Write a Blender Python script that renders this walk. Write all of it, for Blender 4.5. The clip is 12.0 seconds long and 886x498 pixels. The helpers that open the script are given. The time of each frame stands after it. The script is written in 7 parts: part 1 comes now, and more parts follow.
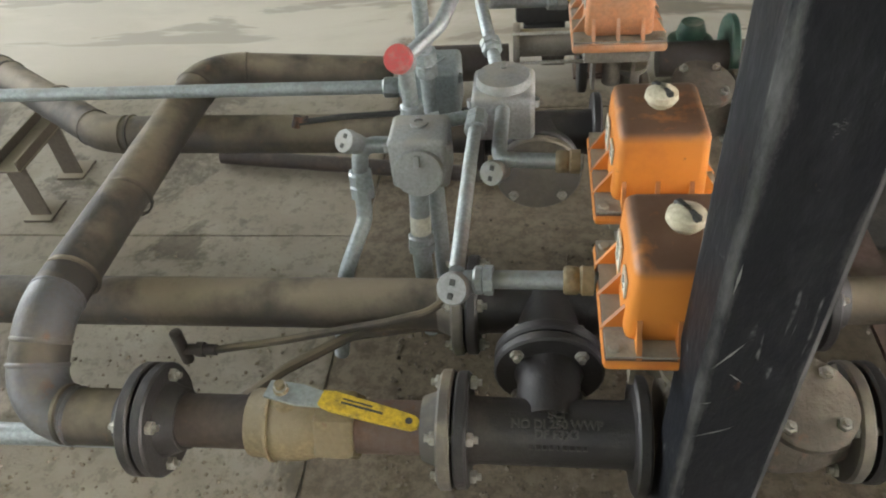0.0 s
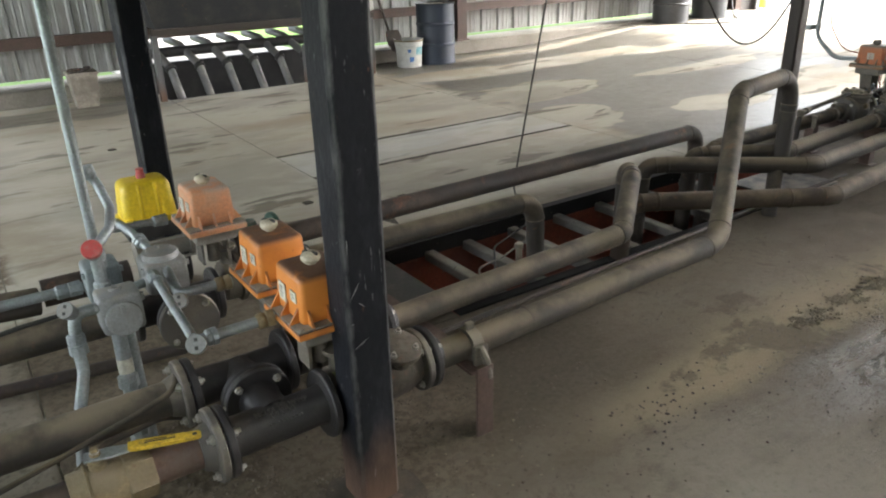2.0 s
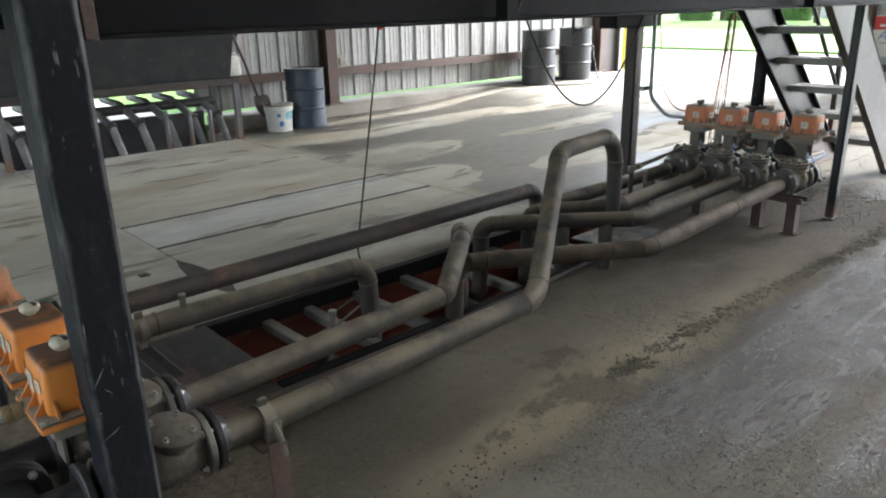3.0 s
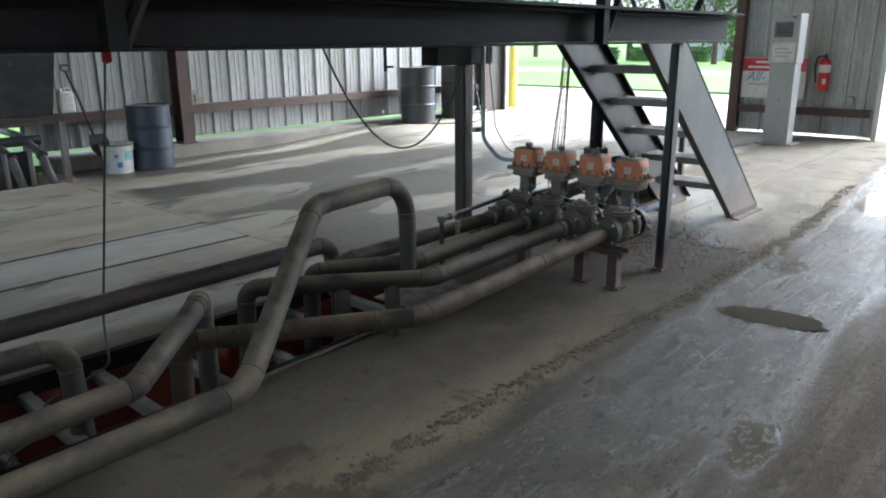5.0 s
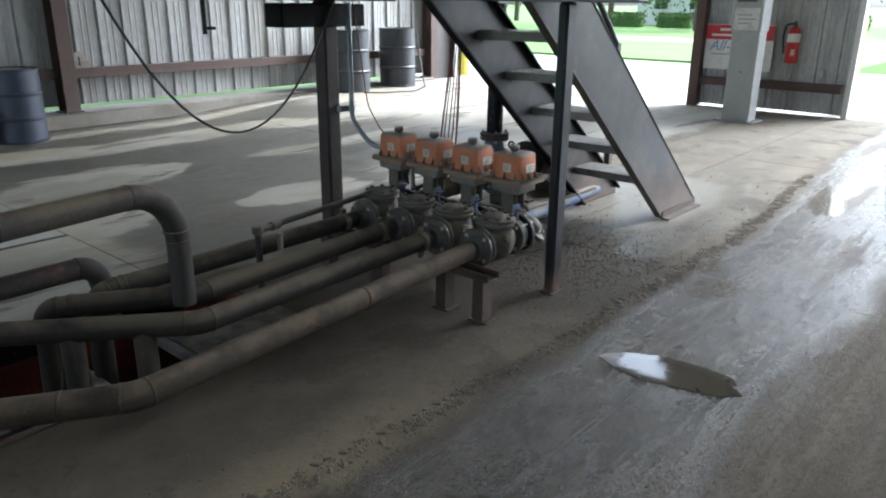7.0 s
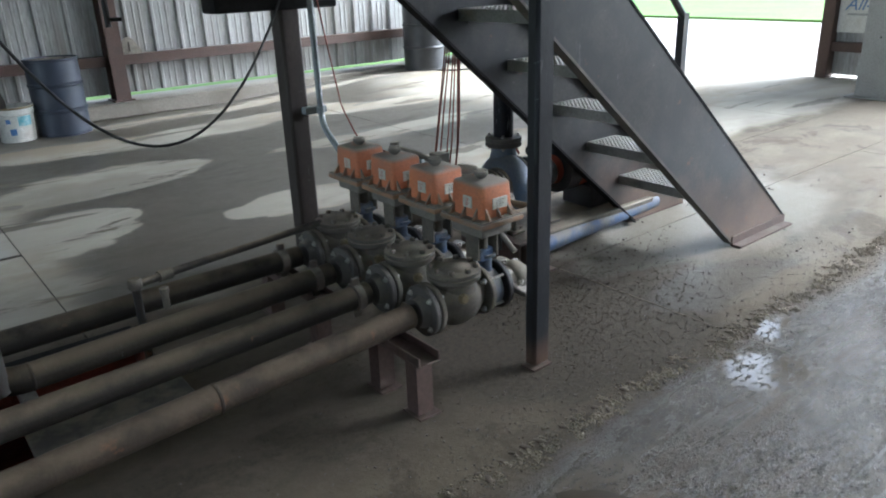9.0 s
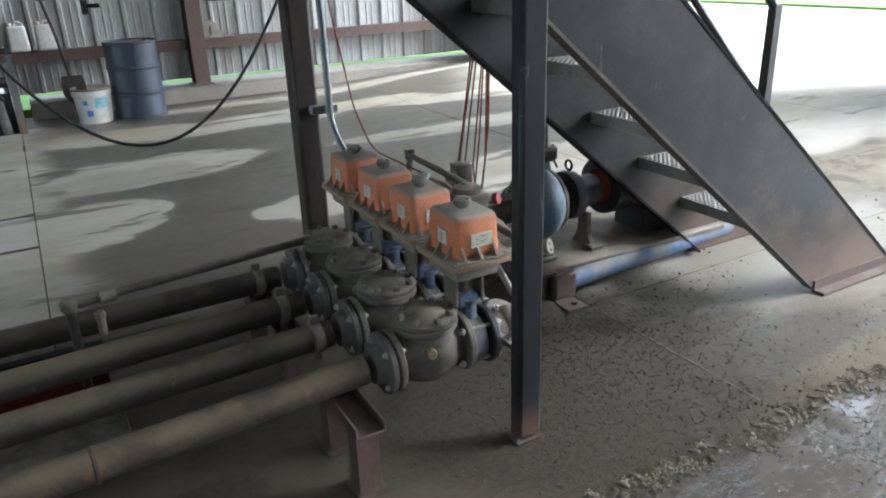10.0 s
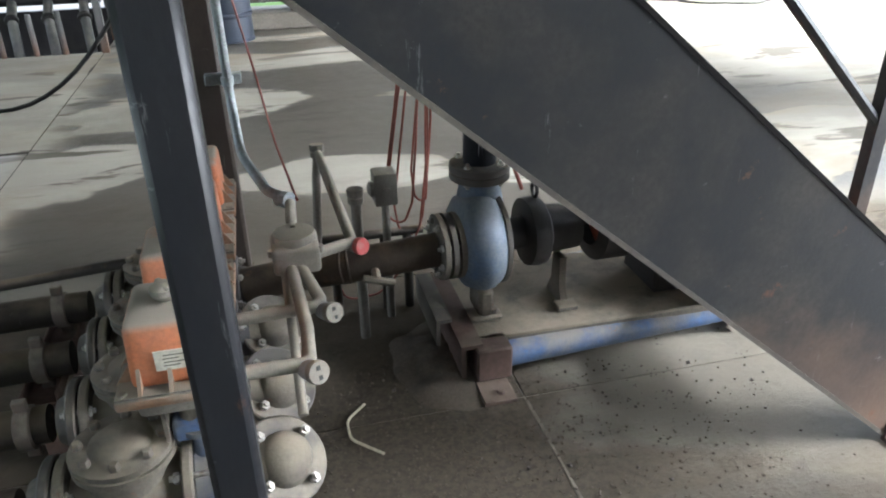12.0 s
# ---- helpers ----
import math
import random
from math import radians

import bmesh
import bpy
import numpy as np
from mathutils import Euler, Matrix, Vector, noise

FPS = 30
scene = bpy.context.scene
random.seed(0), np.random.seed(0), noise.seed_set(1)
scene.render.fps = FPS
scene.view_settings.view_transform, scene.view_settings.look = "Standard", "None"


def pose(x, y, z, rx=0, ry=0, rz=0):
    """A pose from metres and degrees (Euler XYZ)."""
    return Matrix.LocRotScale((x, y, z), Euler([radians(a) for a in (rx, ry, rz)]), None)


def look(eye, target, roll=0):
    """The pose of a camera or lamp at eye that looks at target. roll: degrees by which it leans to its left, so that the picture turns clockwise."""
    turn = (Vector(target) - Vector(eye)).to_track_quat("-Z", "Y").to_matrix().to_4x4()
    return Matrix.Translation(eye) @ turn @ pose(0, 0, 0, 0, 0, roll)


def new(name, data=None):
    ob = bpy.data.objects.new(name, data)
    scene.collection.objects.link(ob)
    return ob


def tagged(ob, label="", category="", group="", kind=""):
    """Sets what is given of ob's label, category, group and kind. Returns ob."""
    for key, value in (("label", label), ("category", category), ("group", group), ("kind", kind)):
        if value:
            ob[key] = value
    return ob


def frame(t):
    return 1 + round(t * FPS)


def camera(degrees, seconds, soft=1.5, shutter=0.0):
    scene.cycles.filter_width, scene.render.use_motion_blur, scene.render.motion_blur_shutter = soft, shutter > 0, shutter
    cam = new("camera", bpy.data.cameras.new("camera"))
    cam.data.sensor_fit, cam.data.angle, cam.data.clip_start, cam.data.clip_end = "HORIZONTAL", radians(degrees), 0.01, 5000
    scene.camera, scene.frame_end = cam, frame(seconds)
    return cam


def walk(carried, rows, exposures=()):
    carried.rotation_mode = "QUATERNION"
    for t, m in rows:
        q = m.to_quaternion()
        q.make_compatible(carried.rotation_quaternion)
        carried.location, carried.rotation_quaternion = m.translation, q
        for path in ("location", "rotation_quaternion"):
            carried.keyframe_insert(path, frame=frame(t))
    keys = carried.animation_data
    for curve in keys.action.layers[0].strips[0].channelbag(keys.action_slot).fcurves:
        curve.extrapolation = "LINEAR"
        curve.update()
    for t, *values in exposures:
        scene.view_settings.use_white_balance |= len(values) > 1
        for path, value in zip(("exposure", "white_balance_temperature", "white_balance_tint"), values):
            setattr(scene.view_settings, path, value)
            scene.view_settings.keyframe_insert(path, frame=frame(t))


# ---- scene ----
cam = camera(62.6, 12.0, soft=2.0)
PATH = [
    (0, (0.371, 0.04, 1.333), (0.124, 1.494, -0.018), -6.3),
    (0.5, (0.208, -0.192, 1.385), (0.462, 1.399, 0.199), -4.4),
    (1, (0.121, -0.488, 1.404), (0.634, 1.221, 0.5), -1.2),
    (1.5, (-0.008, -0.716, 1.448), (0.623, 0.998, 0.633), -1.3),
    (2, (-0.12, -0.863, 1.456), (0.908, 0.666, 0.677), -1.5),
    (2.5, (-0.017, -0.954, 1.457), (1.214, 0.452, 0.745), 0.0),
    (3, (0.182, -1.051, 1.465), (1.449, 0.36, 0.829), -1.3),
    (3.5, (0.37, -1.121, 1.479), (1.707, 0.249, 0.901), -2.6),
    (5.5, (1.416, -1.226, 1.413), (2.858, 0.038, 0.845), -0.3),
    (6, (1.708, -1.174, 1.41), (3.163, 0.051, 0.791), -0.9),
    (6.5, (2.103, -1.168, 1.408), (3.548, 0.059, 0.771), 1.0),
    (7, (2.421, -1.101, 1.398), (3.854, 0.139, 0.76), 0.5),
    (9, (3.647, -0.932, 1.415), (4.808, 0.531, 0.699), -2.1),
    (9.5, (3.984, -0.866, 1.39), (5.035, 0.673, 0.663), -2.0),
    (10, (4.297, -0.783, 1.393), (5.198, 0.841, 0.651), -2.0),
    (10.5, (4.622, -0.621, 1.39), (5.432, 1.037, 0.619), -1.8),
    (11, (4.985, -0.553, 1.386), (5.708, 1.131, 0.585), -1.5),
    (11.5, (5.311, -0.475, 1.405), (5.895, 1.238, 0.554), -0.9),
    (12, (5.553, -0.27, 1.391), (5.971, 1.458, 0.475), -1.1),
]
EXPOSURES = [(0, 3.55, 6600, 10), (1.0, 3.35, 6500, 10), (2, 3.1, 6300, 10), (3.5, 2.65, 5600, 8), (6, 2.22, 5400, 7), (9, 2.38, 5350, 7), (10.5, 2.77, 5500, 8), (12, 2.92, 5600, 8)]
walk(cam, [(t, look(eye, target, roll)) for t, eye, target, roll in PATH], EXPOSURES)

# ---- daylight: bright overcast sky and a broad, weak sun ----
sky_world = bpy.data.worlds.new("sky")
scene.world = sky_world
sky_world.use_nodes = True
wn = sky_world.node_tree
sky_node = wn.nodes.new("ShaderNodeTexSky")
sky_node.sky_type = "NISHITA"
sky_node.sun_disc = False
sky_node.sun_elevation = radians(36)
sky_node.sun_rotation = radians(112)
sky_node.dust_density = 5.0
veil = wn.nodes.new("ShaderNodeHueSaturation")
veil.inputs["Saturation"].default_value = 0.3
wn.links.new(sky_node.outputs[0], veil.inputs["Color"])
wn.links.new(veil.outputs[0], wn.nodes["Background"].inputs[0])
wn.nodes["Background"].inputs[1].default_value = 0.15
sun_data = bpy.data.lights.new("sun", "SUN")
sun_data.energy, sun_data.angle, sun_data.color = 1.5, radians(18), (1.0, 0.97, 0.93)
sun = new("sun", sun_data)
sun.matrix_world = look((0.75, -0.31, 0.585), (0, 0, 0))


def door_light(x, y, z, w, h, watts, rz, rx=90):
    data = bpy.data.lights.new("door_daylight", "AREA")
    data.shape, data.size, data.size_y, data.energy = "RECTANGLE", w, h, watts
    data.color = (0.94, 0.98, 1.0)
    ob = new("door_daylight", data)
    ob.matrix_world = pose(x, y, z, rx, 0, rz)
    return ob


# the drive-through doors behind the walk and along the driving side, out of view
door_light(-6.9, -1.6, 1.9, 5.0, 3.4, 10, -90)
door_light(-6.9, 5.0, 1.9, 4.0, 3.4, 45, -90)


# ---- geometry tools ----
class Geo:
    """Collects vertices and faces of one mesh."""

    def __init__(self):
        self.v, self.f = [], []

    def add(self, verts, faces, m=None):
        n = len(self.v)
        self.v += [tuple(m @ Vector(p)) if m else tuple(p) for p in verts]
        self.f += [tuple(n + i for i in f) for f in faces]
        return self

    def box(self, c, s, m=None, cut=0.0):
        """Box round c of size s, with its edges cut off by cut."""
        hx, hy, hz = s[0] / 2, s[1] / 2, s[2] / 2
        if cut <= 0:
            vs = [(c[0] + a * hx, c[1] + b * hy, c[2] + d * hz) for a in (-1, 1) for b in (-1, 1) for d in (-1, 1)]
            return self.add(vs, [(0, 1, 3, 2), (4, 6, 7, 5), (0, 4, 5, 1), (2, 3, 7, 6), (0, 2, 6, 4), (1, 5, 7, 3)], m)
        vs, idx = [], {}
        for a in (-1, 1):
            for b in (-1, 1):
                for d in (-1, 1):
                    for k in range(3):
                        q = [hx - cut, hy - cut, hz - cut]
                        q[k] += cut
                        idx[a, b, d, k] = len(vs)
                        vs.append((c[0] + a * q[0], c[1] + b * q[1], c[2] + d * q[2]))
        fs = []
        for s1 in (-1, 1):
            fs.append([idx[s1, b, d, 0] for b, d in ((-1, -1), (1, -1), (1, 1), (-1, 1))][::s1])
            fs.append([idx[a, s1, d, 1] for a, d in ((-1, -1), (-1, 1), (1, 1), (1, -1))][::s1])
            fs.append([idx[a, b, s1, 2] for a, b in ((-1, -1), (1, -1), (1, 1), (-1, 1))][::s1])
        for s1 in (-1, 1):
            for s2 in (-1, 1):
                fs.append([idx[s1, s2, -1, 0], idx[s1, s2, -1, 1], idx[s1, s2, 1, 1], idx[s1, s2, 1, 0]][::s1 * s2])
                fs.append([idx[s1, -1, s2, 0], idx[s1, 1, s2, 0], idx[s1, 1, s2, 2], idx[s1, -1, s2, 2]][::s1 * s2])
                fs.append([idx[-1, s1, s2, 1], idx[-1, s1, s2, 2], idx[1, s1, s2, 2], idx[1, s1, s2, 1]][::s1 * s2])
        for a in (-1, 1):
            for b in (-1, 1):
                for d in (-1, 1):
                    fs.append([idx[a, b, d, k] for k in range(3)][::a * b * d])
        return self.add(vs, fs, m)

    def lathe(self, profile, n=24, m=None, ends=True):
        """Turns (radius, height) pairs round the local z axis."""
        vs, fs = [], []
        for r, h in profile:
            for i in range(n):
                a = math.tau * i / n
                vs.append((r * math.cos(a), r * math.sin(a), h))
        for k in range(len(profile) - 1):
            for i in range(n):
                j = (i + 1) % n
                fs.append((k * n + i, k * n + j, (k + 1) * n + j, (k + 1) * n + i))
        if ends:
            fs.append(tuple(range(n))[::-1])
            fs.append(tuple((len(profile) - 1) * n + i for i in range(n)))
        return self.add(vs, fs, m)

    def rod(self, a, b, r, n=12, r2=None):
        """A round bar from a to b."""
        a, b = Vector(a), Vector(b)
        return self.lathe([(r, 0), (r if r2 is None else r2, (b - a).length)], n, along(a, b))

    def sweep(self, pts, r, n=14, bend=0.0, steps=8, ends=True):
        """A tube along pts, its corners rounded with the radius bend."""
        line = rounded(pts, bend, steps) if bend > 0 else [Vector(p) for p in pts]
        vs, fs = [], []
        d = (line[1] - line[0]).normalized()
        u = d.orthogonal().normalized()
        for k, p in enumerate(line):
            t = (line[min(k + 1, len(line) - 1)] - line[max(k - 1, 0)]).normalized()
            u = (u - t * u.dot(t)).normalized()
            w = t.cross(u)
            for i in range(n):
                a = math.tau * i / n
                vs.append(p + u * (r * math.cos(a)) + w * (r * math.sin(a)))
        for k in range(len(line) - 1):
            for i in range(n):
                j = (i + 1) % n
                fs.append((k * n + i, k * n + j, (k + 1) * n + j, (k + 1) * n + i))
        if ends:
            fs.append(tuple(range(n))[::-1])
            fs.append(tuple((len(line) - 1) * n + i for i in range(n)))
        return self.add(vs, fs)

    def extrude(self, outline, depth, m=None):
        """A plate with the outline (x, y), from z = 0 to depth."""
        n = len(outline)
        vs = [(x, y, 0) for x, y in outline] + [(x, y, depth) for x, y in outline]
        fs = [tuple(range(n))[::-1], tuple(range(n, 2 * n))] + [(i, (i + 1) % n, n + (i + 1) % n, n + i) for i in range(n)]
        return self.add(vs, fs, m)


def along(a, b):
    a, b = Vector(a), Vector(b)
    return Matrix.Translation(a) @ (b - a).to_track_quat("Z", "Y").to_matrix().to_4x4()


def rounded(pts, bend, steps=8):
    pts = [Vector(p) for p in pts]
    out = [pts[0]]
    for a, b, c in zip(pts, pts[1:], pts[2:]):
        u, w = (a - b), (c - b)
        lu, lw = u.length, w.length
        u, w = u / lu, w / lw
        ang = u.angle(w)
        if ang > math.pi - 0.02:
            out.append(b)
            continue
        cutb = min(bend / math.tan(ang / 2), lu * 0.49, lw * 0.49)
        r = cutb * math.tan(ang / 2)
        centre = b + (u + w).normalized() * (r / math.sin(ang / 2))
        p0, p1 = b + u * cutb - centre, b + w * cutb - centre
        q = p0.rotation_difference(p1)
        for k in range(steps + 1):
            turned = p0.copy()
            turned.rotate(Matrix.Identity(3).to_quaternion().slerp(q, k / steps))
            out.append(centre + turned)
    out.append(pts[-1])
    return out


def mesh_of(name, g, material, smooth=38):
    me = bpy.data.meshes.new(name)
    me.from_pydata(g.v, [], g.f)
    me.materials.append(material)
    if smooth:
        me.polygons.foreach_set("use_smooth", [True] * len(me.polygons))
        me.set_sharp_from_angle(angle=radians(smooth))
    me.update()
    return me


def thing(name, at=(0, 0, 0), label="", category="", group="", kind=""):
    ob = new(name)
    ob.empty_display_size = 0.1
    ob.location = at
    ob["at"] = tuple(float(c) for c in at)
    return tagged(ob, label, category, group, kind)


def part(name, g, material, parent, label="", world=True, smooth=38):
    """One mesh under a thing or a part; world: its coordinates are the world's, not its thing's."""
    data = g if isinstance(g, bpy.types.Mesh) else None
    if data is None:
        if world:
            base = Vector(origin(parent))
            g.v = [tuple(Vector(p) - base) for p in g.v]
        data = mesh_of(name, g, material, smooth)
    ob = new(name, data)
    ob.parent = parent
    return tagged(ob, label)


def origin(ob):
    while ob.parent:
        ob = ob.parent
    return ob.get("at", (0, 0, 0))


def solid(name, g, material, label="", category="", group="", kind="", smooth=38):
    """A thing or a piece of the setting that is one mesh, in world coordinates."""
    return tagged(new(name, mesh_of(name, g, material, smooth)), label, category, group, kind)


def rounded_box(c, s, bevel, segs=3, taper=1.0):
    bm = bmesh.new()
    bmesh.ops.create_cube(bm, size=1.0)
    for v in bm.verts:
        k = taper if v.co.z > 0 else 1.0
        v.co = Vector((c[0] + v.co.x * s[0] * k, c[1] + v.co.y * s[1] * k, c[2] + v.co.z * s[2]))
    bmesh.ops.bevel(bm, geom=list(bm.edges), offset=bevel, segments=segs, affect="EDGES", profile=0.5)
    g = Geo()
    bm.verts.index_update()
    g.add([v.co.copy() for v in bm.verts], [[v.index for v in f.verts] for f in bm.faces])
    bm.free()
    return g


# ---- materials ----
def coat(name, colour, rough=0.6, metal=0.0, second=None, patch=0.5, scale=6.0, grain=60.0, bump=0.15, dust=0.0,
         dust_colour=(0.3, 0.27, 0.21), rust=0.0, vary=0.0, spec=0.5, stretch=(1, 1, 1), detail=0.5, scuff=0.0, scratch=0.0, foot=0.0, edge=0.0):
    """A worn surface: two tones in patches, fine grain, dust on what faces up, rust in spots."""
    m = bpy.data.materials.new(name)
    m.use_nodes = True
    nt = m.node_tree
    bs = nt.nodes["Principled BSDF"]
    bs.inputs["Metallic"].default_value = metal
    bs.inputs["Specular IOR Level"].default_value = spec

    def node(kind, **values):
        nd = nt.nodes.new(kind)
        for key, val in values.items():
            nd.inputs[key].default_value = val
        return nd

    co = nt.nodes.new("ShaderNodeTexCoord")
    mp = node("ShaderNodeMapping", Scale=stretch)
    geo = nt.nodes.new("ShaderNodeNewGeometry")
    info = nt.nodes.new("ShaderNodeObjectInfo")
    shift = nt.nodes.new("ShaderNodeVectorMath")
    shift.operation = "MULTIPLY_ADD"
    nt.links.new(info.outputs["Random"], shift.inputs[0])
    shift.inputs[1].default_value = (17.0, 23.0, 31.0)
    nt.links.new(co.outputs["Object"], shift.inputs[2])
    nt.links.new(shift.outputs[0], mp.inputs[0])
    big = node("ShaderNodeTexNoise", Scale=scale, Detail=5.0, Roughness=0.6)
    fine = node("ShaderNodeTexNoise", Scale=grain, Detail=4.0, Roughness=0.65)
    nt.links.new(mp.outputs[0], big.inputs["Vector"])
    nt.links.new(mp.outputs[0], fine.inputs["Vector"])

    def ramp(src, lo, hi):
        r = nt.nodes.new("ShaderNodeMapRange")
        r.inputs[1].default_value, r.inputs[2].default_value = lo, hi
        nt.links.new(src, r.inputs[0])
        return r.outputs[0]

    def mix(fac, a, b):
        mx = nt.nodes.new("ShaderNodeMix")
        mx.data_type = "RGBA"
        for sock, val in ((mx.inputs[0], fac), (mx.inputs[6], a), (mx.inputs[7], b)):
            if isinstance(val, bpy.types.NodeSocket):
                nt.links.new(val, sock)
            elif isinstance(val, (int, float)):
                sock.default_value = val
            else:
                sock.default_value = (*val, 1.0)
        return mx.outputs[2]

    second = second or tuple(c * 0.65 for c in colour)
    col = mix(ramp(big.outputs[0], 0.62 - 0.3 * patch, 0.78 - 0.2 * patch), colour, second)
    col = mix(ramp(fine.outputs[0], 0.35, 0.8), col, tuple(0.72 * (a + b) / 2 for a, b in zip(colour, second))) if detail else col
    roughness = rough
    if scuff > 0:
        for sc, st in ((26.0, (1.0, 1.0, 0.12)), (30.0, (0.5, 0.5, 0.9))):
            mp2 = node("ShaderNodeMapping", Scale=st)
            mp2.inputs["Rotation"].default_value = (0.25, 0.35, 0.5) if st[2] > 0.5 else (0.0, 0.0, 0.0)
            nt.links.new(shift.outputs[0], mp2.inputs[0])
            sn = node("ShaderNodeTexNoise", Scale=sc, Detail=6.0, Roughness=0.75)
            nt.links.new(mp2.outputs[0], sn.inputs["Vector"])
            col = mix(ramp(sn.outputs[0], 0.70 - 0.12 * scuff, 0.80 - 0.1 * scuff), col, (0.2, 0.2, 0.2))
    if scratch > 0:
        for k, (turn, st) in enumerate((((0.25, 0.2, 0.3), (1.0, 1.0, 0.06)), ((0.6, 1.0, 0.2), (0.5, 0.5, 0.07)))):
            mp3 = node("ShaderNodeMapping", Scale=st)
            mp3.inputs["Rotation"].default_value = turn
            nt.links.new(shift.outputs[0], mp3.inputs[0])
            sn = node("ShaderNodeTexNoise", Scale=95.0, Detail=2.0, Roughness=0.6)
            nt.links.new(mp3.outputs[0], sn.inputs["Vector"])
            where = node("ShaderNodeTexNoise", Scale=7.0 + 4 * k, Detail=4.0, Roughness=0.6)
            nt.links.new(shift.outputs[0], where.inputs["Vector"])
            both = nt.nodes.new("ShaderNodeMath")
            both.operation = "MULTIPLY"
            nt.links.new(ramp(sn.outputs[0], 0.63 - 0.05 * scratch, 0.68 - 0.05 * scratch), both.inputs[0])
            nt.links.new(ramp(where.outputs[0], 0.58 - 0.12 * scratch, 0.68 - 0.12 * scratch), both.inputs[1])
            col = mix(both.outputs[0], col, (0.26, 0.26, 0.26))
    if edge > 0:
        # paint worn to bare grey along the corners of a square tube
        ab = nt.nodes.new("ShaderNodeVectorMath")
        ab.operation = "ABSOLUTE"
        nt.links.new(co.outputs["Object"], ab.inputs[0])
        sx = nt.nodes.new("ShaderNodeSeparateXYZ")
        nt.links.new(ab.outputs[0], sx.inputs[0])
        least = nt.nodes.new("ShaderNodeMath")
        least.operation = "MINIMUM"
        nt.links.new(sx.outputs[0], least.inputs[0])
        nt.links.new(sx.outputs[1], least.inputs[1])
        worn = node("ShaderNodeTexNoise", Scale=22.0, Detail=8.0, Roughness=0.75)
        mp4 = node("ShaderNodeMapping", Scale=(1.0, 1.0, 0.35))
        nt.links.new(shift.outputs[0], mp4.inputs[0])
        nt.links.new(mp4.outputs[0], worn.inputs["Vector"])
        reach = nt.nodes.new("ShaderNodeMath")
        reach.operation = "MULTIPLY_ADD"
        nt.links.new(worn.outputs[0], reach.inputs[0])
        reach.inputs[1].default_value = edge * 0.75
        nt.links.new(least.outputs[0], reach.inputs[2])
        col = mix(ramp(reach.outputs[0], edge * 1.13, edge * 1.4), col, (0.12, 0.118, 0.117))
    if foot > 0:
        # rust creeping up from the wet floor
        hz = nt.nodes.new("ShaderNodeSeparateXYZ")
        nt.links.new(geo.outputs["Position"], hz.inputs[0])
        lift = nt.nodes.new("ShaderNodeMath")
        lift.operation = "MULTIPLY_ADD"
        nt.links.new(big.outputs[0], lift.inputs[0])
        lift.inputs[1].default_value = -0.5 * foot
        nt.links.new(hz.outputs[2], lift.inputs[2])
        col = mix(ramp(lift.outputs[0], 0.1 * foot, -0.25 * foot), col, (0.13, 0.082, 0.058))
    if rust > 0:
        spots = node("ShaderNodeTexNoise", Scale=scale * 2.3, Detail=8.0, Roughness=0.7)
        nt.links.new(mp.outputs[0], spots.inputs["Vector"])
        col = mix(ramp(spots.outputs[0], 0.66 - 0.22 * rust, 0.74 - 0.16 * rust), col, (0.14, 0.065, 0.035))
    if dust > 0:
        sep = nt.nodes.new("ShaderNodeSeparateXYZ")
        nt.links.new(geo.outputs["Normal"], sep.inputs[0])
        up = ramp(sep.outputs[2], 0.1, 0.9)
        cloud = ramp(big.outputs[0], 0.7 - 0.5 * dust, 0.85 - 0.4 * dust)
        mul = nt.nodes.new("ShaderNodeMath")
        mul.operation = "MULTIPLY"
        nt.links.new(up, mul.inputs[0])
        nt.links.new(cloud, mul.inputs[1])
        lim = nt.nodes.new("ShaderNodeMath")
        lim.operation = "MULTIPLY_ADD"
        nt.links.new(mul.outputs[0], lim.inputs[0])
        lim.inputs[1].default_value = min(1.0, dust)
        lim.inputs[2].default_value = 0.12 * dust
        col = mix(lim.outputs[0], col, dust_colour)
    if vary > 0:
        hsv = nt.nodes.new("ShaderNodeHueSaturation")
        hsv.inputs["Value"].default_value = 1.0
        val = nt.nodes.new("ShaderNodeMapRange")
        val.inputs[3].default_value, val.inputs[4].default_value = 1 - vary, 1 + vary
        nt.links.new(info.outputs["Random"], val.inputs[0])
        nt.links.new(val.outputs[0], hsv.inputs["Value"])
        nt.links.new(col, hsv.inputs["Color"])
        col = hsv.outputs[0]
    nt.links.new(col, bs.inputs["Base Color"])
    rr = nt.nodes.new("ShaderNodeMapRange")
    rr.inputs[3].default_value, rr.inputs[4].default_value = max(0.05, roughness - 0.15), min(1.0, roughness + 0.2)
    nt.links.new(fine.outputs[0], rr.inputs[0])
    nt.links.new(rr.outputs[0], bs.inputs["Roughness"])
    if bump > 0:
        bp = nt.nodes.new("ShaderNodeBump")
        bp.inputs["Strength"].default_value = bump
        bp.inputs["Distance"].default_value = 0.004
        nt.links.new(fine.outputs[0], bp.inputs["Height"])
        nt.links.new(bp.outputs[0], bs.inputs["Normal"])
    return m


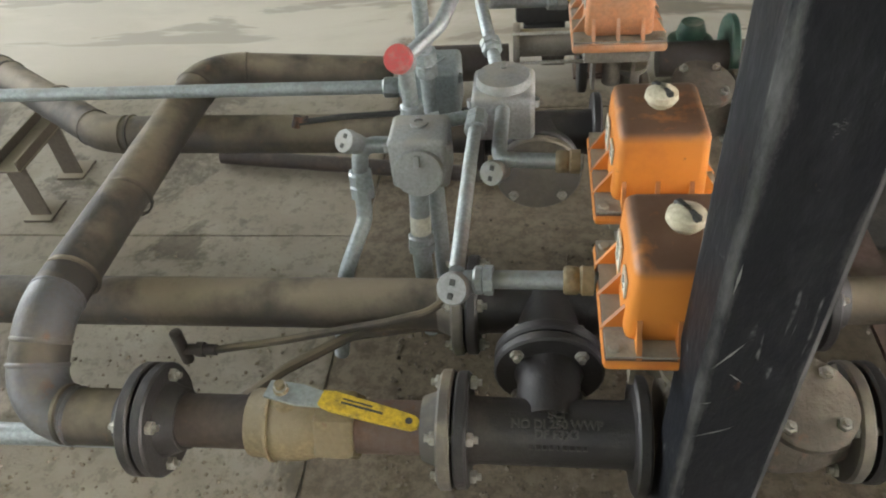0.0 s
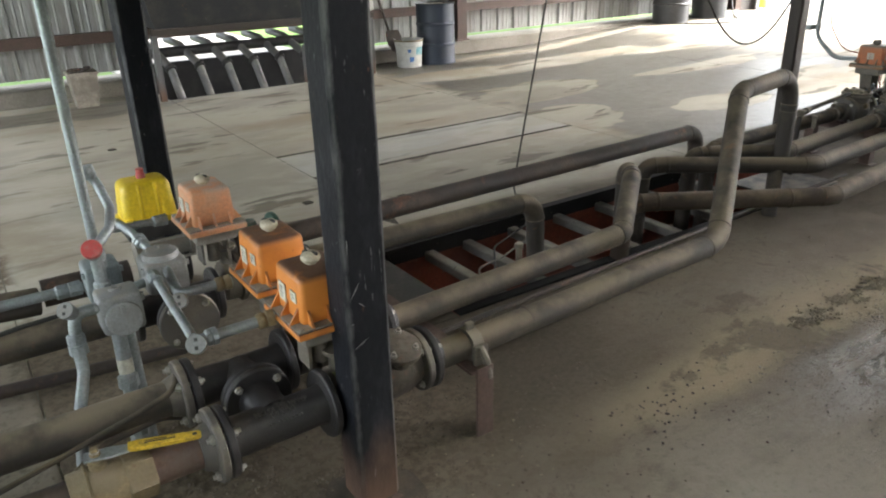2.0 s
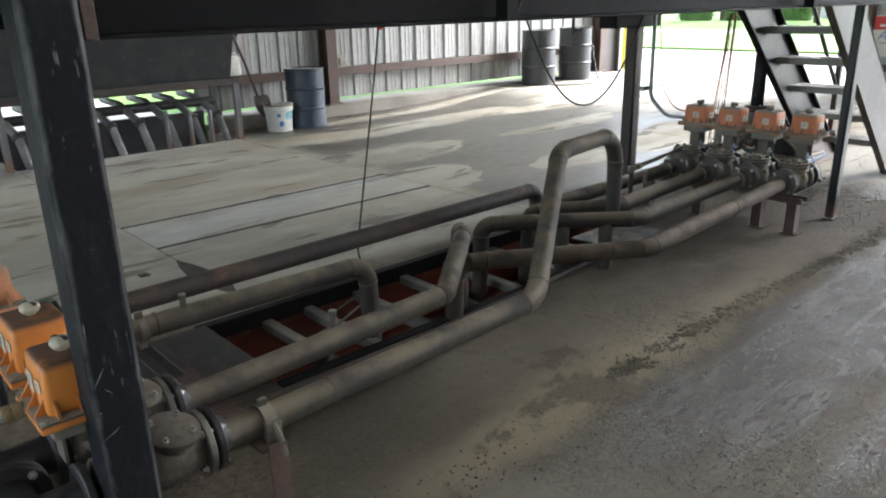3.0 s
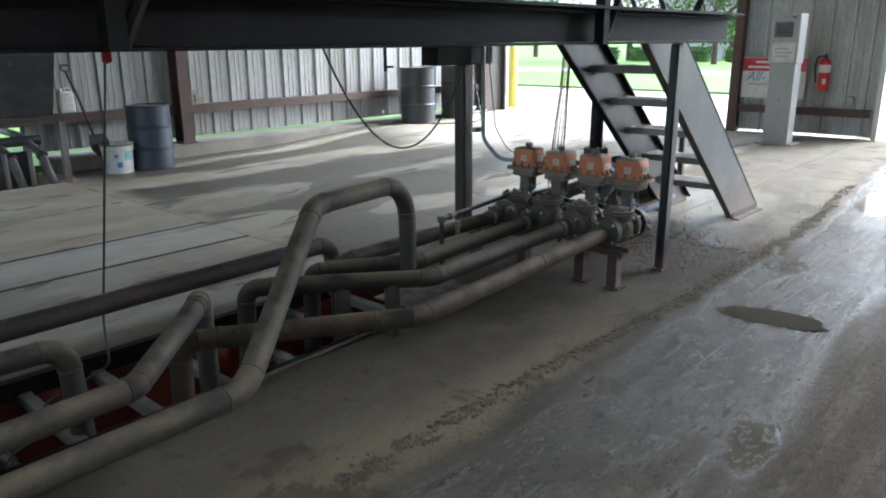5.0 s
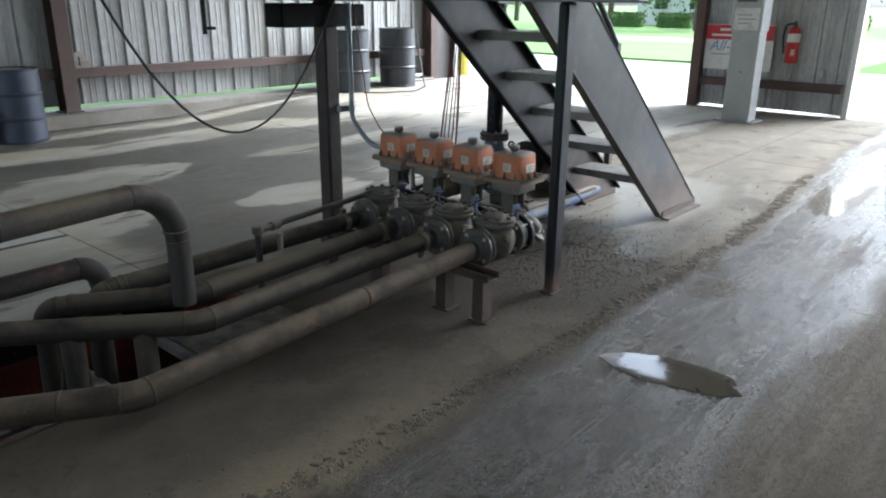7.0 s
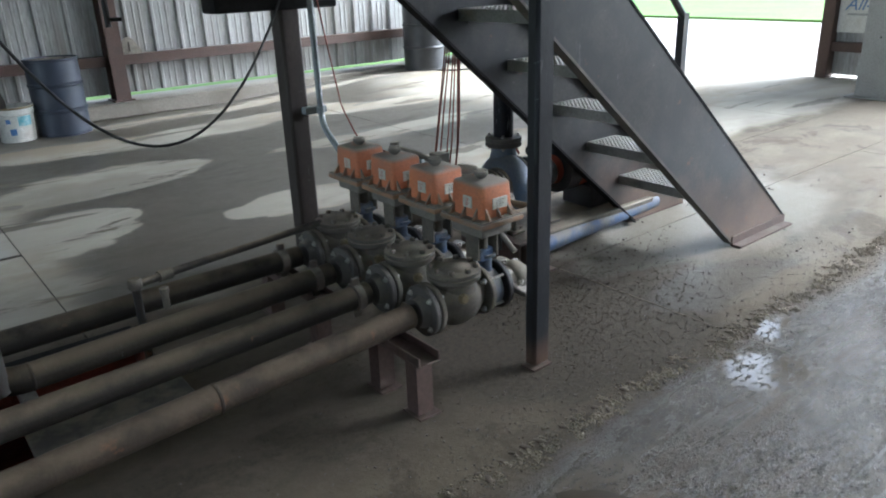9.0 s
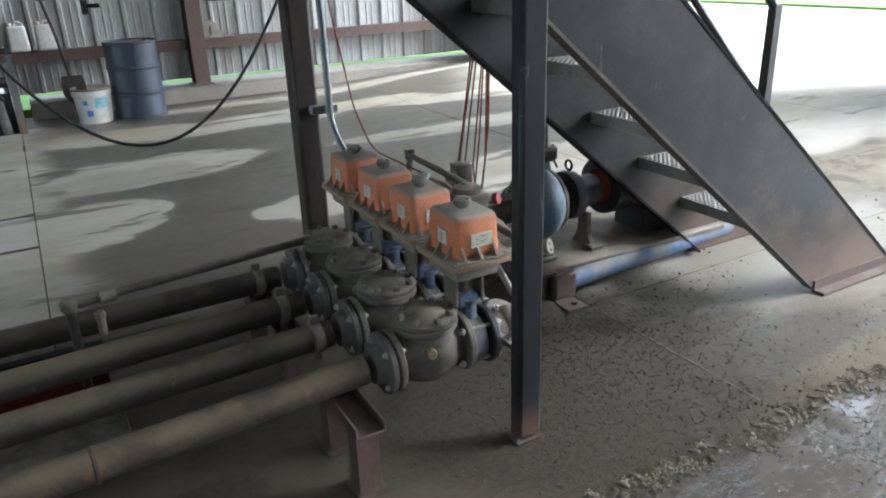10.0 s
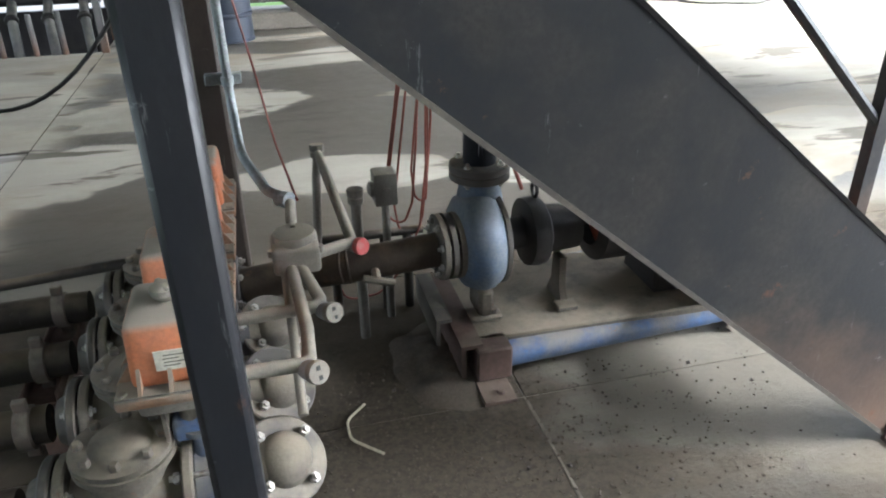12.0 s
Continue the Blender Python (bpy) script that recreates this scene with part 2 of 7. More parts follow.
DUST = (0.27, 0.228, 0.163)
M_PIPE = coat("dusty_steel_pipe", (0.024, 0.0235, 0.026), 0.68, 0.0, (0.085, 0.07, 0.05), 0.5, 5.5, 90, 0.35, dust=0.72, dust_colour=(0.25, 0.205, 0.143), rust=0.15, scuff=0.3, spec=0.3)
M_PIPE_LINE = coat("brown_dusty_pipe", (0.013, 0.0125, 0.0135), 0.72, 0.0, (0.04, 0.033, 0.025), 0.5, 4.5, 90, 0.35, dust=0.8, dust_colour=(0.15, 0.118, 0.077), rust=0.12, scuff=0.1, spec=0.22)
M_JOINT = coat("dirt_filled_joint", (0.045, 0.036, 0.026), 0.95, 0.0, (0.08, 0.066, 0.048), 0.5, 4, 90, 0.3)
M_SEALANT = coat("dusty_joint_sealant", (0.19, 0.165, 0.127), 0.9, 0.0, (0.1, 0.084, 0.062), 0.5, 12, 90, 0.4)
M_PIPE_TAN = coat("tan_dusted_pipe", (0.03, 0.029, 0.031), 0.7, 0.0, (0.085, 0.07, 0.05), 0.5, 4.0, 90, 0.3, dust=0.7, dust_colour=(0.225, 0.18, 0.12), rust=0.08, scuff=0.12, spec=0.25)
M_PIPE_RUST = coat("rusty_dusted_pipe", (0.035, 0.027, 0.022), 0.78, 0.0, (0.08, 0.058, 0.04), 0.6, 5.0, 90, 0.4, dust=0.7, dust_colour=(0.155, 0.12, 0.08), rust=0.3, spec=0.2)
M_ELBOW = coat("heat_tinted_elbow", (0.085, 0.088, 0.1), 0.5, 0.1, (0.15, 0.12, 0.088), 0.5, 8, 110, 0.35, dust=0.35, dust_colour=DUST, rust=0.3, scuff=0.3)
M_CAKED = coat("dust_caked_orange_casting", (0.36, 0.19, 0.1), 0.8, 0.0, (0.25, 0.2, 0.15), 0.6, 12, 140, 0.3, dust=0.9, dust_colour=(0.27, 0.235, 0.18))
M_WATER = coat("muddy_water", (0.075, 0.061, 0.044), -0.09, 0.0, (0.04, 0.034, 0.025), 0.4, 5, 6, 0.0, spec=0.9, detail=0)
M_PIPE_DARK = coat("dark_rusty_pipe", (0.03, 0.025, 0.0235), 0.65, 0.0, (0.068, 0.044, 0.03), 0.6, 4.0, 80, 0.2, dust=0.3, dust_colour=(0.2, 0.16, 0.12), rust=0.3)
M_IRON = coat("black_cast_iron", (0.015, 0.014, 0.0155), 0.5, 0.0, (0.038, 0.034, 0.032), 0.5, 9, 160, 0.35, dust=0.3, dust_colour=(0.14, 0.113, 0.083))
M_CAST_MARK = coat("rubbed_cast_iron", (0.06, 0.055, 0.05), 0.5, 0.0, (0.09, 0.078, 0.064), 0.5, 20, 160, 0.2)
M_FLANGE = coat("dusty_flange_steel", (0.07, 0.066, 0.062), 0.6, 0.1, (0.15, 0.13, 0.1), 0.5, 9, 120, 0.2, dust=0.6, dust_colour=DUST)
M_VALVE = coat("dusty_cast_valve", (0.135, 0.117, 0.09), 0.75, 0.0, (0.05, 0.048, 0.046), 0.5, 9, 120, 0.35, dust=0.75, dust_colour=(0.25, 0.21, 0.15), rust=0.25)
M_CLAY = coat("mud_caked_casting", (0.085, 0.07, 0.052), 0.9, 0.0, (0.03, 0.026, 0.023), 0.6, 13, 70, 0.8, dust=0.55, dust_colour=(0.21, 0.178, 0.13), rust=0.4)
M_BOLT = coat("zinc_bolt", (0.5, 0.48, 0.43), 0.4, 0.6, (0.26, 0.22, 0.17), 0.4, 60, 220, 0.1, dust=0.2)
M_BRASS = coat("dusty_brass", (0.23, 0.175, 0.09), 0.65, 0.1, (0.12, 0.092, 0.052), 0.55, 11, 120, 0.5, dust=0.55, dust_colour=(0.27, 0.225, 0.15), rust=0.15)
M_ORANGE = coat("orange_paint", (0.66, 0.225, 0.03), 0.5, 0.0, (0.52, 0.16, 0.03), 0.35, 9, 70, 0.1, dust=0.9, dust_colour=(0.11, 0.058, 0.034), detail=0, rust=0.08)
M_ORANGE_DUSTY = coat("dusty_orange_paint", (0.66, 0.2, 0.07), 0.65, 0.0, (0.5, 0.2, 0.1), 0.4, 12, 120, 0.1, dust=0.95, dust_colour=(0.33, 0.29, 0.23))
M_PINK = coat("faded_orange_paint", (0.62, 0.25, 0.1), 0.65, 0.0, (0.48, 0.27, 0.15), 0.6, 14, 120, 0.1, dust=0.7, dust_colour=(0.4, 0.33, 0.26))
M_YELLOW = coat("yellow_paint", (0.8, 0.58, 0.02), 0.4, 0.0, (0.7, 0.47, 0.02), 0.3, 10, 90, 0.03, dust=0.3, dust_colour=(0.5, 0.42, 0.15))
M_LEVER = coat("yellow_vinyl_grip", (0.62, 0.42, 0.03), 0.5, 0.0, (0.1, 0.08, 0.04), 0.35, 45, 160, 0.1)
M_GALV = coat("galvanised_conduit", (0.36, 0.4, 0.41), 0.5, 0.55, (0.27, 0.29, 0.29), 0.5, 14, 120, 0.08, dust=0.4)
M_CAST_AL = coat("grey_cast_aluminium", (0.3, 0.31, 0.31), 0.6, 0.25, (0.22, 0.22, 0.215), 0.5, 16, 160, 0.25, dust=0.55, dust_colour=(0.36, 0.33, 0.28))
M_CAST_TAN = coat("dust_caked_aluminium", (0.21, 0.195, 0.165), 0.8, 0.0, (0.13, 0.118, 0.098), 0.5, 12, 160, 0.35, dust=0.8, dust_colour=(0.3, 0.262, 0.2))
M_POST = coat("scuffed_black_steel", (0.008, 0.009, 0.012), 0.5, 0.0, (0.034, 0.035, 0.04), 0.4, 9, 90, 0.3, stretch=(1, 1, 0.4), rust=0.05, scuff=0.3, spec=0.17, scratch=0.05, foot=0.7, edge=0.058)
M_SCRATCH = coat("bare_scratched_steel", (0.3, 0.3, 0.29), 0.5, 0.3, (0.2, 0.2, 0.2), 0.5, 90, 200, 0.1)
M_POST_GREY = coat("worn_grey_steel_post", (0.0155, 0.0175, 0.0215), 0.36, 0.0, (0.034, 0.034, 0.036), 0.5, 4, 90, 0.12, stretch=(1, 1, 0.4), rust=0.1, scuff=0.4, foot=0.4, spec=0.36)
M_POST_BROWN = coat("dark_brown_steel_post", (0.03, 0.022, 0.017), 0.55, 0.1, (0.055, 0.04, 0.03), 0.5, 3, 80, 0.15, stretch=(1, 1, 0.4), scuff=0.4)
M_BEAM = coat("dark_painted_beam", (0.0095, 0.009, 0.0095), 0.6, 0.1, (0.024, 0.021, 0.02), 0.5, 2.5, 80, 0.1, dust=0.1, dust_colour=(0.05, 0.042, 0.034), spec=0.1)
M_STRINGER = coat("mill_steel_plate", (0.0165, 0.0195, 0.0245), 0.38, 0.0, (0.048, 0.045, 0.042), 0.6, 4.5, 70, 0.14, dust=0.15, rust=0.12, scuff=0.4, foot=1.3, spec=0.36)
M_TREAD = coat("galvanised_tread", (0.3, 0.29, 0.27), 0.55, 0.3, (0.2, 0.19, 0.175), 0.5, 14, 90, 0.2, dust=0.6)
M_BROWN = coat("red_oxide_steel", (0.09, 0.052, 0.04), 0.7, 0.0, (0.06, 0.04, 0.032), 0.5, 6, 60, 0.2, dust=0.6, dust_colour=(0.17, 0.132, 0.098))
M_SHEET = coat("weathered_metal_siding", (0.42, 0.42, 0.4), 0.45, 0.15, (0.23, 0.208, 0.175), 0.45, 2.2, 40, 0.05, stretch=(1.8, 1, 0.22), vary=0.07, scuff=0.2)
# siding with shade put into its colour, for the roof and south wall
M_SHEET_DARK = coat("shade_darkened_sheet", (0.36, 0.36, 0.34), 0.6, 0.1, (0.28, 0.27, 0.25), 0.5, 1.2, 40, 0.05)
M_TRIM = coat("white_trim", (0.7, 0.7, 0.66), 0.5, 0.0, (0.55, 0.55, 0.5), 0.4, 3, 50, 0.05)
M_KERB = coat("kerb_concrete", (0.25, 0.225, 0.185), 0.85, 0.0, (0.16, 0.14, 0.11), 0.6, 2.0, 60, 0.4)
M_DRUM = coat("dark_blue_drum", (0.022, 0.032, 0.055), 0.42, 0.1, (0.04, 0.047, 0.065), 0.5, 5, 80, 0.05, dust=0.35, dust_colour=(0.24, 0.23, 0.2))
M_DRUM_BLACK = coat("black_drum", (0.022, 0.024, 0.028), 0.42, 0.1, (0.05, 0.052, 0.055), 0.5, 5, 80, 0.05, dust=0.4, dust_colour=(0.26, 0.25, 0.23))
M_RED = coat("red_cap_paint", (0.5, 0.06, 0.055), 0.55, 0.0, (0.45, 0.2, 0.18), 0.5, 40, 160, 0.1)
M_RED_EXT = coat("red_gloss", (0.5, 0.015, 0.015), 0.3, 0.0, (0.4, 0.015, 0.015), 0.3, 6, 60, 0.02)
M_WHITE = coat("white_plastic", (0.68, 0.68, 0.63), 0.5, 0.0, (0.5, 0.47, 0.4), 0.45, 7, 60, 0.05)
M_PAPER = coat("label_paper", (0.62, 0.6, 0.5), 0.6, 0.0, (0.5, 0.48, 0.38), 0.4, 30, 120, 0.02)
M_INK = coat("dark_ink", (0.05, 0.05, 0.045), 0.7, 0.0, None, 0.3, 30, 120, 0.0)
M_CREAM = coat("cream_plastic", (0.55, 0.5, 0.36), 0.55, 0.0, (0.4, 0.35, 0.25), 0.4, 40, 150, 0.1, dust=0.3)
M_BLACK = coat("black_rubber", (0.018, 0.018, 0.018), 0.6, 0.0, (0.03, 0.028, 0.026), 0.5, 12, 90, 0.1, dust=0.2)
M_GREEN = coat("dark_green_casting", (0.012, 0.07, 0.045), 0.5, 0.0, (0.02, 0.045, 0.035), 0.5, 14, 110, 0.2, dust=0.4)
M_BLUE = coat("worn_blue_paint", (0.026, 0.085, 0.22), 0.65, 0.0, (0.12, 0.12, 0.115), 0.75, 7, 90, 0.15, dust=0.7, dust_colour=(0.2, 0.18, 0.15), rust=0.2)
M_PUMP = coat("faded_blue_grey_pump", (0.17, 0.2, 0.225), 0.55, 0.1, (0.035, 0.12, 0.3), 0.4, 4, 90, 0.2, dust=0.6, dust_colour=(0.25, 0.23, 0.19))
M_MOTOR = coat("orange_red_motor", (0.5, 0.085, 0.03), 0.5, 0.0, (0.36, 0.06, 0.03), 0.4, 7, 90, 0.1, dust=0.35)
M_PIT = coat("orange_pit_steel", (0.2, 0.04, 0.015), 0.6, 0.0, (0.06, 0.02, 0.013), 0.5, 3, 70, 0.2, rust=0.3)
M_GREYBAR = coat("grey_cross_bar", (0.15, 0.14, 0.125), 0.75, 0.0, (0.085, 0.078, 0.07), 0.5, 6, 70, 0.2, dust=0.6)
M_GREY = coat("light_grey_cabinet", (0.4, 0.4, 0.38), 0.5, 0.1, (0.34, 0.34, 0.32), 0.4, 4, 60, 0.03)
M_SHOVEL = coat("dark_shovel", (0.05, 0.04, 0.035), 0.6, 0.2, (0.09, 0.07, 0.05), 0.5, 8, 60, 0.1, rust=0.3)
M_CABLE_RED = coat("red_brown_cord", (0.2, 0.05, 0.032), 0.6, 0.0, (0.15, 0.045, 0.03), 0.4, 10, 60, 0.0)
M_BIN = coat("dirty_tan_bin", (0.3, 0.27, 0.22), 0.8, 0.0, (0.15, 0.125, 0.1), 0.6, 7, 60, 0.2)
M_DIRT = coat("dry_mud", (0.25, 0.205, 0.147), 0.95, 0.0, (0.14, 0.116, 0.084), 0.5, 9, 120, 0.5)
M_CRUMB = coat("crumbled_mud", (0.15, 0.122, 0.087), 0.95, 0.0, (0.085, 0.068, 0.049), 0.5, 30, 160, 0.5)
M_SOIL = coat("loose_dark_soil", (0.1, 0.08, 0.056), 0.95, 0.0, (0.05, 0.04, 0.03), 0.5, 14, 130, 0.8)
M_WET_GRIT = coat("wet_grit", (0.11, 0.09, 0.068), 0.3, 0.0, (0.06, 0.05, 0.04), 0.5, 30, 160, 0.1)
M_STAND_DUSTY = coat("dust_caked_stand", (0.1, 0.078, 0.06), 0.85, 0.0, (0.09, 0.07, 0.055), 0.5, 8, 90, 0.3, dust=1.0, dust_colour=(0.26, 0.225, 0.165))
M_CHUTE = coat("grey_chute_steel", (0.1, 0.1, 0.1), 0.5, 0.2, (0.17, 0.165, 0.155), 0.5, 5, 80, 0.15, dust=0.5)
M_BOLLARD = coat("yellow_bollard", (0.75, 0.6, 0.1), 0.5, 0.0, (0.65, 0.5, 0.1), 0.4, 3, 50, 0.02)
M_GRASS = coat("lawn", (0.13, 0.24, 0.035), 0.9, 0.0, (0.09, 0.18, 0.03), 0.5, 0.35, 9, 0.5)
M_LEAF = coat("tree_leaves", (0.06, 0.12, 0.025), 0.8, 0.0, (0.1, 0.17, 0.04), 0.5, 0.9, 5, 0.2)
M_BARK = coat("bark", (0.11, 0.085, 0.065), 0.9, 0.0, None, 0.5, 3, 20, 0.4)
M_APRON = coat("pale_apron_concrete", (0.46, 0.43, 0.38), 0.8, 0.0, (0.38, 0.35, 0.3), 0.5, 0.6, 30, 0.15)
M_HOUSE = coat("white_house_siding", (0.7, 0.7, 0.68), 0.7, 0.0, (0.6, 0.6, 0.58), 0.4, 0.7, 10, 0.03)
M_ROOFING = coat("grey_shingles", (0.14, 0.13, 0.125), 0.9, 0.0, None, 0.5, 1.0, 14, 0.2)
M_GLASS_DARK = coat("dark_window_glass", (0.03, 0.035, 0.04), 0.12, 0.0, None, 0.3, 3, 20, 0.0)


def floor_material():
    """Old concrete: tan-grey, worn, with dried stains, wet patches and a wet, gritty driving lane."""
    m = bpy.data.materials.new("stained_concrete_floor")
    m.use_nodes = True
    nt = m.node_tree
    bs = nt.nodes["Principled BSDF"]
    geo = nt.nodes.new("ShaderNodeNewGeometry")
    P = geo.outputs["Position"]

    def noise_at(scale, detail=5.0, rough=0.6, stretch=(1, 1, 1), off=(0, 0, 0), dist=0.0):
        mp = nt.nodes.new("ShaderNodeMapping")
        mp.inputs["Scale"].default_value = stretch
        mp.inputs["Location"].default_value = off
        nt.links.new(P, mp.inputs[0])
        nd = nt.nodes.new("ShaderNodeTexNoise")
        nd.inputs["Scale"].default_value, nd.inputs["Detail"].default_value = scale, detail
        nd.inputs["Roughness"].default_value = rough
        nd.inputs["Distortion"].default_value = dist
        nt.links.new(mp.outputs[0], nd.inputs["Vector"])
        return nd.outputs[0]

    def rng(src, lo, hi, a=0.0, b=1.0):
        r = nt.nodes.new("ShaderNodeMapRange")
        r.interpolation_type = "SMOOTHSTEP"
        for i, val in enumerate((lo, hi, a, b)):
            r.inputs[i + 1].default_value = val
        nt.links.new(src, r.inputs[0])
        return r.outputs[0]

    def op(kind, a, b, c=None):
        nd = nt.nodes.new("ShaderNodeMath")
        nd.operation = kind
        for i, val in enumerate((a, b, c)):
            if val is None:
                continue
            if isinstance(val, (int, float)):
                nd.inputs[i].default_value = val
            else:
                nt.links.new(val, nd.inputs[i])
        return nd.outputs[0]

    def mix(fac, a, b):
        mx = nt.nodes.new("ShaderNodeMix")
        mx.data_type = "RGBA"
        for sock, val in ((mx.inputs[0], fac), (mx.inputs[6], a), (mx.inputs[7], b)):
            if isinstance(val, bpy.types.NodeSocket):
                nt.links.new(val, sock)
            elif isinstance(val, (int, float)):
                sock.default_value = val
            else:
                sock.default_value = (*val, 1.0)
        return mx.outputs[2]

    sep = nt.nodes.new("ShaderNodeSeparateXYZ")
    nt.links.new(P, sep.inputs[0])
    X, Y = sep.outputs[0], sep.outputs[1]

    warp = op("SUBTRACT", noise_at(0.9, 3, 0.5, (0.5, 1.0, 1)), 0.5)
    ragged = op("SUBTRACT", noise_at(2.6, 3, 0.5, (0.6, 1.2, 1), (7, 1, 0), 0.3), 0.5)

    def ellipse(cx, cy, rx, ry, wob, edge=0.06):
        """1 inside a ragged ellipse, 0 outside."""
        dx = op("DIVIDE", op("SUBTRACT", X, cx), rx)
        dy = op("DIVIDE", op("SUBTRACT", op("ADD", Y, op("MULTIPLY", warp, 0.8)), cy), ry)
        d = op("ADD", op("MULTIPLY", dx, dx), op("MULTIPLY", dy, dy))
        d = op("ADD", d, op("MULTIPLY", ragged, wob))
        return rng(d, 1.0 + edge, 1.0 - edge)

    base = mix(rng(noise_at(0.7, 6, 0.6, (0.6, 1, 1)), 0.35, 0.7), (0.27, 0.245, 0.2), (0.205, 0.184, 0.148))
    base = mix(rng(noise_at(4, 6, 0.7, (0.7, 1, 1), (3, 1, 0)), 0.48, 0.8), base, (0.15, 0.132, 0.104))
    base = mix(op("MULTIPLY", rng(noise_at(38, 5, 0.75), 0.5, 0.72), 0.5), base, (0.11, 0.098, 0.078))
    # pale, dry, washed concrete on the far half
    far = rng(op("ADD", Y, op("MULTIPLY", ragged, 0.5)), 2.25, 2.6)
    base = mix(op("MULTIPLY", far, rng(noise_at(1.1, 6, 0.62, (0.45, 1.1, 1), (9, 4, 0)), 0.3, 0.6, 0.6, 0.95)), base, (0.41, 0.38, 0.318))
    base = mix(op("MULTIPLY", far, rng(X, 1.2, 0.2, 0.0, 0.8)), base, (0.54, 0.505, 0.43))
    # dried dark blotches between the joints and along the wall
    spots = rng(noise_at(2.2, 5, 0.6, (0.42, 1.7, 1), (1.5, 7.3, 0), 0.3), 0.575, 0.625)
    faint = rng(noise_at(1.0, 6, 0.65, (0.6, 1.1, 1), (6.5, 2.3, 0), 0.3), 0.45, 0.62)
    old = op("MULTIPLY", op("MAXIMUM", op("MULTIPLY", spots, 0.95), op("MULTIPLY", faint, 0.4)), op("MULTIPLY", far, rng(X, -0.2, 0.9, 0.5, 1.0)))
    base = mix(op("MULTIPLY", old, 0.8), base, (0.12, 0.107, 0.085))
    west = op("MULTIPLY", rng(X, -0.06, -0.14), rng(Y, 2.6, 2.3))
    base = mix(op("MULTIPLY", west, rng(noise_at(1.3, 6, 0.65, (0.8, 1, 1), (2, 2, 0)), 0.3, 0.65, 0.85, 0.45)), base, (0.37, 0.335, 0.272))
    # tan dirt trodden in, rusty grime along the cross joint, a washed pale strip between the two grooves
    trod = op("MULTIPLY", far, rng(noise_at(0.8, 7, 0.68, (0.5, 1.2, 1), (12, 5, 0), 0.4), 0.47, 0.66, 0.0, 0.6))
    base = mix(trod, base, (0.29, 0.235, 0.16))
    off = op("ABSOLUTE", op("ADD", op("ADD", X, 0.1), op("MULTIPLY", op("SUBTRACT", noise_at(3.5, 4), 0.5), 0.16)), 0.0)
    grime = op("MULTIPLY", op("MULTIPLY", rng(off, 0.075, 0.01), rng(noise_at(7, 5, 0.7), 0.4, 0.58)), rng(Y, 1.9, 2.4))
    base = mix(op("MULTIPLY", grime, 0.8), base, (0.13, 0.092, 0.06))
    plank = op("MULTIPLY", op("MULTIPLY", rng(Y, 3.5, 3.58), rng(Y, 4.25, 4.17)), op("MULTIPLY", rng(X, 1.75, 1.85), rng(X, 4.2, 4.1)))
    base = mix(op("MULTIPLY", plank, rng(noise_at(2.0, 5, 0.6, (0.4, 1.5, 1), (4, 9, 0)), 0.4, 0.6, 0.2, 0.6)), base, (0.45, 0.45, 0.44))
    # water has run out behind the valves; what has dried again stays pale
    soaked = op("MULTIPLY", op("MULTIPLY", far, rng(op("ADD", X, op("MULTIPLY", ragged, 0.6)), 4.2, 4.45)), rng(op("ADD", X, op("MULTIPLY", warp, 2.5)), 9.6, 8.4))
    dry = None
    for e in ((5.0, 4.88, 0.8, 0.5, 1.5), (4.5, 3.75, 0.42, 0.45, 1.5), (5.95, 3.28, 0.6, 0.26, 2.0), (7.5, 4.85, 1.2, 0.2, 1.6), (6.6, 6.15, 1.7, 0.32, 1.8),
              (8.8, 5.9, 1.5, 0.22, 1.8), (8.0, 3.2, 1.3, 0.7, 2.2), (5.0, 6.3, 0.8, 0.3, 1.8), (7.4, 7.2, 2.5, 0.12, 1.5)):
        one = ellipse(*e)
        dry = one if dry is None else op("MAXIMUM", dry, one)
    wet = op("MULTIPLY", soaked, op("SUBTRACT", 1.0, dry))
    wet = op("MAXIMUM", wet, op("MULTIPLY", ellipse(0.9, 7.0, 1.2, 0.35, 2.0), 0.7))
    # the driving lane: gritty, muddy, half wet, with its edge along y = 0.4
    edge = op("ADD", Y, op("MULTIPLY", op("SUBTRACT", noise_at(1.7, 4), 0.5), 0.3))
    edge = op("SUBTRACT", edge, op("MULTIPLY", rng(X, 7.0, 11.0), 0.3))
    lane = op("MULTIPLY", rng(edge, 0.46, 0.34), rng(X, 1.2, 2.8))
    lane_col = mix(rng(noise_at(5, 6, 0.7, (0.3, 1.6, 1)), 0.38, 0.62), (0.175, 0.138, 0.098), (0.112, 0.088, 0.062))
    lane_col = mix(op("MULTIPLY", rng(noise_at(30, 5, 0.75, (0.6, 1.1, 1)), 0.48, 0.62), 0.55), lane_col, (0.055, 0.046, 0.035))
    ruts = noise_at(2.6, 5, 0.65, (0.05, 2.4, 1), (3, 6, 0))
    lane_col = mix(rng(ruts, 0.42, 0.6, 0.0, 0.7), lane_col, (0.085, 0.066, 0.046))
    base = mix(op("MULTIPLY", lane, 0.92), base, lane_col)
    tracks = rng(noise_at(1.5, 6, 0.65, (0.3, 2.0, 1), (5, 5, 0)), 0.40, 0.52)
    strip = op("MULTIPLY", op("MULTIPLY", rng(edge, 0.38, 0.22), rng(edge, -0.62, -0.34)), op("MULTIPLY", lane, op("ADD", op("MULTIPLY", tracks, 0.75), 0.25)))
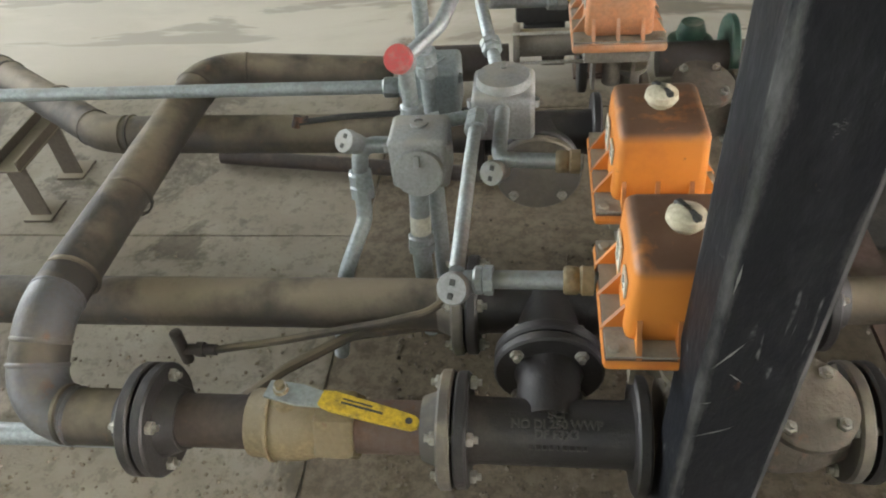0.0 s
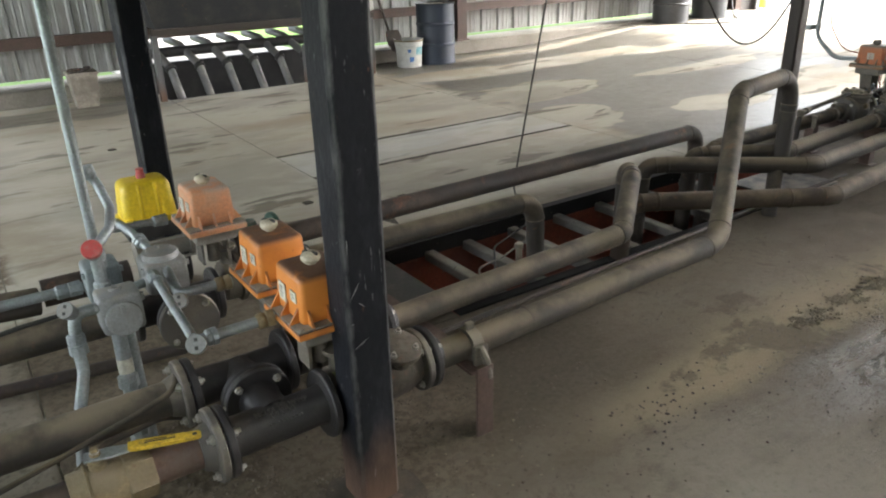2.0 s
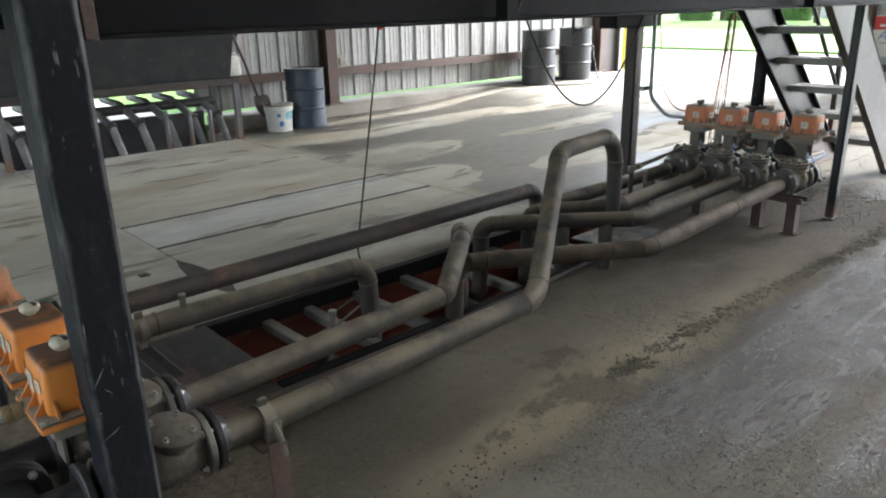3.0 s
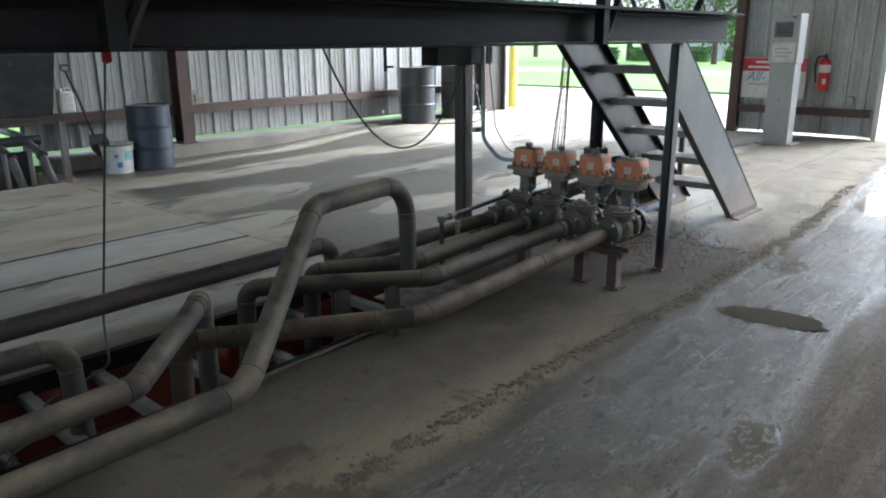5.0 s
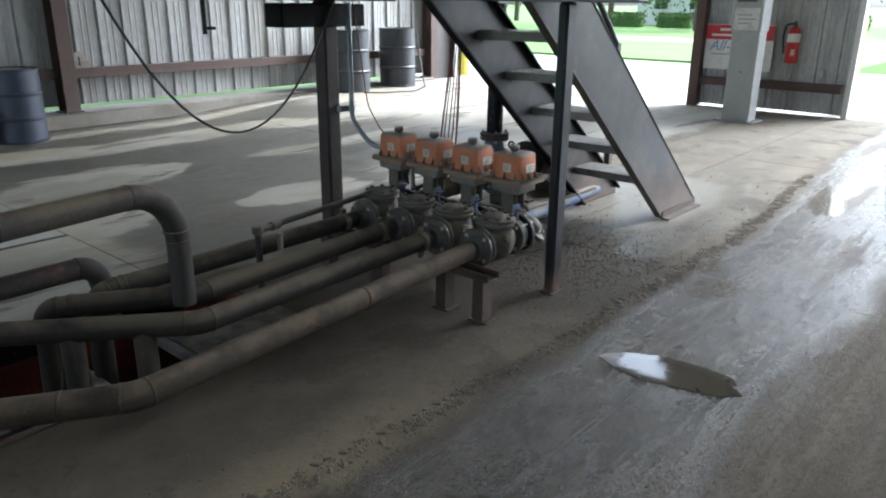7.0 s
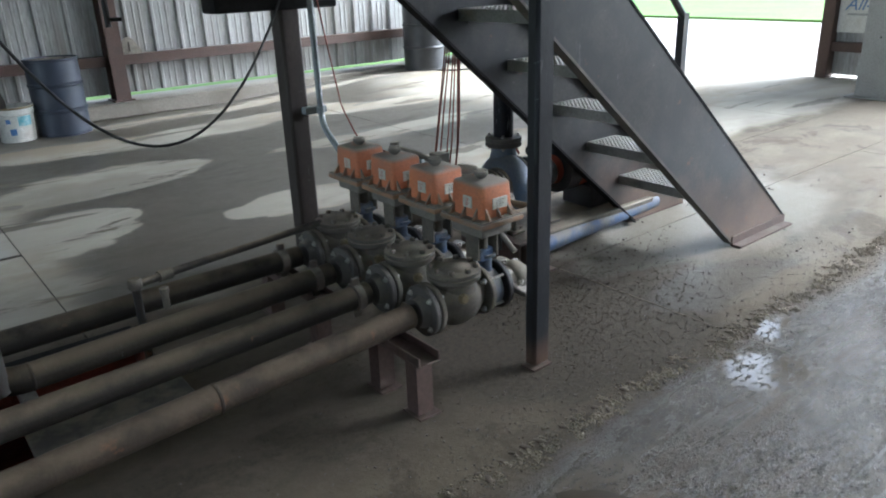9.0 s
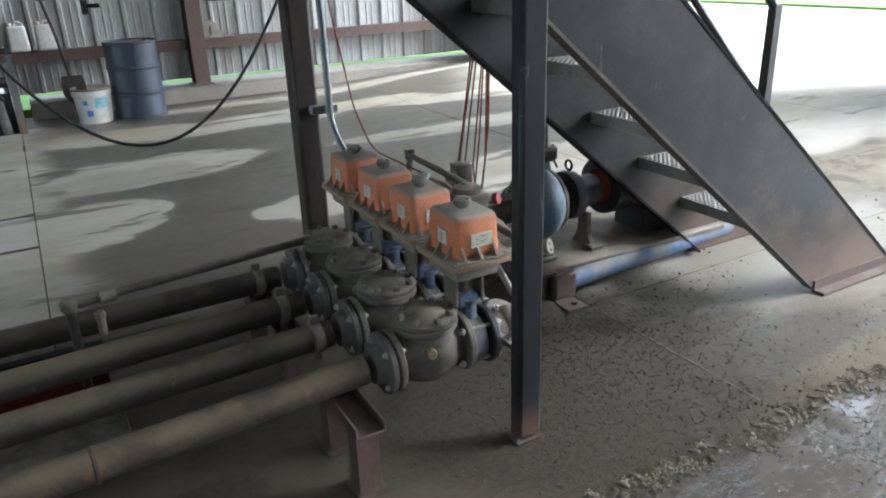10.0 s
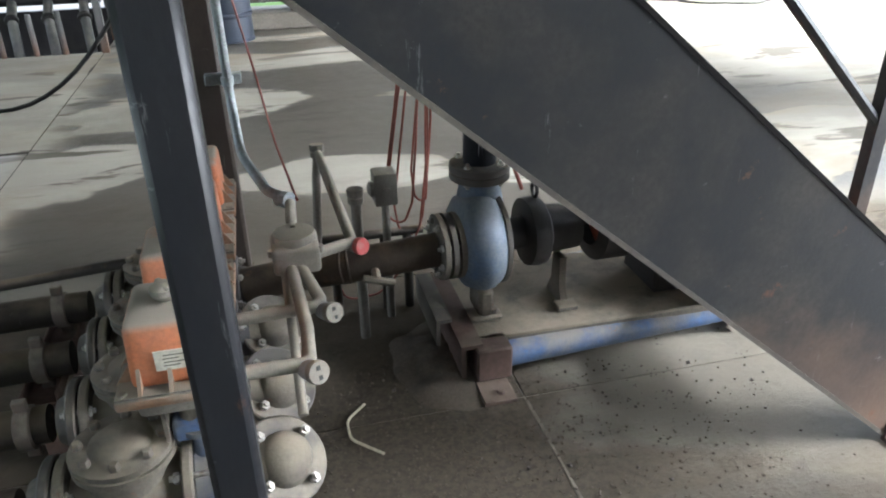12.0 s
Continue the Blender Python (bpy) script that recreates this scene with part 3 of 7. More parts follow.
    strip = op("MAXIMUM", strip, op("MULTIPLY", op("MULTIPLY", rng(edge, -1.55, -1.75), rng(edge, -2.5, -2.2)), op("MULTIPLY", lane, tracks)))
    pool = None
    for e in ((4.97, -0.2, 0.17, 0.07, 4.0, 0.95), (3.1, 0.08, 0.16, 0.05, 4.0, 0.95), (8.6, 0.2, 1.0, 0.1, 4.0, 0.6), (3.39, 0.16, 0.15, 0.13, 3.0, 0.7), (5.02, 0.09, 0.2, 0.06, 3.0, 0.6), (5.99, 0.17, 0.18, 0.15, 3.0, 0.7), (6.36, 0.24, 0.2, 0.09, 3.0, 0.7), (3.66, -0.4, 0.25, 0.14, 3.0, 0.6)):
        one = ellipse(*e)
        pool = one if pool is None else op("MAXIMUM", pool, one)
    pool = op("MULTIPLY", pool, rng(noise_at(34, 4, 0.6, (0.7, 1.2, 1), (6, 2, 0)), 0.4, 0.52, 0.15, 1.0))
    # loose dry dust and soil beside the pipes
    near = op("MULTIPLY", rng(op("ADD", Y, op("MULTIPLY", ragged, 0.4)), 2.4, 2.2), rng(Y, -0.1, 0.45))
    inner = rng(op("ADD", X, warp), 0.3, 1.0)
    base = mix(op("MULTIPLY", op("MULTIPLY", near, inner), 0.75), base, mix(rng(noise_at(3.0, 6, 0.7, (0.7, 1, 1), (8, 3, 0)), 0.4, 0.62), (0.15, 0.124, 0.09), (0.105, 0.086, 0.062)))
    # the platform's shade, put into the soil colour from x 2.5 to 7.2
    platform_shade = op("MULTIPLY", op("MULTIPLY", near, rng(op("ADD", X, ragged), 2.5, 3.8)), rng(op("ADD", X, ragged), 7.2, 6.3))
    base = mix(op("MULTIPLY", platform_shade, 0.8), base, mix(rng(noise_at(6.0, 6, 0.7, (0.8, 1, 1), (5, 3, 0)), 0.38, 0.62), (0.088, 0.071, 0.051), (0.058, 0.047, 0.034)))
    soil = op("MULTIPLY", rng(noise_at(1.6, 6, 0.65, (0.8, 1, 1), (4, 4, 0)), 0.36, 0.58), near)
    base = mix(op("MULTIPLY", op("MULTIPLY", soil, 0.6), op("SUBTRACT", 1.0, op("MULTIPLY", platform_shade, 0.6))), base, mix(inner, (0.2, 0.166, 0.12), (0.135, 0.109, 0.077)))
    loose = op("MULTIPLY", rng(noise_at(24, 6, 0.75, (1, 1, 1), (2, 9, 0)), 0.5, 0.62), near)
    base = mix(op("MULTIPLY", loose, 0.4), base, (0.105, 0.086, 0.062))
    rim = op("MULTIPLY", op("MULTIPLY", rng(edge, 0.30, 0.42), rng(edge, 0.78, 0.5)), op("MULTIPLY", rng(X, 0.8, 2.0), rng(X, 4.8, 3.2, 0.25, 1.0)))
    base = mix(op("MULTIPLY", rim, 0.65), base, (0.29, 0.235, 0.15))
    dark_soil = op("MULTIPLY", rng(noise_at(1.9, 7, 0.7, (1, 1, 1), (11, 2, 0), 0.4), 0.53, 0.60), near)
    spill = op("MULTIPLY", ellipse(5.75, 1.0, 0.75, 0.7, 1.2, 0.4), 0.95)
    spill = op("MAXIMUM", spill, op("MULTIPLY", ellipse(1.25, 1.15, 0.75, 0.75, 1.8, 0.5), 0.7))
    dark_soil = op("MAXIMUM", op("MULTIPLY", dark_soil, 0.6), spill)
    base = mix(dark_soil, base, mix(rng(noise_at(45, 5, 0.75), 0.4, 0.62), (0.078, 0.064, 0.046), (0.05, 0.041, 0.03)))
    heap = op("MULTIPLY", op("MULTIPLY", rng(X, -0.13, -0.09), rng(op("ADD", X, ragged), 1.3, 0.9)), op("MULTIPLY", near, rng(op("ADD", Y, op("MULTIPLY", ragged, 0.4)), 0.45, 0.6)))
    base = mix(op("MULTIPLY", heap, 0.8), base, mix(rng(noise_at(28, 6, 0.75), 0.4, 0.62), (0.17, 0.136, 0.095), (0.085, 0.068, 0.048)))
    damp = ellipse(6.6, 0.75, 0.5, 0.17, 2.2, 0.25)
    base = mix(op("MULTIPLY", damp, 0.6), base, (0.08, 0.07, 0.055))
    washed = op("MULTIPLY", ellipse(7.4, 1.3, 1.1, 0.45, 1.6, 0.3), 0.55)
    base = mix(washed, base, (0.3, 0.275, 0.225))
    allwet = op("MAXIMUM", op("MULTIPLY", wet, 0.95), op("MAXIMUM", op("MULTIPLY", strip, 0.6), op("MULTIPLY", pool, 0.6)))
    base = mix(op("MULTIPLY", allwet, 0.9), base, (0.07, 0.061, 0.047))
    base = mix(op("MULTIPLY", pool, 0.75), base, (0.125, 0.104, 0.077))
    nt.links.new(base, bs.inputs["Base Color"])
    r = op("SUBTRACT", 0.85, op("MULTIPLY", wet, 0.45))
    r = op("SUBTRACT", r, op("MULTIPLY", op("MULTIPLY", strip, rng(noise_at(11, 5, 0.75, (0.6, 1.2, 1), (3, 3, 0)), 0.3, 0.5)), 0.78))
    film = op("MULTIPLY", ellipse(3.0, 3.25, 1.25, 0.9, 2.5, 0.3), rng(noise_at(2.3, 5, 0.6, (0.6, 1.2, 1), (2, 8, 0)), 0.45, 0.55))
    film = op("MAXIMUM", film, op("MAXIMUM", ellipse(7.5, 1.25, 1.3, 0.62, 2.0, 0.4), op("MULTIPLY", ellipse(6.55, 0.72, 0.4, 0.2, 2.0, 0.4), 1.2)))
    r = op("SUBTRACT", r, op("MULTIPLY", film, 0.42))
    r = op("ADD", r, op("MULTIPLY", op("MULTIPLY", strip, rng(ruts, 0.52, 0.62)), 0.25))
    r = op("SUBTRACT", r, op("MULTIPLY", pool, 0.8))
    r = op("MAXIMUM", op("ADD", r, op("MULTIPLY", op("SUBTRACT", noise_at(9, 5, 0.7), 0.5), 0.2)), 0.06)
    nt.links.new(r, bs.inputs["Roughness"])
    nt.links.new(op("ADD", 0.17, op("MULTIPLY", op("MAXIMUM", op("MAXIMUM", op("MULTIPLY", wet, 0.5), op("MULTIPLY", strip, 0.5)), pool), 0.42)), bs.inputs["Specular IOR Level"])
    grit = op("ADD", op("MULTIPLY", noise_at(26, 6, 0.8, (0.75, 1, 1)), op("ADD", op("ADD", op("MULTIPLY", lane, 0.75), op("MULTIPLY", near, 0.35)), 0.1)), op("MULTIPLY", noise_at(9, 4), 0.2))
    grit = op("ADD", grit, op("MULTIPLY", op("MULTIPLY", ruts, lane), 0.9))
    bp = nt.nodes.new("ShaderNodeBump")
    run = op("MULTIPLY", strip, rng(X, 5.0, 7.6))
    nt.links.new(op("SUBTRACT", op("SUBTRACT", op("ADD", 0.6, op("MULTIPLY", strip, 0.35)), op("MULTIPLY", pool, 0.8)), op("MULTIPLY", run, 0.5)), bp.inputs["Strength"])
    bp.inputs["Distance"].default_value = 0.02
    nt.links.new(grit, bp.inputs["Height"])
    nt.links.new(bp.outputs[0], bs.inputs["Normal"])
    return m


M_FLOOR = floor_material()

# ---- the building ----
WALL_Y, END_X, BACK_X, SIDE_Y, EAVES = 7.85, 13.25, -7.0, -4.2, 5.1
PIT = (1.45, 4.35, 1.36, 2.18)


def ease(v, lo, hi):
    k = min(1.0, max(0.0, (v - lo) / (hi - lo)))
    return k * k * (3 - 2 * k)


def ground_z(x, y):
    return 0.13 * ease(x, 6.5, 9.6) * ease(y, 4.6, 7.3)


# slabs of the floor, cut by its joints
SLABS = [(BACK_X, -0.1, SIDE_Y, 1.53), (BACK_X, -0.1, 1.53, WALL_Y)]
SLABS += [(x0, x1, SIDE_Y, 1.36) for x0, x1 in ((-0.1, 6.19), (6.19, 9.6), (9.6, END_X))]
SLABS += [(x0, x1, 1.36, 2.18) for x0, x1 in ((-0.1, 1.45), (4.35, 6.19), (6.19, END_X))]
SLABS += [(x0, x1, 2.18, WALL_Y) for x0, x1 in ((-0.1, 1.81), (4.18, 7.7), (7.7, 10.6), (10.6, END_X))]
SLABS += [(1.81, 4.18, 2.18, 3.55), (1.81, 4.18, 3.55, 4.2), (1.81, 4.18, 4.2, 7.02)]
floor = thing("floor", (0, 0, 0), "stained tan-grey concrete slab floor with wet patches", "floor", kind="structure")
under = Geo().box((3.1, 1.8, -0.66), (20.6, 12.4, 0.1))
part("subfloor", under, M_KERB, floor)
for x0, x1, y0, y1 in SLABS:
    g = Geo()
    gap = 0.0035
    a, b, c, d = x0 + gap, x1 - gap, y0 + (0.024 if y0 in (3.55, 4.2) else gap), y1 - (0.024 if y1 in (3.55, 4.2) else gap)
    nx, ny = max(2, int((b - a) / 0.22)), max(2, int((d - c) / 0.22))
    vs, fs = [], []
    for i in range(nx + 1):
        for j in range(ny + 1):
            x, y = a + (b - a) * i / nx, c + (d - c) * j / ny
            rim = 0.0 if 0 < i < nx and 0 < j < ny else -0.003
            vs.append((x, y, ground_z(x, y) + 0.003 * noise.noise(Vector((x * 0.9, y * 0.9, 1))) + rim))
    for i in range(nx):
        for j in range(ny):
            k = i * (ny + 1) + j
            fs.append((k, k + ny + 1, k + ny + 2, k + 1))
    n = len(vs)
    ring = [i * (ny + 1) for i in range(nx + 1)] + [nx * (ny + 1) + j for j in range(1, ny + 1)] + \
           [i * (ny + 1) + ny for i in range(nx - 1, -1, -1)] + [j for j in range(ny - 1, 0, -1)]
    vs += [(vs[k][0], vs[k][1], -0.14) for k in ring]
    for q in range(len(ring)):
        w = (q + 1) % len(ring)
        fs.append((ring[w], ring[q], n + q, n + w))
    g.add(vs, fs)
    part("slab", g, M_FLOOR, floor)
# pale sealant squeezed up out of the cross joint
seal = Geo()
sv = []
for i in range(81):
    y = -3.0 + 4.34 * i / 80
    w, h = 0.0075 + 0.004 * noise.noise(Vector((y * 5, 2, 0))), -0.0012 + 0.003 * noise.noise(Vector((y * 7, 9, 0)))
    sv += [(6.19 - w, y, -0.006), (6.19 - w * 0.5, y, h), (6.19 + w * 0.5, y, h), (6.19 + w, y, -0.006)]
seal.add(sv, [(4 * i + k, 4 * i + k + 1, 4 * i + k + 5, 4 * i + k + 4) for i in range(80) for k in range(3)])
part("joint_sealant", seal, M_SEALANT, floor)
# joint filler under the slabs' edges
part("joint_bed", Geo().box((3.1, -1.43, -0.068), (20.6, 5.5, 0.12)).box((-2.8, 4.6, -0.068), (8.4, 6.5, 0.12)).box((8.9, 4.6, -0.068), (9.0, 6.5, 0.12)), M_KERB, floor)
part("groove_bed", Geo().box((2.9, 4.6, -0.064), (2.85, 4.7, 0.12)), M_JOINT, floor)

# square holes not cut out: dark plates give the shade inside them
for x, y in ((1.97, 2.85), (1.80, 2.45), (1.59, 5.07), (2.45, 2.52)):
    solid("floor_socket", Geo().box((x, y, 0.004), (0.055, 0.05, 0.006), pose(0, 0, 0, 0, 0, 8), 0.001), M_JOINT, "small dark plate painted as the shade in a square floor socket", "floor socket", "floor sockets")

# pit with orange steel walls
pit = thing("pit", (2.9, 1.77, -0.6), "open floor pit lined with orange painted steel", "pit", kind="structure")
px0, px1, py0, py1 = PIT
part("pit_wall", Geo().box((px0 - 0.01, 1.77, -0.32), (0.03, py1 - py0, 0.6)).box((px1 + 0.01, 1.77, -0.32), (0.03, py1 - py0, 0.6))
     .box((2.9, py0 - 0.01, -0.32), (px1 - px0, 0.03, 0.6)).box((2.9, py1 + 0.01, -0.32), (px1 - px0, 0.03, 0.6)), M_PIT, pit)
part("pit_floor", Geo().box((2.9, 1.77, -0.42), (px1 - px0, py1 - py0, 0.04)), M_PIT, pit)
part("rim_angle", Geo().box((2.9, py1 - 0.03, 0.004), (px1 - px0, 0.05, 0.012)).box((2.9, py1 - 0.005, -0.05), (px1 - px0, 0.012, 0.1)), M_BEAM, pit)
part("rim_angle", Geo().box((2.9, py0 + 0.02, 0.004), (px1 - px0, 0.05, 0.012)), M_BEAM, pit)
for i, x in enumerate((1.83, 2.08, 2.4, 2.75, 3.1, 3.5, 3.9)):
    part("cross_bar", Geo().box((x, 1.77, -0.1), (0.06, py1 - py0 - 0.01, 0.05), pose(0, 0, 0), 0.006), M_GREYBAR, pit)
cover = Geo().box((1.27, 1.8, 0.012), (0.42, 0.66, 0.016), pose(0, 0, 0), 0.003)
solid("pit_cover_plate", cover, coat("dark_cover_plate", (0.03, 0.028, 0.025), 0.75, 0.0, (0.06, 0.052, 0.042), 0.5, 7, 80, 0.3, dust=0.25, dust_colour=(0.12, 0.1, 0.075)),
      "grey steel cover plate lying beside the pit", "cover plate")

solid("pit_cover_plate", Geo().box((4.09, 1.55, 0.006), (0.54, 0.4, 0.012), None, 0.003), M_FLANGE, "dirty steel cover plate over the pit's end", "cover plate")
for dx in (0.0, 0.09):
    solid("steel_angle", Geo().box((1.13 + dx, 1.83, 0.024), (0.045, 0.5, 0.006), pose(0, 0, 0), 0.001).box((1.11 + dx, 1.83, 0.016), (0.006, 0.5, 0.03)), M_PIPE_DARK,
          "loose dusty steel angle lying by the pit cover", "steel angle", "steel angles")
wire = [(1.86, 1.60, -0.075), (1.83, 1.72, -0.06), (1.9, 1.82, -0.07), (2.02, 1.78, -0.03), (2.12, 1.72, 0.06), (2.16, 1.70, 0.2)]
solid("thin_cable", Geo().sweep(wire, 0.005, 8, 0.05), M_GREYBAR, "thin grey cable hanging into the pit", "cable")
# back wall: kerb, ribbed siding, columns and girts
solid("kerb", Geo().box((-2.63, WALL_Y - 0.02, 0.085), (8.74, 0.5, 0.17), pose(0, 0, 0), 0.012).box((8.25, WALL_Y - 0.02, 0.085), (7.9, 0.5, 0.17), pose(0, 0, 0), 0.012), M_KERB, "low stained concrete kerb under the siding", "kerb", kind="structure")


def siding(name, x0, x1, z0, z1, m, label, holes=()):
    """Ribbed sheet in the local xz plane, with every panel an object of its own."""
    wall = thing(name, (0, 0, 0), label, "wall", kind="structure")
    pitch, x = 0.3, x0
    while x < x1 - 0.05:
        w = min(pitch, x1 - x)
        prof = [(0, 0), (0.03, 0.0), (0.045, 0.03), (0.075, 0.03), (0.09, 0)]
        prof += [(0.145, 0), (0.152, 0.005), (0.165, 0.005), (0.172, 0), (0.215, 0), (0.222, 0.005), (0.235, 0.005), (0.242, 0)]
        prof = [(px * w / pitch, py) for px, py in prof] + [(w, 0)]
        g = Geo()
        n = len(prof)
        vs = [m @ Vector((x + px, -py, z)) for z in (z0, z1) for px, py in prof] + [m @ Vector((x + px, -py + 0.003, z)) for z in (z0, z1) for px, py in prof]
        fs = [(i, i + 1, n + i + 1, n + i) for i in range(n - 1)] + [(2 * n + i + 1, 2 * n + i, 3 * n + i, 3 * n + i + 1) for i in range(n - 1)]
        fs += [(i + 1, i, 2 * n + i, 2 * n + i + 1) for i in range(n - 1)]
        g.add(vs, fs)
        part("siding_panel", g, M_SHEET, wall, smooth=25)
        x += w
    return wall


NORTH = "weathered pale ribbed metal siding with a gap at its foot"
siding("wall_north", BACK_X, 1.7, 0.225, EAVES, pose(0, WALL_Y + 0.06, 0), NORTH)
siding("wall_north", 1.7, 4.1, 0.56, EAVES, pose(0, WALL_Y + 0.06, 0), NORTH)
siding("wall_north", 4.1, 12.35, 0.225, EAVES, pose(0, WALL_Y + 0.06, 0), NORTH)


def wall_column(x, z=0.17):
    ob = thing("wall_column", (x, WALL_Y - 0.1, z), "dusty red-brown steel wall column", "column", "wall columns", "structure")
    part("column_web", Geo().box((0, 0, 2.0), (0.012, 0.2, 4.0)), M_BROWN, ob, world=False)
    part("column_flange", Geo().box((0, -0.1, 2.0), (0.16, 0.014, 4.0)), M_BROWN, ob, world=False)
    part("column_flange", Geo().box((0, 0.1, 2.0), (0.16, 0.014, 4.0)), M_BROWN, ob, world=False)
    part("base_plate", Geo().box((0, 0, 0.008), (0.22, 0.26, 0.016)), M_BROWN, ob, world=False)


for x in (-6.5, -0.25, 6.02, 12.25):
    wall_column(x)


def girt(x0, x1, z):
    """C-shaped rail on the siding."""
    g = Geo()
    y = WALL_Y - 0.045
    g.box(((x0 + x1) / 2, y - 0.055, z), (x1 - x0, 0.008, 0.11)).box(((x0 + x1) / 2, y, z + 0.052), (x1 - x0, 0.11, 0.006)).box(((x0 + x1) / 2, y, z - 0.052), (x1 - x0, 0.11, 0.006))
    solid("girt", g, M_BROWN, "dusty red-brown horizontal wall rail", "rail", "wall rails", "structure")


for a, b in ((-6.4, -0.36), (-0.14, 5.92), (6.12, 12.15)):
    for z in (0.6, 2.1, 3.5):
        girt(a, b, z)
# jamb at the end of the back wall
solid("door_jamb", Geo().box((12.55, WALL_Y - 0.06, 2.1), (0.42, 0.16, 4.2)).box((12.78, WALL_Y - 0.1, 2.1), (0.05, 0.24, 4.2)), coat("dark_jamb", (0.07, 0.06, 0.055), 0.6, 0.1, (0.1, 0.09, 0.08), 0.5, 2, 40, 0.1),
      "dark steel door jamb at the wall's end", "jamb", kind="structure")
solid("door_trim", Geo().box((12.9, WALL_Y - 0.1, 2.1), (0.18, 0.06, 4.2)), M_TRIM, "white trim beside the open door", "trim", kind="structure")

# end wall with the kiosk, between two open drive-through doors
siding("wall_east", -3.28, -1.3, 0.03, EAVES, pose(END_X + 0.02, 0, 0, 0, 0, -90), "pale ribbed metal siding of the end wall between open doors")
g = Geo()
for z in (0.42,):
    g.box((END_X - 0.06, 2.28, z), (0.11, 1.9, 0.012)).box((END_X - 0.11, 2.28, z - 0.05), (0.008, 1.9, 0.1)).box((END_X - 0.06, 2.28, z - 0.1), (0.11, 1.9, 0.008))
solid("girt", g, M_BROWN, "dusty red-brown horizontal wall rail", "rail", "wall rails", "structure")
solid("door_post", Geo().box((END_X - 0.06, 3.3, 2.15), (0.2, 0.14, 4.3), pose(0, 0, 0), 0.006), M_BROWN, "dusty red-brown steel door post", "post", kind="structure")
solid("door_post", Geo().box((END_X - 0.04, 1.24, 2.15), (0.16, 0.07, 4.3), pose(0, 0, 0), 0.006), M_TRIM, "pale steel door post", "post", kind="structure")
# lintel and unseen enclosing walls and roof
solid("lintel", Geo().box((END_X, 1.8, 4.98), (0.12, 12.2, 0.24)), M_SHEET, "pale metal siding above the doors", "lintel", kind="structure")
# unseen south wall, in the darkened sheet so it throws back less light
solid("wall_south", Geo().box((3.1, SIDE_Y - 0.08, 2.15), (20.3, 0.1, 4.3)), M_SHEET_DARK, "plain metal siding out of view", "wall", kind="structure")
solid("wall_west", Geo().box((BACK_X - 0.08, 1.8, 4.05), (0.1, 12.2, 0.5)).box((BACK_X - 0.08, 1.9, 1.9), (0.1, 1.6, 3.8)).box((BACK_X - 0.08, 7.5, 1.9), (0.1, 0.8, 3.8)), M_SHEET, "plain metal siding out of view", "wall", kind="structure")
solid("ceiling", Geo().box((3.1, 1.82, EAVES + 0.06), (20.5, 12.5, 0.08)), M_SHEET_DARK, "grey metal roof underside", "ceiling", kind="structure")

# ---- steel platform and its posts ----
BEAM_Z = 1.41


def square_post(name, x, y, z1, w, label, mat=None, depth=None):
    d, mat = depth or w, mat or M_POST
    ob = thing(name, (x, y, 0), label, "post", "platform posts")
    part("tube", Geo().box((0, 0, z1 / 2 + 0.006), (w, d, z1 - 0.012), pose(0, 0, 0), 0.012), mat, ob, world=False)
    part("base_plate", Geo().box((0, 0, 0.004), (w + 0.012, d + 0.012, 0.008)), M_BROWN, ob, world=False)
    return ob


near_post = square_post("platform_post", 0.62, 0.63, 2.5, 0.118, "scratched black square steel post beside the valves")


def gouge(a, b, w):
    """A bare scratch across the post's front face."""
    a, b = Vector((a[0], 0.571, a[1])), Vector((b[0], 0.571, b[1]))
    d = (b - a).normalized()
    u = Vector((d.z, 0, -d.x)) * w / 2
    mid = a.lerp(b, 0.4) + Vector((0, -0.0006, 0))
    part("scratch", Geo().add([a, mid + u, b, mid - u], [(0, 1, 2, 3)]), M_SCRATCH, near_post, "bare metal scratch")


gouge((0.598, 0.703), (0.568, 0.655), 0.0032)
gouge((0.614, 0.545), (0.566, 0.520), 0.0026)
gouge((0.573, 0.821), (0.571, 0.776), 0.003)
gouge((0.590, 0.650), (0.609, 0.632), 0.002)
gouge((0.580, 0.595), (0.566, 0.591), 0.002)
square_post("platform_post", 5.42, 0.755, BEAM_Z, 0.086, "dark scuffed steel post by the actuators", M_POST_GREY, 0.055)
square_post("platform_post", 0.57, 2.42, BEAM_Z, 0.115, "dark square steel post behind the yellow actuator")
square_post("platform_post", 5.362, 2.38, BEAM_Z, 0.106, "dark brown steel post behind the actuators", M_POST_BROWN)


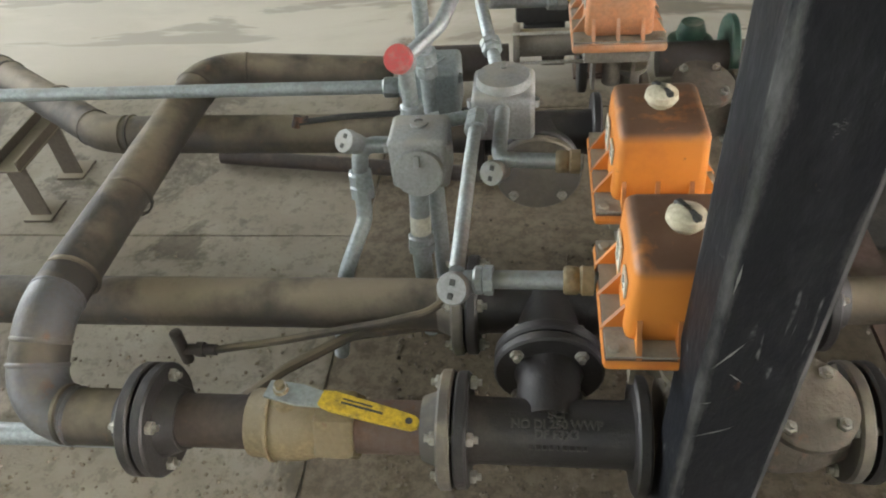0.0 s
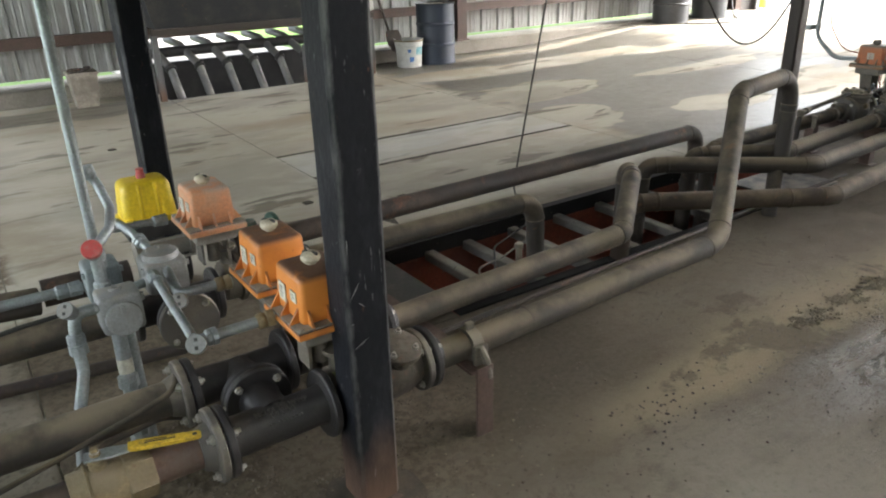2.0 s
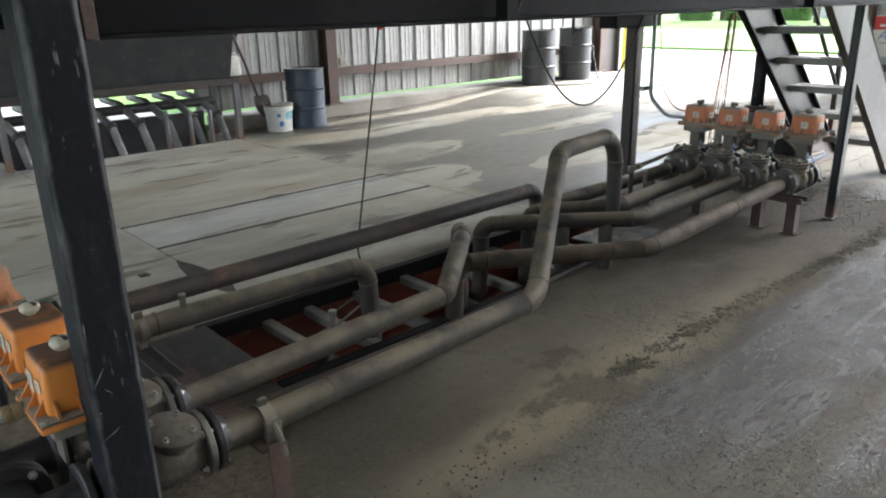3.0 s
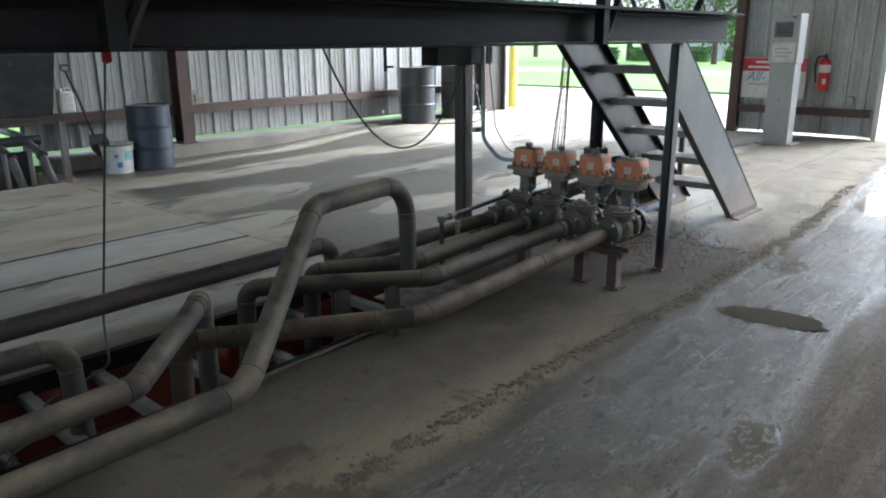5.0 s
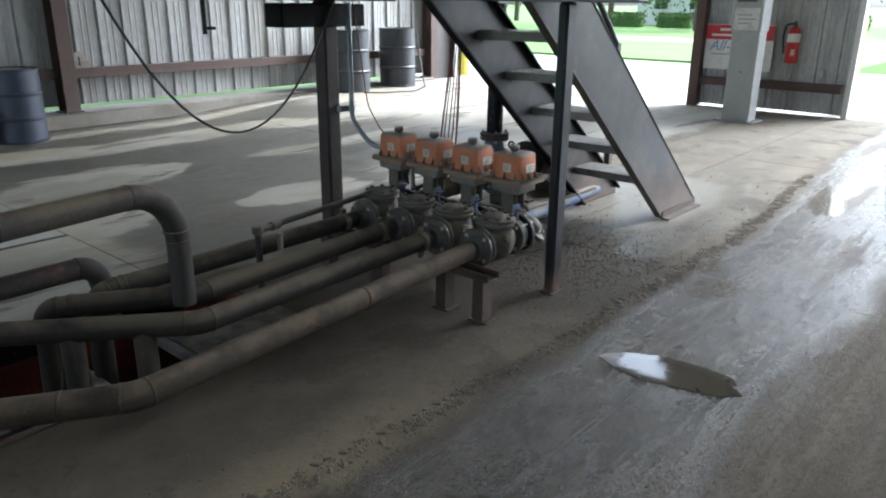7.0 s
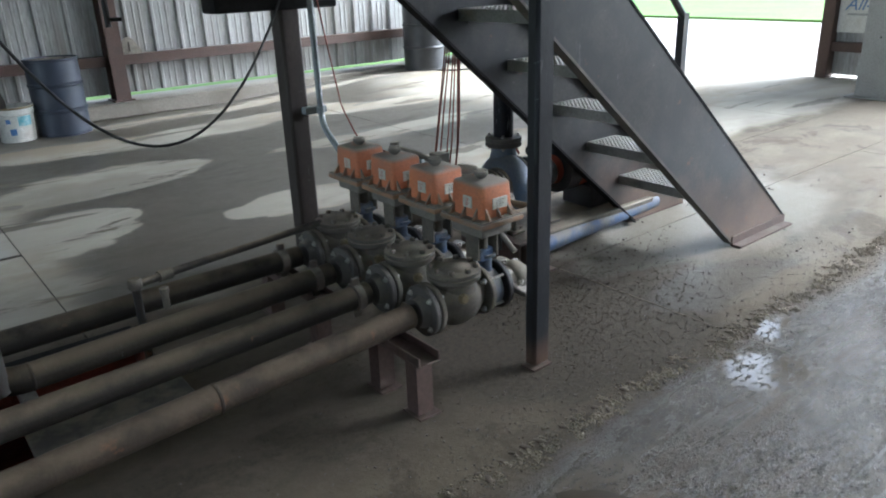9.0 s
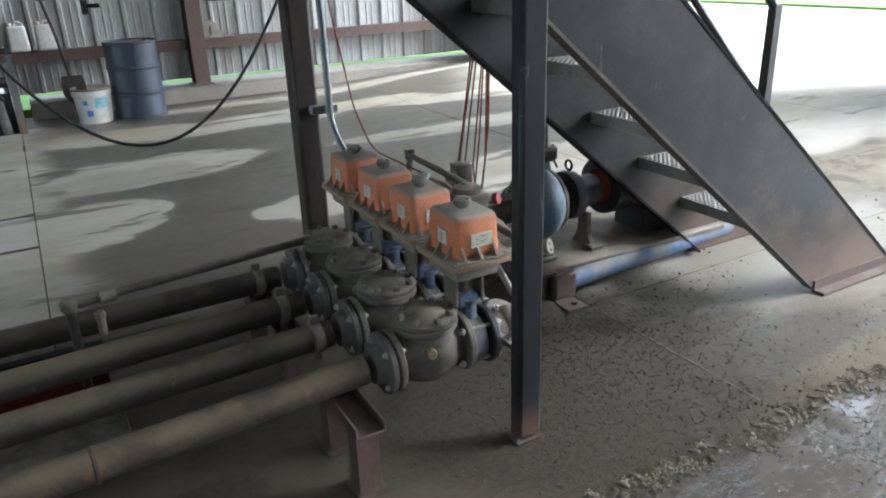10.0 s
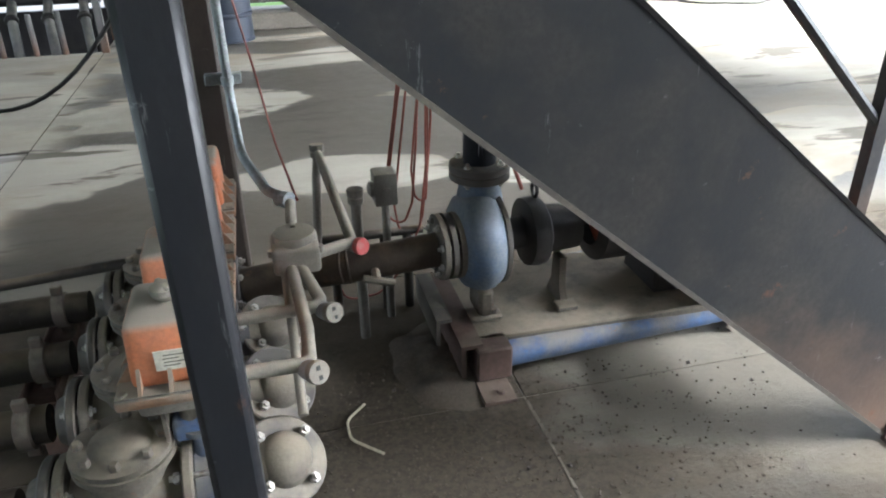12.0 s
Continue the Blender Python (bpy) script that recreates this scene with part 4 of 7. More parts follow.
def platform():
    ob = thing("platform", (3.0, 1.5, BEAM_Z), "dark overhead steel loading platform with braced beams", "platform")
    for y, x, w in ((0.68, 3.317, 5.266), (2.42, 2.75, 6.4)):
        part("beam_flange", Geo().box((x, y, BEAM_Z + 0.005), (w, 0.1, 0.012), None, 0.002), M_BEAM, ob)
        part("beam_flange", Geo().box((x, y, BEAM_Z + 0.145), (w, 0.1, 0.012), None, 0.002), M_BEAM, ob)
        part("beam_web", Geo().box((x, y, BEAM_Z + 0.075), (w, 0.012, 0.126)), M_BEAM, ob)
    part("end_plate", Geo().box((0.70, 0.66, BEAM_Z + 0.2), (0.03, 0.13, 0.4), None, 0.003), M_BROWN, ob)
    for x in (-0.3, 0.9, 2.1, 3.3, 4.5, 5.7):
        part("joist", Geo().box((x, 1.55, BEAM_Z + 0.1), (0.06, 1.64, 0.09)), M_BEAM, ob)
    part("deck", Geo().box((2.75, 1.55, BEAM_Z + 0.165), (6.4, 1.95, 0.014)), M_BEAM, ob)
    for x, y in ((1.98, 0.62), (4.3, 0.62)):
        part("rail_post", Geo().box((x, y, BEAM_Z + 0.55), (0.05, 0.05, 1.1)), M_BEAM, ob)
        part("brace", Geo().rod((x + 0.02, y, BEAM_Z + 0.01), (x + 0.22, y - 0.03, BEAM_Z + 0.42), 0.018, 6), M_BEAM, ob)
    part("knee_brace", Geo().rod((5.4, 0.72, BEAM_Z + 0.02), (5.72, 0.7, BEAM_Z + 0.4), 0.022, 6), M_BEAM, ob)
    part("rail", Geo().rod((-0.4, 0.62, BEAM_Z + 1.08), (5.9, 0.62, BEAM_Z + 1.08), 0.022, 8), M_BEAM, ob)
    return ob


platform()
solid("junction_trough", Geo().box((5.3, 2.38, 1.33), (0.62, 0.16, 0.13), pose(0, 0, 0), 0.008), M_BEAM, "dark steel box under the platform beam", "box")


# ---- stairs ----
def stairs():
    fx, y0, y1, slope, top = 7.07, 0.93, 1.53, 0.83, 1.60
    ob = thing("stair", (fx, 1.23, 0), "open steel stair with plate stringers and perforated treads", "stair")
    run = top / slope
    for y in (y0, y1):
        d = 0.0 if y == y0 else -0.07
        out = [(fx + d + 0.52, 0.012), (fx + d + 0.52, 0.05), (fx + d + 0.56 - run, top), (fx + d - run, top), (fx + d, 0.012)]
        part("stringer", Geo().extrude(out, 0.008, Matrix.Translation((0, y + 0.004, 0)) @ pose(0, 0, 0, 90)), M_STRINGER, ob, smooth=0)
        s = 1 if y == y0 else -1
        for k, (a, b) in enumerate((((fx + d + 0.52, 0.05), (fx + d + 0.56 - run, top)), ((fx + d, 0.012), (fx + d - run, top)))):
            a, b = Vector((a[0], y + s * 0.018, a[1])), Vector((b[0], y + s * 0.018, b[1]))
            # near lower flange in paler steel: its lit edge is put into the colour
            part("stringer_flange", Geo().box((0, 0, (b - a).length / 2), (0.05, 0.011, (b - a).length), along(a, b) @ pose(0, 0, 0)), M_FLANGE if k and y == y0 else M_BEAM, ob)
        part("foot_angle", Geo().box((fx + d + 0.26, y - s * 0.03, 0.006), (0.54, 0.06, 0.012)).box((fx + d + 0.26, y - s * 0.008, 0.03), (0.54, 0.008, 0.05)), M_BROWN, ob)
    for i in range(1, 7):
        z = 0.237 * i + 0.07
        x = fx + 0.285 - z / slope
        g = Geo().box((x, (y0 + y1) / 2, z), (0.235, y1 - y0 - 0.01, 0.008)).box((x - 0.115, (y0 + y1) / 2, z - 0.022), (0.006, y1 - y0 - 0.01, 0.044)).box((x + 0.115, (y0 + y1) / 2, z - 0.022), (0.006, y1 - y0 - 0.01, 0.044))
        tread = part("tread", g, M_TREAD, ob)
        bumps = Geo()
        for a in range(9):
            for b in range(22):
                bumps.lathe([(0.009, 0), (0.006, 0.005)], 6, pose(x - 0.1 + a * 0.025, y0 + 0.03 + b * 0.0255, z + 0.004))
        part("grip_studs", bumps, M_TREAD, tread)
        for y, s in ((y0, 1), (y1, -1)):
            part("tread_bracket", Geo().box((x, y + s * 0.02, z - 0.03), (0.2, 0.03, 0.006)).extrude([(-0.118, 0.0), (-0.07, -0.06), (-0.06, -0.06), (-0.06, 0.0)], 0.006, pose(x, y + s * 0.01, z - 0.004, 90)), M_STRINGER, ob)
    for y in (y0 + 0.03, y1 + 0.03):
        if y > 1.2:
            part("handrail_post", Geo().box((fx + 0.35, y, 0.57), (0.045, 0.045, 1.14)), M_STRINGER, ob)
            part("handrail", Geo().rod((fx + 0.35, y, 1.12), (fx + 0.35 - 1.6, y, 2.7), 0.022, 8), M_STRINGER, ob)
            part("mid_rail", Geo().rod((fx + 0.35, y, 0.66), (fx + 0.35 - 1.6, y, 2.22), 0.018, 8), M_STRINGER, ob)
    return ob


stairs()


# ---- piping ----
R3 = 0.0445


def add_bolts(parent, centre, axis, ring, length, count=4, turn=45.0, base=(0, 0, 0), nut=0.012):
    """Bolts through a pair of flanges, each with two nuts, on one shared mesh."""
    key = ("bolt", round(length, 3), round(nut, 3))
    if key not in BOLT_MESHES:
        g = Geo().lathe([(nut * 0.5, -length / 2 - 0.012), (nut * 0.5, length / 2 + 0.012)], 8)
        for s in (-1, 1):
            g.lathe([(nut * 0.9, -0.006), (nut, -0.004), (nut, 0.004), (nut * 0.9, 0.006)], 6, pose(0, 0, s * (length / 2 - 0.002)))
        BOLT_MESHES[key] = mesh_of("bolt", g, M_BOLT)
    m = along(centre, Vector(centre) + Vector(axis))
    for i in range(count):
        a = radians(turn + 360 * i / count)
        ob = new("bolt", BOLT_MESHES[key])
        ob.parent = parent
        q = m @ Matrix.Translation((ring * math.cos(a), ring * math.sin(a), 0))
        q.translation -= Vector(base)
        ob.matrix_basis = q


BOLT_MESHES = {}


def flange_geo(centre, axis, r=0.095, t=0.022, bore=R3, hub=0.03, side=1):
    """A flange with its raised hub on one side; side 0: no hub."""
    prof = [(r - 0.004, -t / 2), (r, -t / 2 + 0.004), (r, t / 2 - 0.004), (r - 0.004, t / 2)]
    if side:
        prof += [(bore + 0.02, t / 2), (bore + 0.008, t / 2 + hub)]
    a = Vector(axis) * (side or 1)
    return Geo().lathe(prof, 32, along(centre, Vector(centre) + a))


def pipe_run(pts, r, material, label, bend=0.11, welds=(), name="pipe_run", group="pipe runs", n=20):
    ob = thing(name, tuple(pts[0]), label, "pipe", group)
    if bend > 0 and len(pts) > 2:
        line, k, corner = rounded(pts, bend, 10), 0, [Vector(p) for p in pts]
        for a, b, c in zip(corner, corner[1:], corner[2:]):
            if (a - b).angle(c - b) > math.pi - 0.02:
                continue
            # skip straight corners, then one welded elbow of eleven rings
            start = min(range(k, len(line) - 10), key=lambda i: (line[i + 5] - b).length)
            part("straight_pipe", Geo().sweep(line[k:start + 1], r, n), material, ob)
            bow = Geo().sweep(line[start:start + 11], r + 0.0008, n)
            for i, s in ((start, 1), (start + 10, -1)):
                d = (line[i + s] - line[i]).normalized()
                bow.lathe([(r, -0.005), (r + 0.003, -0.002), (r + 0.003, 0.002), (r, 0.005)], n, along(line[i], line[i] + d), ends=False)
            part("elbow", bow, material, ob)
            k = start + 10
        part("straight_pipe", Geo().sweep(line[k:], r, n), material, ob)
    else:
        part("pipe", Geo().sweep(pts, r, n, bend, 10), material, ob)
    for p, ax in welds:
        part("weld_bead", Geo().lathe([(r, -0.006), (r + 0.0035, -0.003), (r + 0.0035, 0.003), (r, 0.006)], 20, along(p, Vector(p) + Vector(ax)), ends=False), material, ob)
    return ob


def pair(parent, centre, axis, r=0.095, bolts=4, turn=45.0, mat1=None, mat2=None, gap=0.004):
    """A bolted flange joint on a pipe."""
    c, ax = Vector(centre), Vector(axis).normalized()
    f = part("flange", flange_geo(c - ax * 0.0125, -ax, r), mat1 or M_FLANGE, parent)
    part("flange", flange_geo(c + ax * 0.0125, ax, r), mat2 or M_FLANGE, parent)
    part("gasket", Geo().lathe([(r - 0.012, -0.002), (r - 0.012, 0.002)], 24, along(c, c + ax)), M_BLACK, parent)
    add_bolts(f, c, ax, r * 0.8, 0.06, bolts, turn, origin(parent))


# front line: ball valve side, bridge pipe over the other lines
AY, AZ = 0.715, 0.30
p = pipe_run([(-0.28, AY, AZ), (-0.515, AY, AZ), (-0.505, 0.85, 0.415), (-0.52, 1.775, 0.39), (-0.02, 1.84, 0.325)], 0.05, M_PIPE,
             "dusty welded steel pipe bridging over the other lines", 0.12, [((-0.44, AY, AZ + 0.005), (1, 0, 0.02)), ((-0.50, 0.95, 0.414), (0, 1, 0)), ((-0.5, 1.2, 0.405), (0, 1, 0))])
part("flange", flange_geo((-0.292, AY, AZ), (-1, 0, 0), 0.098), M_IRON, p)
for bow in [c for c in p.children if c.name.startswith("elbow")][:2]:
    bow.data.materials[0] = M_ELBOW
f2 = part("flange", flange_geo((-0.265, AY, AZ), (1, 0, 0), 0.098), M_IRON, p)
add_bolts(f2, (-0.278, AY, AZ), (1, 0, 0), 0.076, 0.06, 4, 45, origin(p))
nip = pipe_run([(-0.262, AY, AZ), (-0.07, AY, AZ)], 0.046, M_PIPE_DARK, "short dark steel pipe nipple at the ball valve", 0, name="pipe_nipple")
nip2 = pipe_run([(0.05, AY, AZ), (0.2, AY, AZ)], 0.045, coat("rusty_nipple", (0.12, 0.085, 0.07), 0.7, 0.2, (0.2, 0.1, 0.06), 0.5, 9, 90, 0.2, rust=0.4, dust=0.3), "rusty threaded pipe nipple beside the flange", 0, name="pipe_nipple")
part("thread", Geo().lathe([(0.048 - 0.003 * (i % 2), 0.16 + 0.003 * i) for i in range(14)], 20, along((0.03, AY, AZ), (1, AY, AZ)), ends=False), M_FLANGE, nip2)


def ball_valve():
    ob = thing("ball_valve", (-0.02, AY, AZ), "dusty brass ball valve with a yellow lever handle", "valve")
    ax = along((-0.102, AY, AZ), (1, AY, AZ))
    part("body", Geo().lathe([(0.05, 0.0), (0.056, 0.001), (0.058, 0.006), (0.058, 0.028), (0.061, 0.032), (0.063, 0.06), (0.061, 0.09), (0.055, 0.115), (0.052, 0.125)], 28, ax), M_BRASS, ob)
    part("hex_end", Geo().lathe([(0.058, 0.118), (0.063, 0.123), (0.063, 0.178), (0.058, 0.184)], 6, ax), M_BRASS, ob)
    part("body_rib", Geo().lathe([(0.06, 0.036), (0.0655, 0.038), (0.0655, 0.043), (0.06, 0.045)], 28, ax, ends=False), M_BRASS, ob)
    part("stem", Geo().lathe([(0.02, 0.05), (0.02, 0.075), (0.012, 0.077), (0.012, 0.1), (0.008, 0.1), (0.008, 0.112)], 16, pose(-0.032, AY, AZ)), M_BRASS, ob)
    lever = part("lever", Geo().extrude([(-0.025, -0.016), (0.03, -0.02), (0.085, -0.012), (0.085, 0.012), (0.03, 0.02), (-0.025, 0.016)], 0.005, pose(-0.032, AY, AZ + 0.088, 0, 2, -10)), M_GALV, ob, "bare steel lever")
    grip = part("grip", Geo().extrude([(0.0, -0.013), (0.02, -0.017), (0.1, -0.015), (0.155, -0.012), (0.163, -0.006), (0.163, 0.006), (0.155, 0.012), (0.1, 0.015), (0.02, 0.017), (0.0, 0.013)], 0.009, pose(0.036, AY - 0.012, AZ + 0.087, 0, 5, -12)), M_LEVER, lever, "worn yellow vinyl grip")
    part("hang_hole", Geo().lathe([(0.006, 0), (0.006, 0.0012)], 12, pose(0.036, AY - 0.012, AZ + 0.087, 0, 5, -12) @ pose(0.148, 0, 0.0085)), M_INK, grip)
    part("grip_print", Geo().box((0.07, 0.0, 0.0093), (0.07, 0.004, 0.0006), pose(0.036, AY - 0.012, AZ + 0.087, 0, 5, -12)).box((0.06, 0.007, 0.0093), (0.05, 0.003, 0.0006), pose(0.036, AY - 0.012, AZ + 0.087, 0, 5, -12)), M_INK, grip)
    part("lever_nut", Geo().lathe([(0.012, 0), (0.012, 0.009)], 6, pose(-0.032, AY, AZ + 0.094)), M_BOLT, ob)
    return ob


ball_valve()


def cast_tee(cx, y, out, label, letters=False, both=False):
    """A flanged cast tee, its branch along out (+1 or -1 in y)."""
    ob = thing("cast_tee", (cx, y, AZ), label, "pipe tee")
    g = Geo().lathe([(0.058, -0.135), (0.054, -0.11), (0.054, 0.11), (0.058, 0.135)], 28, along((cx, y, AZ), (cx + 1, y, AZ)))
    part("body", g, M_IRON, ob)
    part("branch", Geo().lathe([(0.062, 0.0), (0.056, 0.05), (0.054, 0.1), (0.06, 0.116)], 28, along((cx, y, AZ), (cx, y + out, AZ))), M_IRON, ob)
    for c, ax in (((cx - 0.14, y, AZ), (-1, 0, 0)), ((cx + 0.14, y, AZ), (1, 0, 0)), ((cx, y + out * 0.127, AZ), (0, out, 0))):
        part("flange", flange_geo(c, ax, 0.096, 0.022, side=0), M_IRON, ob)
    if letters:
        for word, lean in (("SCI", 80), ("NO DI 250 WWP", 63), ("DF F3X3", 47)):
            cu = bpy.data.curves.new("casting", "FONT")
            cu.body, cu.size, cu.extrude, cu.align_x = word, 0.019, 0.0035, "CENTER"
            cu.offset = 0.0006
            tmp = bpy.data.objects.new("casting", cu)
            me = bpy.data.meshes.new_from_object(tmp)
            a = radians(lean)
            q = pose(cx + 0.01, y - 0.0548 * math.cos(a), AZ + 0.0548 * math.sin(a), 90 - math.degrees(a))
            q.translation -= Vector(origin(ob))
            me.transform(q)
            me.materials.clear()
            me.materials.append(M_CAST_MARK)
            bpy.data.objects.remove(tmp)
            part("raised_lettering", me, M_CAST_MARK, ob)
        worn = Geo()
        for k, w in enumerate((0.006, 0.008, 0.007, 0.008, 0.004, 0.007, 0.008, 0.007, 0.006)):
            q = radians(32)
            worn.box((cx - 0.03 + k * 0.0105, y - 0.0545 * math.cos(q), AZ + 0.0545 * math.sin(q)), (w, 0.011, 0.004), None, 0.001)
        part("raised_number", worn, M_CAST_MARK, ob)
    return ob


TX = 0.398
t1 = cast_tee(TX, AY, 1, "black cast iron pipe tee with raised lettering", True)
add_bolts(t1.children[2], (TX, AY + 0.14, AZ), (0, 1, 0), 0.077, 0.055, 4, 45, origin(t1))
BY = 0.995
t2 = cast_tee(TX, BY, -1, "black cast iron pipe tee joined to the front line")
lf = part("flange", flange_geo((0.232, AY, AZ), (-1, 0, 0), 0.098), M_FLANGE, t1)
add_bolts(lf, (0.245, AY, AZ), (1, 0, 0), 0.077, 0.06, 4, 45, origin(t1))

# second and third lines on the near side
pB = pipe_run([(-6.9, BY - 0.02, AZ), (0.23, BY, AZ)], 0.05, M_PIPE, "long dusty steel pipe low over the floor", 0)
fb = part("flange", flange_geo((0.232, BY, AZ), (-1, 0, 0), 0.098), M_FLANGE, pB)
add_bolts(fb, (0.245, BY, AZ), (1, 0, 0), 0.077, 0.06, 4, 45, origin(pB))
CY = 1.58
pC = pipe_run([(-6.9, 2.5, AZ), (-1.35, 2.0, AZ), (-0.78, CY + 0.02, AZ), (0.3, CY, AZ)], 0.05, M_PIPE, "long dark dusty steel pipe with a welded bend", 0.2,
              welds=[((-0.70, CY + 0.02, AZ), (1, 0, 0)), ((-1.0, 1.77, AZ), (1, -0.7, 0)), ((-1.25, 1.93, AZ), (1, -0.6, 0))])
t3 = cast_tee(0.38, CY, -1, "dark cast iron pipe tee with a blind flange")
part("blind_flange", flange_geo((0.38, CY - 0.165, AZ), (0, -1, 0), 0.1, side=0), M_FLANGE, t3)
add_bolts(t3.children[1], (0.38, CY - 0.152, AZ), (0, 1, 0), 0.08, 0.055, 4, 45, origin(t3))
DY = 1.885
pD = pipe_run([(0.0, DY, 0.33), (0.3, DY, 0.33)], 0.05, M_PIPE_DARK, "short dark pipe to the rear valve", 0)


def small_tap(x, y, z, label):
    ob = thing("drain_tap", (x, y, z), label, "tap", "drain taps")
    part("body", Geo().rod((x, y, z + 0.05), (x, y, z - 0.035), 0.012, 10).rod((x, y, z), (x + 0.07, y, z), 0.011, 10).rod((x + 0.03, y, z), (x + 0.045, y, z), 0.016, 6), M_PIPE_DARK, ob)
    return ob


small_tap(-0.32, BY - 0.085, 0.25, "small rusty drain tap under the pipe")
solid("thin_hose", Geo().sweep([(-0.25, BY - 0.085, 0.25), (-0.1, BY - 0.09, 0.29), (0.1, BY - 0.08, 0.335), (0.2, BY - 0.07, 0.36), (0.23, BY + 0.02, 0.36)], 0.0075, 8, 0.06), M_PIPE_TAN, "thin dusty black hose along the pipe", "hose")
solid("thin_hose", Geo().sweep([(-0.36, BY - 0.16, 0.02), (-0.25, BY - 0.12, 0.11), (-0.12, BY - 0.09, 0.2), (0.02, BY - 0.05, 0.262), (0.16, BY - 0.03, 0.27), (0.24, BY + 0.0, 0.22)], 0.011, 8, 0.06), M_PIPE_TAN, "thin grey tube under the pipe", "hose")
solid("floor_pipe", Geo().rod((-0.62, 1.875, 0.03), (0.42, 1.74, 0.03), 0.024, 12), M_PIPE_DARK, "thin dark pipe lying on the floor", "pipe")
solid("floor_pipe", Geo().rod((-6.8, 0.80, 0.035), (-0.36, 0.84, 0.035), 0.024, 12), M_GALV, "thin pale conduit lying on the floor", "pipe")

# lines that run from the valves to the pit and on
arch = pipe_run([(0.86, 0.755, 0.28), (1.25, 0.765, 0.285), (2.36, 0.80, 0.287), (3.035, 1.238, 0.755), (3.765, 1.405, 0.737), (3.765, 1.405, 0.27)], R3, M_PIPE_TAN,
                "dusty steel pipe rising in a high arch", 0.21, [((3.755, 1.40, 0.57), (0, 0, 1)), ((1.3, 0.77, 0.285), (1, 0.09, 0))])
pipe_run([(0.86, 1.02, 0.29), (2.12, 1.10, 0.29), (2.56, 1.45, 0.375), (2.65, 1.57, 0.37), (2.67, 1.59, -0.38)], R3, M_PIPE_TAN, "dusty steel pipe bending down into the pit", 0.1)
pC2 = pipe_run([(0.86, 1.69, 0.29), (2.1, 1.635, 0.30), (2.13, 1.64, -0.38)], R3, M_PIPE_TAN, "dusty steel pipe turning down into the pit", 0.1, [((1.1, 1.68, 0.293), (1, -0.05, 0))])
pipe_run([(0.7, 1.875, 0.33), (3.66, 1.92, 0.335), (3.69, 1.925, 0.03)], 0.046, M_PIPE_DARK, "long rusty dark pipe turning down", 0.09)
pipe_run([(4.98, 0.95, 0.285), (3.27, 0.838, 0.282), (2.56, 1.285, 0.285), (2.43, 1.365, 0.28), (2.41, 1.38, -0.38)], R3, M_PIPE_RUST, "dusty steel pipe from the actuated valves to the pit", 0.12,
         [((3.1, 0.945, 0.282), (1, -0.62, 0)), ((4.25, 0.902, 0.283), (1, 0.065, 0))])
pipe_run([(4.98, 1.22, 0.285), (3.68, 1.165, 0.285), (3.08, 1.655, 0.287), (2.98, 1.735, 0.28), (2.96, 1.75, -0.38)], R3, M_PIPE_LINE, "dusty steel pipe from the actuated valves to the pit", 0.12)
pipe_run([(4.98, 1.485, 0.285), (3.83, 1.415, 0.285), (3.44, 1.66, 0.287), (3.36, 1.71, 0.28), (3.34, 1.73, -0.38)], R3, M_PIPE_LINE, "dusty steel pipe joined by the arch", 0.12)
pipe_run([(4.98, 1.75, 0.285), (3.66, 1.725, 0.285), (3.56, 1.735, 0.27), (3.555, 1.74, -0.38)], R3, M_PIPE_LINE, "dusty steel pipe behind the others", 0.1)
for x, y in ((3.34, 1.445), (3.53, 1.285)):
    pipe_run([(x, y, 0.27), (x, y, -0.38)], 0.04, M_PIPE, "short upright dusty pipe down into the pit", 0, name="pit_riser", group="pit risers")
solid("seam_pipe", Geo().sweep([(1.1, 1.25, 0.02), (2.5, 1.31, 0.02), (3.6, 1.36, 0.02), (4.5, 1.38, 0.02)], 0.011, 8), M_PIPE_DARK, "thin dark tube along the pit's edge", "tube")
# small bypass tube with a tap handle
bp = thing("bypass_tube", (4.27, 1.62, 0.28), "thin dusty bypass tube with a tee end", "tube")
part("tube", Geo().sweep([(4.27, 1.62, 0.0), (4.27, 1.62, 0.405), (4.45, 1.66, 0.405), (5.12, 1.76, 0.405)], 0.015, 10, 0.02), M_PIPE, bp)
part("cap", Geo().lathe([(0.022, -0.02), (0.026, -0.012), (0.026, 0.012), (0.022, 0.02)], 12, pose(4.27, 1.62, 0.41)), M_VALVE, bp)
part("coupling", Geo().rod((4.36, 1.64, 0.405), (4.41, 1.65, 0.405), 0.022, 10), M_VALVE, bp)
for x, y in ((4.35, 1.565), (1.215, 1.672), (1.55, 1.10)):
    stub = thing("pipe_stub", (x, y, 0.33), "small capped stub on the pipe", "stub", "pipe stubs")
    part("stub", Geo().rod((x, y, 0.31), (x, y, 0.37), 0.013, 10), M_VALVE, stub)
    part("cap", Geo().lathe([(0.017, 0), (0.017, 0.018), (0.012, 0.022)], 8, pose(x, y, 0.37)), M_VALVE, stub)


